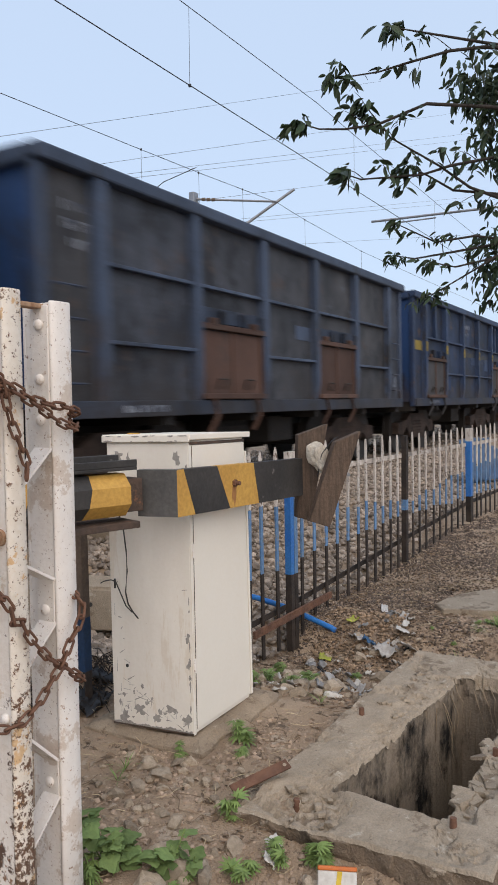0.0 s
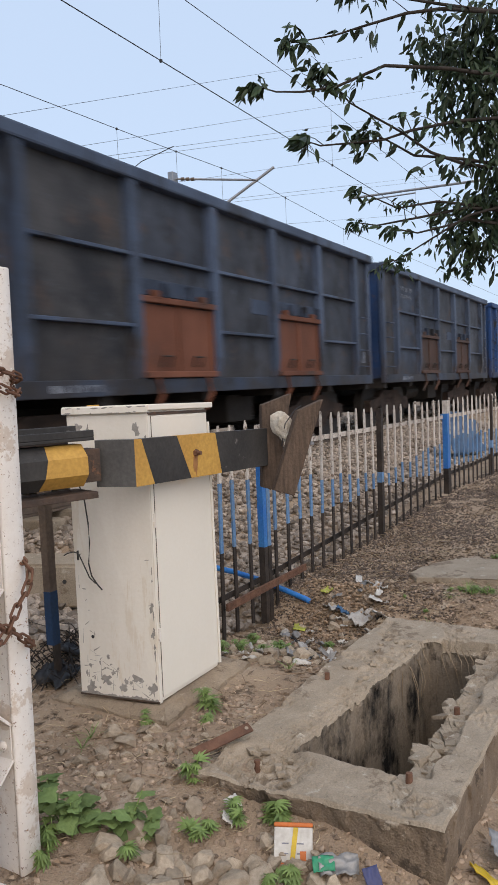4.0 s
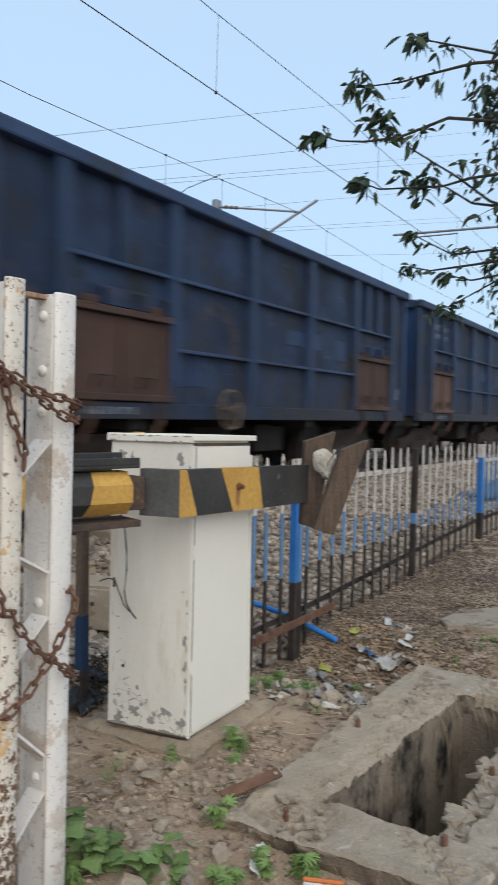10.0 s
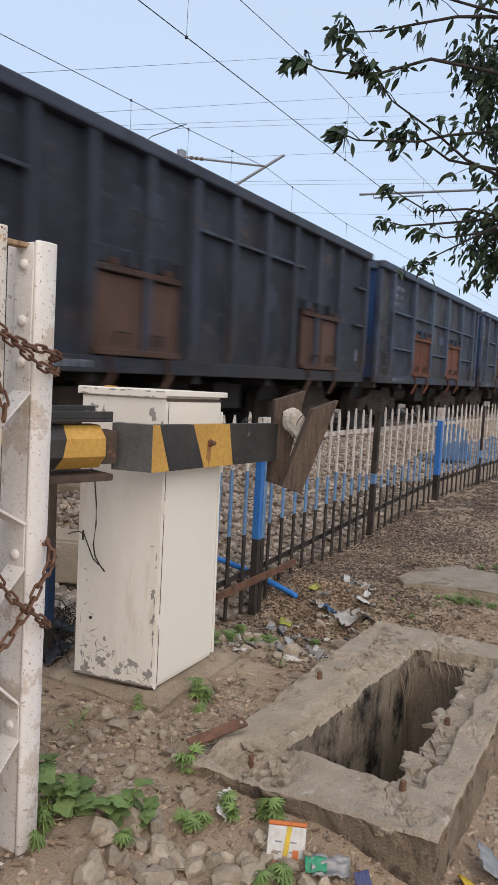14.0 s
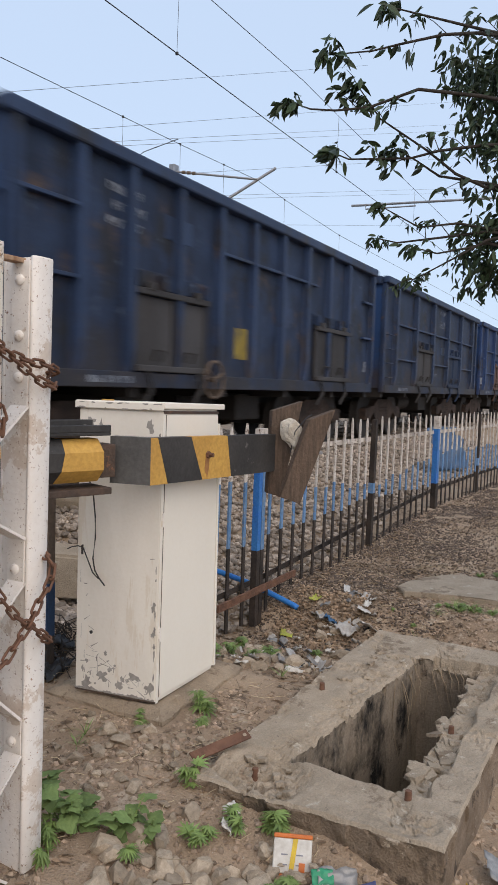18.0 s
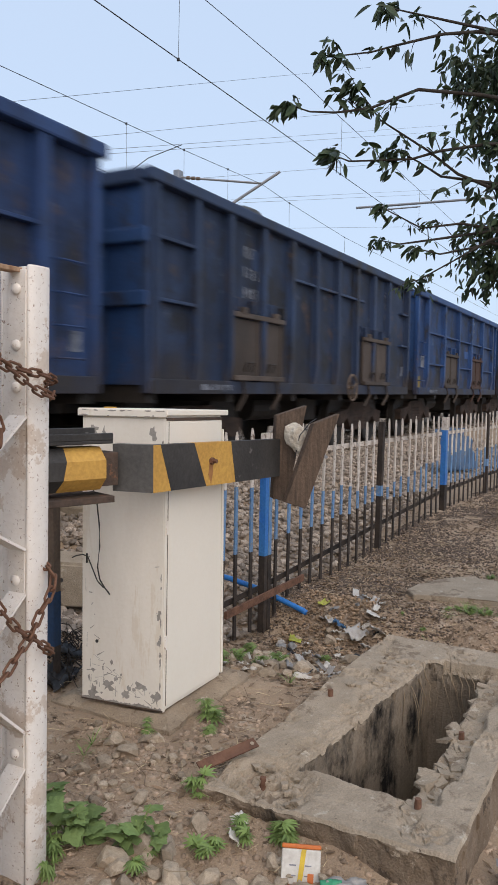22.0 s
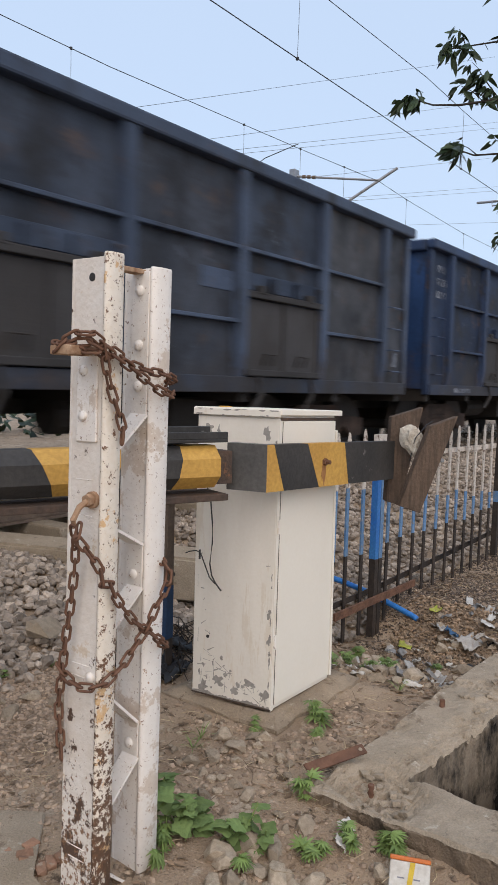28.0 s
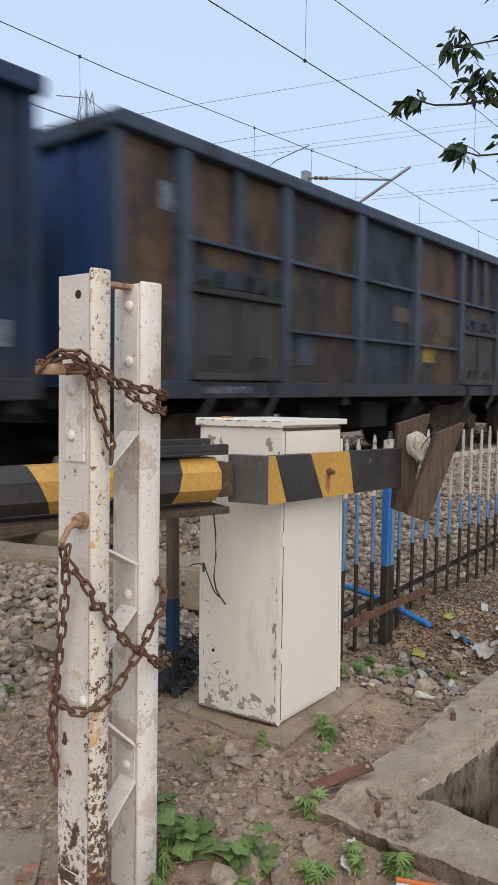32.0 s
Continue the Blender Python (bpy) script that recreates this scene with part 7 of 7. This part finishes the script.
# ---- overhanging tree ----
tree = thing("tree", pose(5.75, 0.0, ground_z(5.75, 0.0)), "leafy tree with thin branches hanging over the fence", "tree")
wpart("trunk", tube(B(), [(5.75, 0.0, -0.3), (5.72, 0.03, 1.0), (5.66, 0.05, 2.2), (5.6, 0.1, 3.2), (5.55, 0.15, 4.6)], 0.13, 12, 0.07), BARK, tree, smooth=True)
TREE_LIMBS = [
    [(5.6, 0.1, 3.6), (4.724, 0.763, 3.492), (4.472, 0.964, 3.482), (4.273, 1.239, 3.525), (4.113, 1.383, 3.528)],
    [(5.6, 0.1, 3.4), (4.844, 0.654, 3.502), (4.481, 0.964, 3.461), (4.348, 1.124, 3.428), (4.21, 1.332, 3.358), (4.087, 1.448, 3.294), (3.918, 1.655, 3.241)],
    [(5.6, 0.1, 3.1), (4.975, 0.632, 3.165), (4.6, 0.962, 3.171), (4.319, 1.248, 3.157), (4.176, 1.485, 3.047), (4.028, 1.627, 3.004), (3.929, 1.735, 2.996), (3.831, 1.811, 3.013)],
    [(5.6, 0.1, 2.5), (5.128, 0.594, 2.639), (4.756, 0.941, 2.684), (4.608, 1.081, 2.735), (4.484, 1.228, 2.854), (4.266, 1.443, 2.991), (4.118, 1.54, 3.146)],
    [(5.6, 0.1, 2.9), (5.039, 0.619, 2.97), (4.691, 0.946, 2.909), (4.548, 1.178, 2.862), (4.425, 1.307, 2.801), (4.225, 1.61, 2.775), (4.132, 1.687, 2.8)],
    [(5.6, 0.1, 2.6), (5.12, 0.596, 2.672), (4.751, 0.936, 2.705), (4.588, 1.175, 2.729), (4.483, 1.289, 2.804), (4.382, 1.392, 2.858)],
    [(5.6, 0.1, 2.4), (5.171, 0.578, 2.442), (4.813, 0.922, 2.449), (4.676, 1.07, 2.465), (4.532, 1.267, 2.428), (4.351, 1.444, 2.524)],
    [(5.6, 0.1, 2.3), (5.08, 0.566, 2.391), (4.817, 0.921, 2.433), (4.672, 1.162, 2.387), (4.514, 1.39, 2.342), (4.425, 1.496, 2.36)],
    [(5.6, 0.1, 2.2), (5.097, 0.557, 2.292), (4.829, 0.924, 2.368), (4.718, 1.0, 2.326), (4.586, 1.166, 2.279), (4.491, 1.307, 2.313)],
    [(5.65, 0.05, 2.2), (5.06, 0.574, 2.489), (4.777, 0.916, 2.375), (4.665, 1.05, 2.275), (4.526, 1.298, 2.115)]]
BRANCHES = [wpart("branch", tube(B(), pts, 0.014, 7, 0.003), BARK, tree, smooth=True) for pts in TREE_LIMBS]
rt = random.Random(17)
vs, fs = [], []


def leaf_at(p, d, ln):
    """A long drooping leaf, folded along its midrib, on a short stalk."""
    d = d.normalized()
    side = d.cross(Vector((rt.uniform(-1, 1), rt.uniform(-1, 1), rt.uniform(-0.2, 1)))).normalized()
    up = side.cross(d)
    b0 = len(vs)
    prof = [(0.10, 0.03), (0.28, 0.30), (0.5, 0.40), (0.75, 0.28), (1, 0)]
    w_ = ln * 0.44
    for f, h_ in prof:
        c = p + d * ln * f - Vector((0, 0, 1)) * ln * 0.22 * f * f
        vs.append(tuple(c - side * w_ * h_ + up * w_ * h_ * 0.3))
        vs.append(tuple(c))
        vs.append(tuple(c + side * w_ * h_ + up * w_ * h_ * 0.3))
    for r in range(4):
        for s in (0, 1):
            a = b0 + r * 3 + s
            fs.append((a, a + 3, a + 4, a + 1))


def cluster(p, n, spread=0.02, ln=0.105, out=Vector((-0.3, 0.3, -0.5))):
    for _ in range(n):
        d = out + Vector((rt.gauss(0, 0.6), rt.gauss(0, 0.6), rt.gauss(0, 0.38)))
        leaf_at(p + Vector((rt.gauss(0, spread), rt.gauss(0, spread), rt.gauss(0, spread * 0.7))), d, ln * rt.uniform(0.5, 1.15))


for i, (pts, branch) in enumerate(zip(TREE_LIMBS, BRANCHES)):
    vs, fs = [], []
    ls = 1.0 if i < 6 else 0.68
    twig = B()
    P = [Vector(p) for p in pts[1:]]
    cluster(P[-1], 22, 0.022, 0.105 * ls)
    cluster(P[-1].lerp(P[-2], 0.35), 8, 0.02, 0.095 * ls)
    for a, b in zip(P, P[1:]):
        steps = max(2, int((b - a).length / 0.055))
        for q in range(steps):
            c = a.lerp(b, (q + rt.random()) / steps)
            if rt.random() < 0.5:
                cluster(c, rt.choice([1, 2, 2, 3]), 0.014, 0.085 * ls)
            if rt.random() < 0.26:
                e = c + Vector((rt.uniform(-0.12, 0.02), rt.uniform(-0.02, 0.14), rt.uniform(-0.12, 0.12)))
                tube(twig, [c, (c + e) / 2 + Vector((0, 0, 0.012)), e], 0.0032, 4, 0.0015)
                cluster(e, 7, 0.02, 0.08 * ls)
    wpart("leaves", (vs, fs), LEAF, branch, "dark green drooping pointed leaves")["kind"] = "stuff"
    wpart("twig", twig, BARK, branch)["kind"] = "stuff"
vs, fs = [], []
# the dense crown nearer the trunk, with an uneven edge and gaps
for _ in range(1150):
    z = rt.uniform(2.12, 3.62)
    edge = 0.14 * math.sin(z * 5.1 + 0.6) + 0.09 * math.sin(z * 12.3)
    u = rt.random()
    c = Vector((4.62 + 0.42 * u + 0.12 * (3.6 - z) + rt.uniform(0, 0.35), 1.02 - edge - 0.62 * u, z))
    if noise.noise(c * 2.6) + 0.5 * u > -0.12:
        cluster(c, 6, 0.06, 0.080, Vector((-0.1, 0.1, -0.6)))
crown = wpart("crown", (vs, fs), LEAF, tree, "dark green drooping pointed leaves")
crown["kind"] = "stuff"

# ---- overhead line ----
def wire_thing(name, pts, r, label, group="", material=WIRE):
    o = part(name, tube(B(), pts, r, 5), material)
    return tagged(o, label, "wire", group or "overhead wires")


wire_thing("contact_wire", [(-30, 6.45, 6.33), (6.97, 6.45, 6.33), (16.5, 6.45, 6.33), (60, 6.45, 6.33), (200, 6.45, 6.33)], 0.008, "dark contact wire hung over the near track")
cat_pts = [(-30, 6.45, 7.3), (9.7, 6.45, 7.49), (14.5, 6.45, 7.60), (16.5, 6.45, 7.55), (30, 6.45, 7.4), (60, 6.45, 7.5), (200, 6.45, 7.5)]
wire_thing("catenary_wire", cat_pts, 0.0065, "thin catenary wire above the near track")
for xd in (-2.0, 3.0, 9.84, 16.5, 23.0, 30.0):
    zt = float(np.interp(xd, [p[0] for p in cat_pts], [p[2] for p in cat_pts]))
    d = thing("dropper", pose(xd, 6.45, 6.33), "thin dropper between catenary and contact wire", "dropper", "droppers of the overhead line")
    wpart("dropper_wire", tube(B(), [(xd, 6.45, 6.33), (xd + 0.03, 6.45, zt)], 0.004, 4), WIRE, d)
    wpart("clamp", box(B(), xd - 0.018, xd + 0.018, 6.43, 6.47, 6.305, 6.35, 0.006), WIRE, d)
far_pts = [(-40, 11.2, 7.4), (10.57, 11.2, 7.5), (17.4, 11.2, 7.73), (21.93, 11.2, 7.93), (24, 11.2, 7.80), (29.3, 11.2, 7.6), (60, 11.2, 7.6), (200, 11.2, 7.6)]
wire_thing("far_catenary_wire", far_pts, 0.008, "thin catenary wire above the far track")
wire_thing("far_contact_wire", [(-40, 11.2, 6.35), (60, 11.2, 6.35), (200, 11.2, 6.35)], 0.010, "contact wire above the far track")
for xd in (9.62, 14.9, 17.4, 19.75, 24.0, 29.3):
    zt = float(np.interp(xd, [p[0] for p in far_pts], [p[2] for p in far_pts]))
    d = thing("dropper", pose(xd, 11.2, 6.35), "thin dropper between catenary and contact wire", "dropper", "droppers of the overhead line")
    wpart("dropper_wire", tube(B(), [(xd, 11.2, 6.35), (xd, 11.2, zt)], 0.005, 4), WIRE, d)
    wpart("clamp", box(B(), xd - 0.02, xd + 0.02, 11.18, 11.22, zt - 0.025, zt + 0.025, 0.006), WIRE, d)
mast = thing("line_mast", pose(20.8, 13.6, 0), "grey steel mast with bracket arm for the overhead line", "mast")
bm = B()
box(bm, 20.66, 20.94, 13.50, 13.70, -0.2, 8.35, 0.02)
wpart("mast_column", bm, GALV, mast)
wpart("top_arm", tube(B(), [(20.8, 13.6, 8.15), (21.9, 11.2, 7.95)], 0.035, 8), GALV, mast)
wpart("strut", tube(B(), [(20.8, 13.6, 6.2), (22.6, 10.9, 8.45)], 0.045, 8), GALV, mast)
for f in (0.12, 0.18, 0.24):
    p = Vector((20.8, 13.6, 8.15)).lerp(Vector((21.9, 11.2, 7.95)), f)
    wpart("insulator", cyl(B(), p - Vector((0.02, -0.05, 0)), p + Vector((0.02, -0.05, 0)), 0.055, n=10), BROWNSTEEL, mast)
wpart("loop_cable", tube(B(), [(17.0, 11.2, 7.70), (17.6, 11.4, 7.95), (17.2, 12.2, 7.6), (16.9, 13.0, 7.0)], 0.012, 5), WIRE, mast)
mast2 = thing("line_mast", pose(20.5, 2.8, 0), "grey steel mast with bracket arm for the overhead line", "mast")
wpart("mast_column", box(B(), 20.4, 20.6, 2.7, 2.9, -0.2, 8.4, 0.02), GALV, mast2)
wpart("top_arm", tube(B(), [(20.5, 2.9, 6.41), (19.95, 7.32, 6.40)], 0.032, 8), GALV, mast2)
wpart("registration_hook", tube(B(), [(20.1, 5.6, 6.30), (19.9, 6.9, 6.27), (19.9, 6.9, 6.40)], 0.02, 6), GALV, mast2)
# far power lines, strung across beyond the tracks
for i, (a, b) in enumerate((((44.26, 45, 23.15), (72.7, 45, 34.48)), ((54.2, 45, 23.44), (225.9, 45, 83.8)), ((55.8, 45, 22.79), (225.6, 45, 77.3)), ((55.8, 45, 22.4), (225.6, 45, 75.6)),
                            ((72.2, 45, 24.3), (225.3, 45, 68.0)), ((80.6, 45, 23.89), (224.9, 45, 59.3)), ((80.6, 45, 23.5), (224.9, 45, 58.0)), ((96.7, 45, 23.64), (224.5, 45, 48.5)))):
    a, b = Vector(a), Vector(b)
    d = (b - a).normalized()
    span = 40 if i == 0 else 20
    wire_thing("power_line", [a - d * span, a, b, b + d * 60], 0.018, "distant power line crossing the sky", "distant power lines")

# ---- distant lattice tower ----
def lattice(x, y, h, w, label):
    t = thing("lattice_tower", pose(x, y, 0), label, "tower")
    for sx, sy in ((-1, -1), (1, -1), (1, 1), (-1, 1)):
        wpart("tower_leg", tube(B(), [(x + sx * w, y + sy * w, 0), (x + sx * w * 0.15, y + sy * w * 0.15, h)], 0.04, 4), GALV, t)
    bm = B()
    nlev = 12
    for k in range(nlev):
        f0, f1 = k / nlev, (k + 1) / nlev
        w0, w1 = w * (1 - 0.85 * f0), w * (1 - 0.85 * f1)
        for sx, sy, ex, ey in ((-1, -1, 1, -1), (1, -1, 1, 1), (1, 1, -1, 1), (-1, 1, -1, -1)):
            tube(bm, [(x + sx * w0, y + sy * w0, h * f0), (x + ex * w1, y + ey * w1, h * f1)], 0.02, 3)
            tube(bm, [(x + ex * w0, y + ey * w0, h * f0), (x + sx * w1, y + sy * w1, h * f1)], 0.02, 3)
    lat = wpart("tower_lacing", bm, GALV, t)
    lat["kind"] = "stuff"
    for z, l_ in ((h - 1.0, 3.0), (h - 3.5, 4.0)):
        wpart("cross_arm", tube(B(), [(x - l_, y, z - 0.2), (x, y, z + 0.5), (x + l_, y, z - 0.2)], 0.04, 4), GALV, t)
    return t


lattice(42.0, 48.5, 25.0, 2.2, "distant grey lattice power tower")
lattice(48.5, 47.0, 23.8, 2.0, "distant grey lattice power tower")
lattice(62.0, 39.0, 19.0, 0.9, "distant slim lattice mast")

# ---- made-up scrub beyond the far track: a dark backdrop under the train ----
rb = np.random.default_rng(5)
vs2, fs2 = [], []
for i in range(9000):
    x = rb.uniform(-15, 110)
    y = 14.5 + rb.normal(0, 0.8)
    top_ = 1.15 + 0.35 * noise.noise(Vector((x * 0.4, 0, 0))) + 0.2 * noise.noise(Vector((x * 1.7, 3, 0)))
    z = rb.uniform(0.0, 1) ** 0.8 * top_
    s = rb.uniform(0.10, 0.26)
    a, b = rb.uniform(0, 6.28), rb.uniform(-0.9, 0.9)
    d = np.array([math.cos(a) * math.cos(b), math.sin(a) * math.cos(b), math.sin(b)]) * s
    e = np.array([-math.sin(a), math.cos(a), rb.uniform(-0.5, 0.5)]) * s * 0.5
    c = np.array([x, y, z])
    k0 = len(vs2)
    vs2 += [tuple(c - d), tuple(c + e), tuple(c + d), tuple(c - e)]
    fs2.append((k0, k0 + 1, k0 + 2, k0 + 3))
tagged(part("scrub", (vs2, fs2), LEAF), "made-up dark low scrub backing the view under the train", "scrub", kind="stuff")


# ---- what moves ----
def rolled(t):
    i = min(31, int(t))
    return ROLLED[i] + (ROLLED[i + 1] - ROLLED[i]) * (t - i)


def roll_wheels(k, w):
    """The wheels turn as the wagon rolls past; a wheel is half a metre in radius."""
    near = [f for f in range(0, 961, 2) if -9 < k * PITCH - BODY / 2 - rolled(f / 30) < 30]
    if not near:
        return
    for o in w.children_recursive:
        if not o.name.startswith("wheelset"):
            continue
        x, y, z = o.location
        rows = [(f / 30, pose(x, y, z, 0, -math.degrees((rolled(f / 30) - rolled(near[0] / 30)) / 0.5), 0)) for f in near]
        if near[0] > 0:
            rows.insert(0, (0.0, rows[0][1]))
        if near[-1] < 960:
            rows.append((32.0, rows[-1][1]))
        walk(o, rows)


# gusts of the passing train: how far the branch tips rise, in metres, by the second
GUSTS = [(0.0, 0.0), (2.0, -0.015), (2.6, 0.01), (3.0, 0.09), (3.6, 0.03), (6.0, 0.01), (8.0, -0.03), (11.0, -0.03), (12.0, -0.005), (13.0, -0.02), (13.6, 0.04), (14.0, 0.115),
         (14.4, 0.07), (16.5, -0.01), (19.0, -0.04), (21.0, -0.015), (23.0, -0.045), (26.0, 0.012), (29.0, -0.04), (32.0, -0.02)]


def sway(branch, pts, share):
    base = tree.matrix_basis.inverted() @ Vector(pts[0])
    way = Vector(pts[-1]) - Vector(pts[0])
    flat = Vector((way.x, way.y, 0)).normalized()
    axis = flat.cross(Vector((0, 0, 1)))
    walk(branch, [(t, Matrix.Translation(base) @ Matrix.Rotation(share * up / way.length, 4, axis) @ Matrix.Translation(-base)) for t, up in GUSTS])


def motions():
    for i, (branch, pts) in enumerate(zip(BRANCHES, TREE_LIMBS)):
        sway(branch, pts, 1.0 if i == 2 else 0.3)
    for k, w in wagons:
        rows = []
        for t, s in enumerate(ROLLED):
            rows.append((t, pose(k * PITCH - BODY / 2 - s, TRACK_Y, RAIL_Z)))
        walk(w, rows)
        roll_wheels(k, w)


motions()
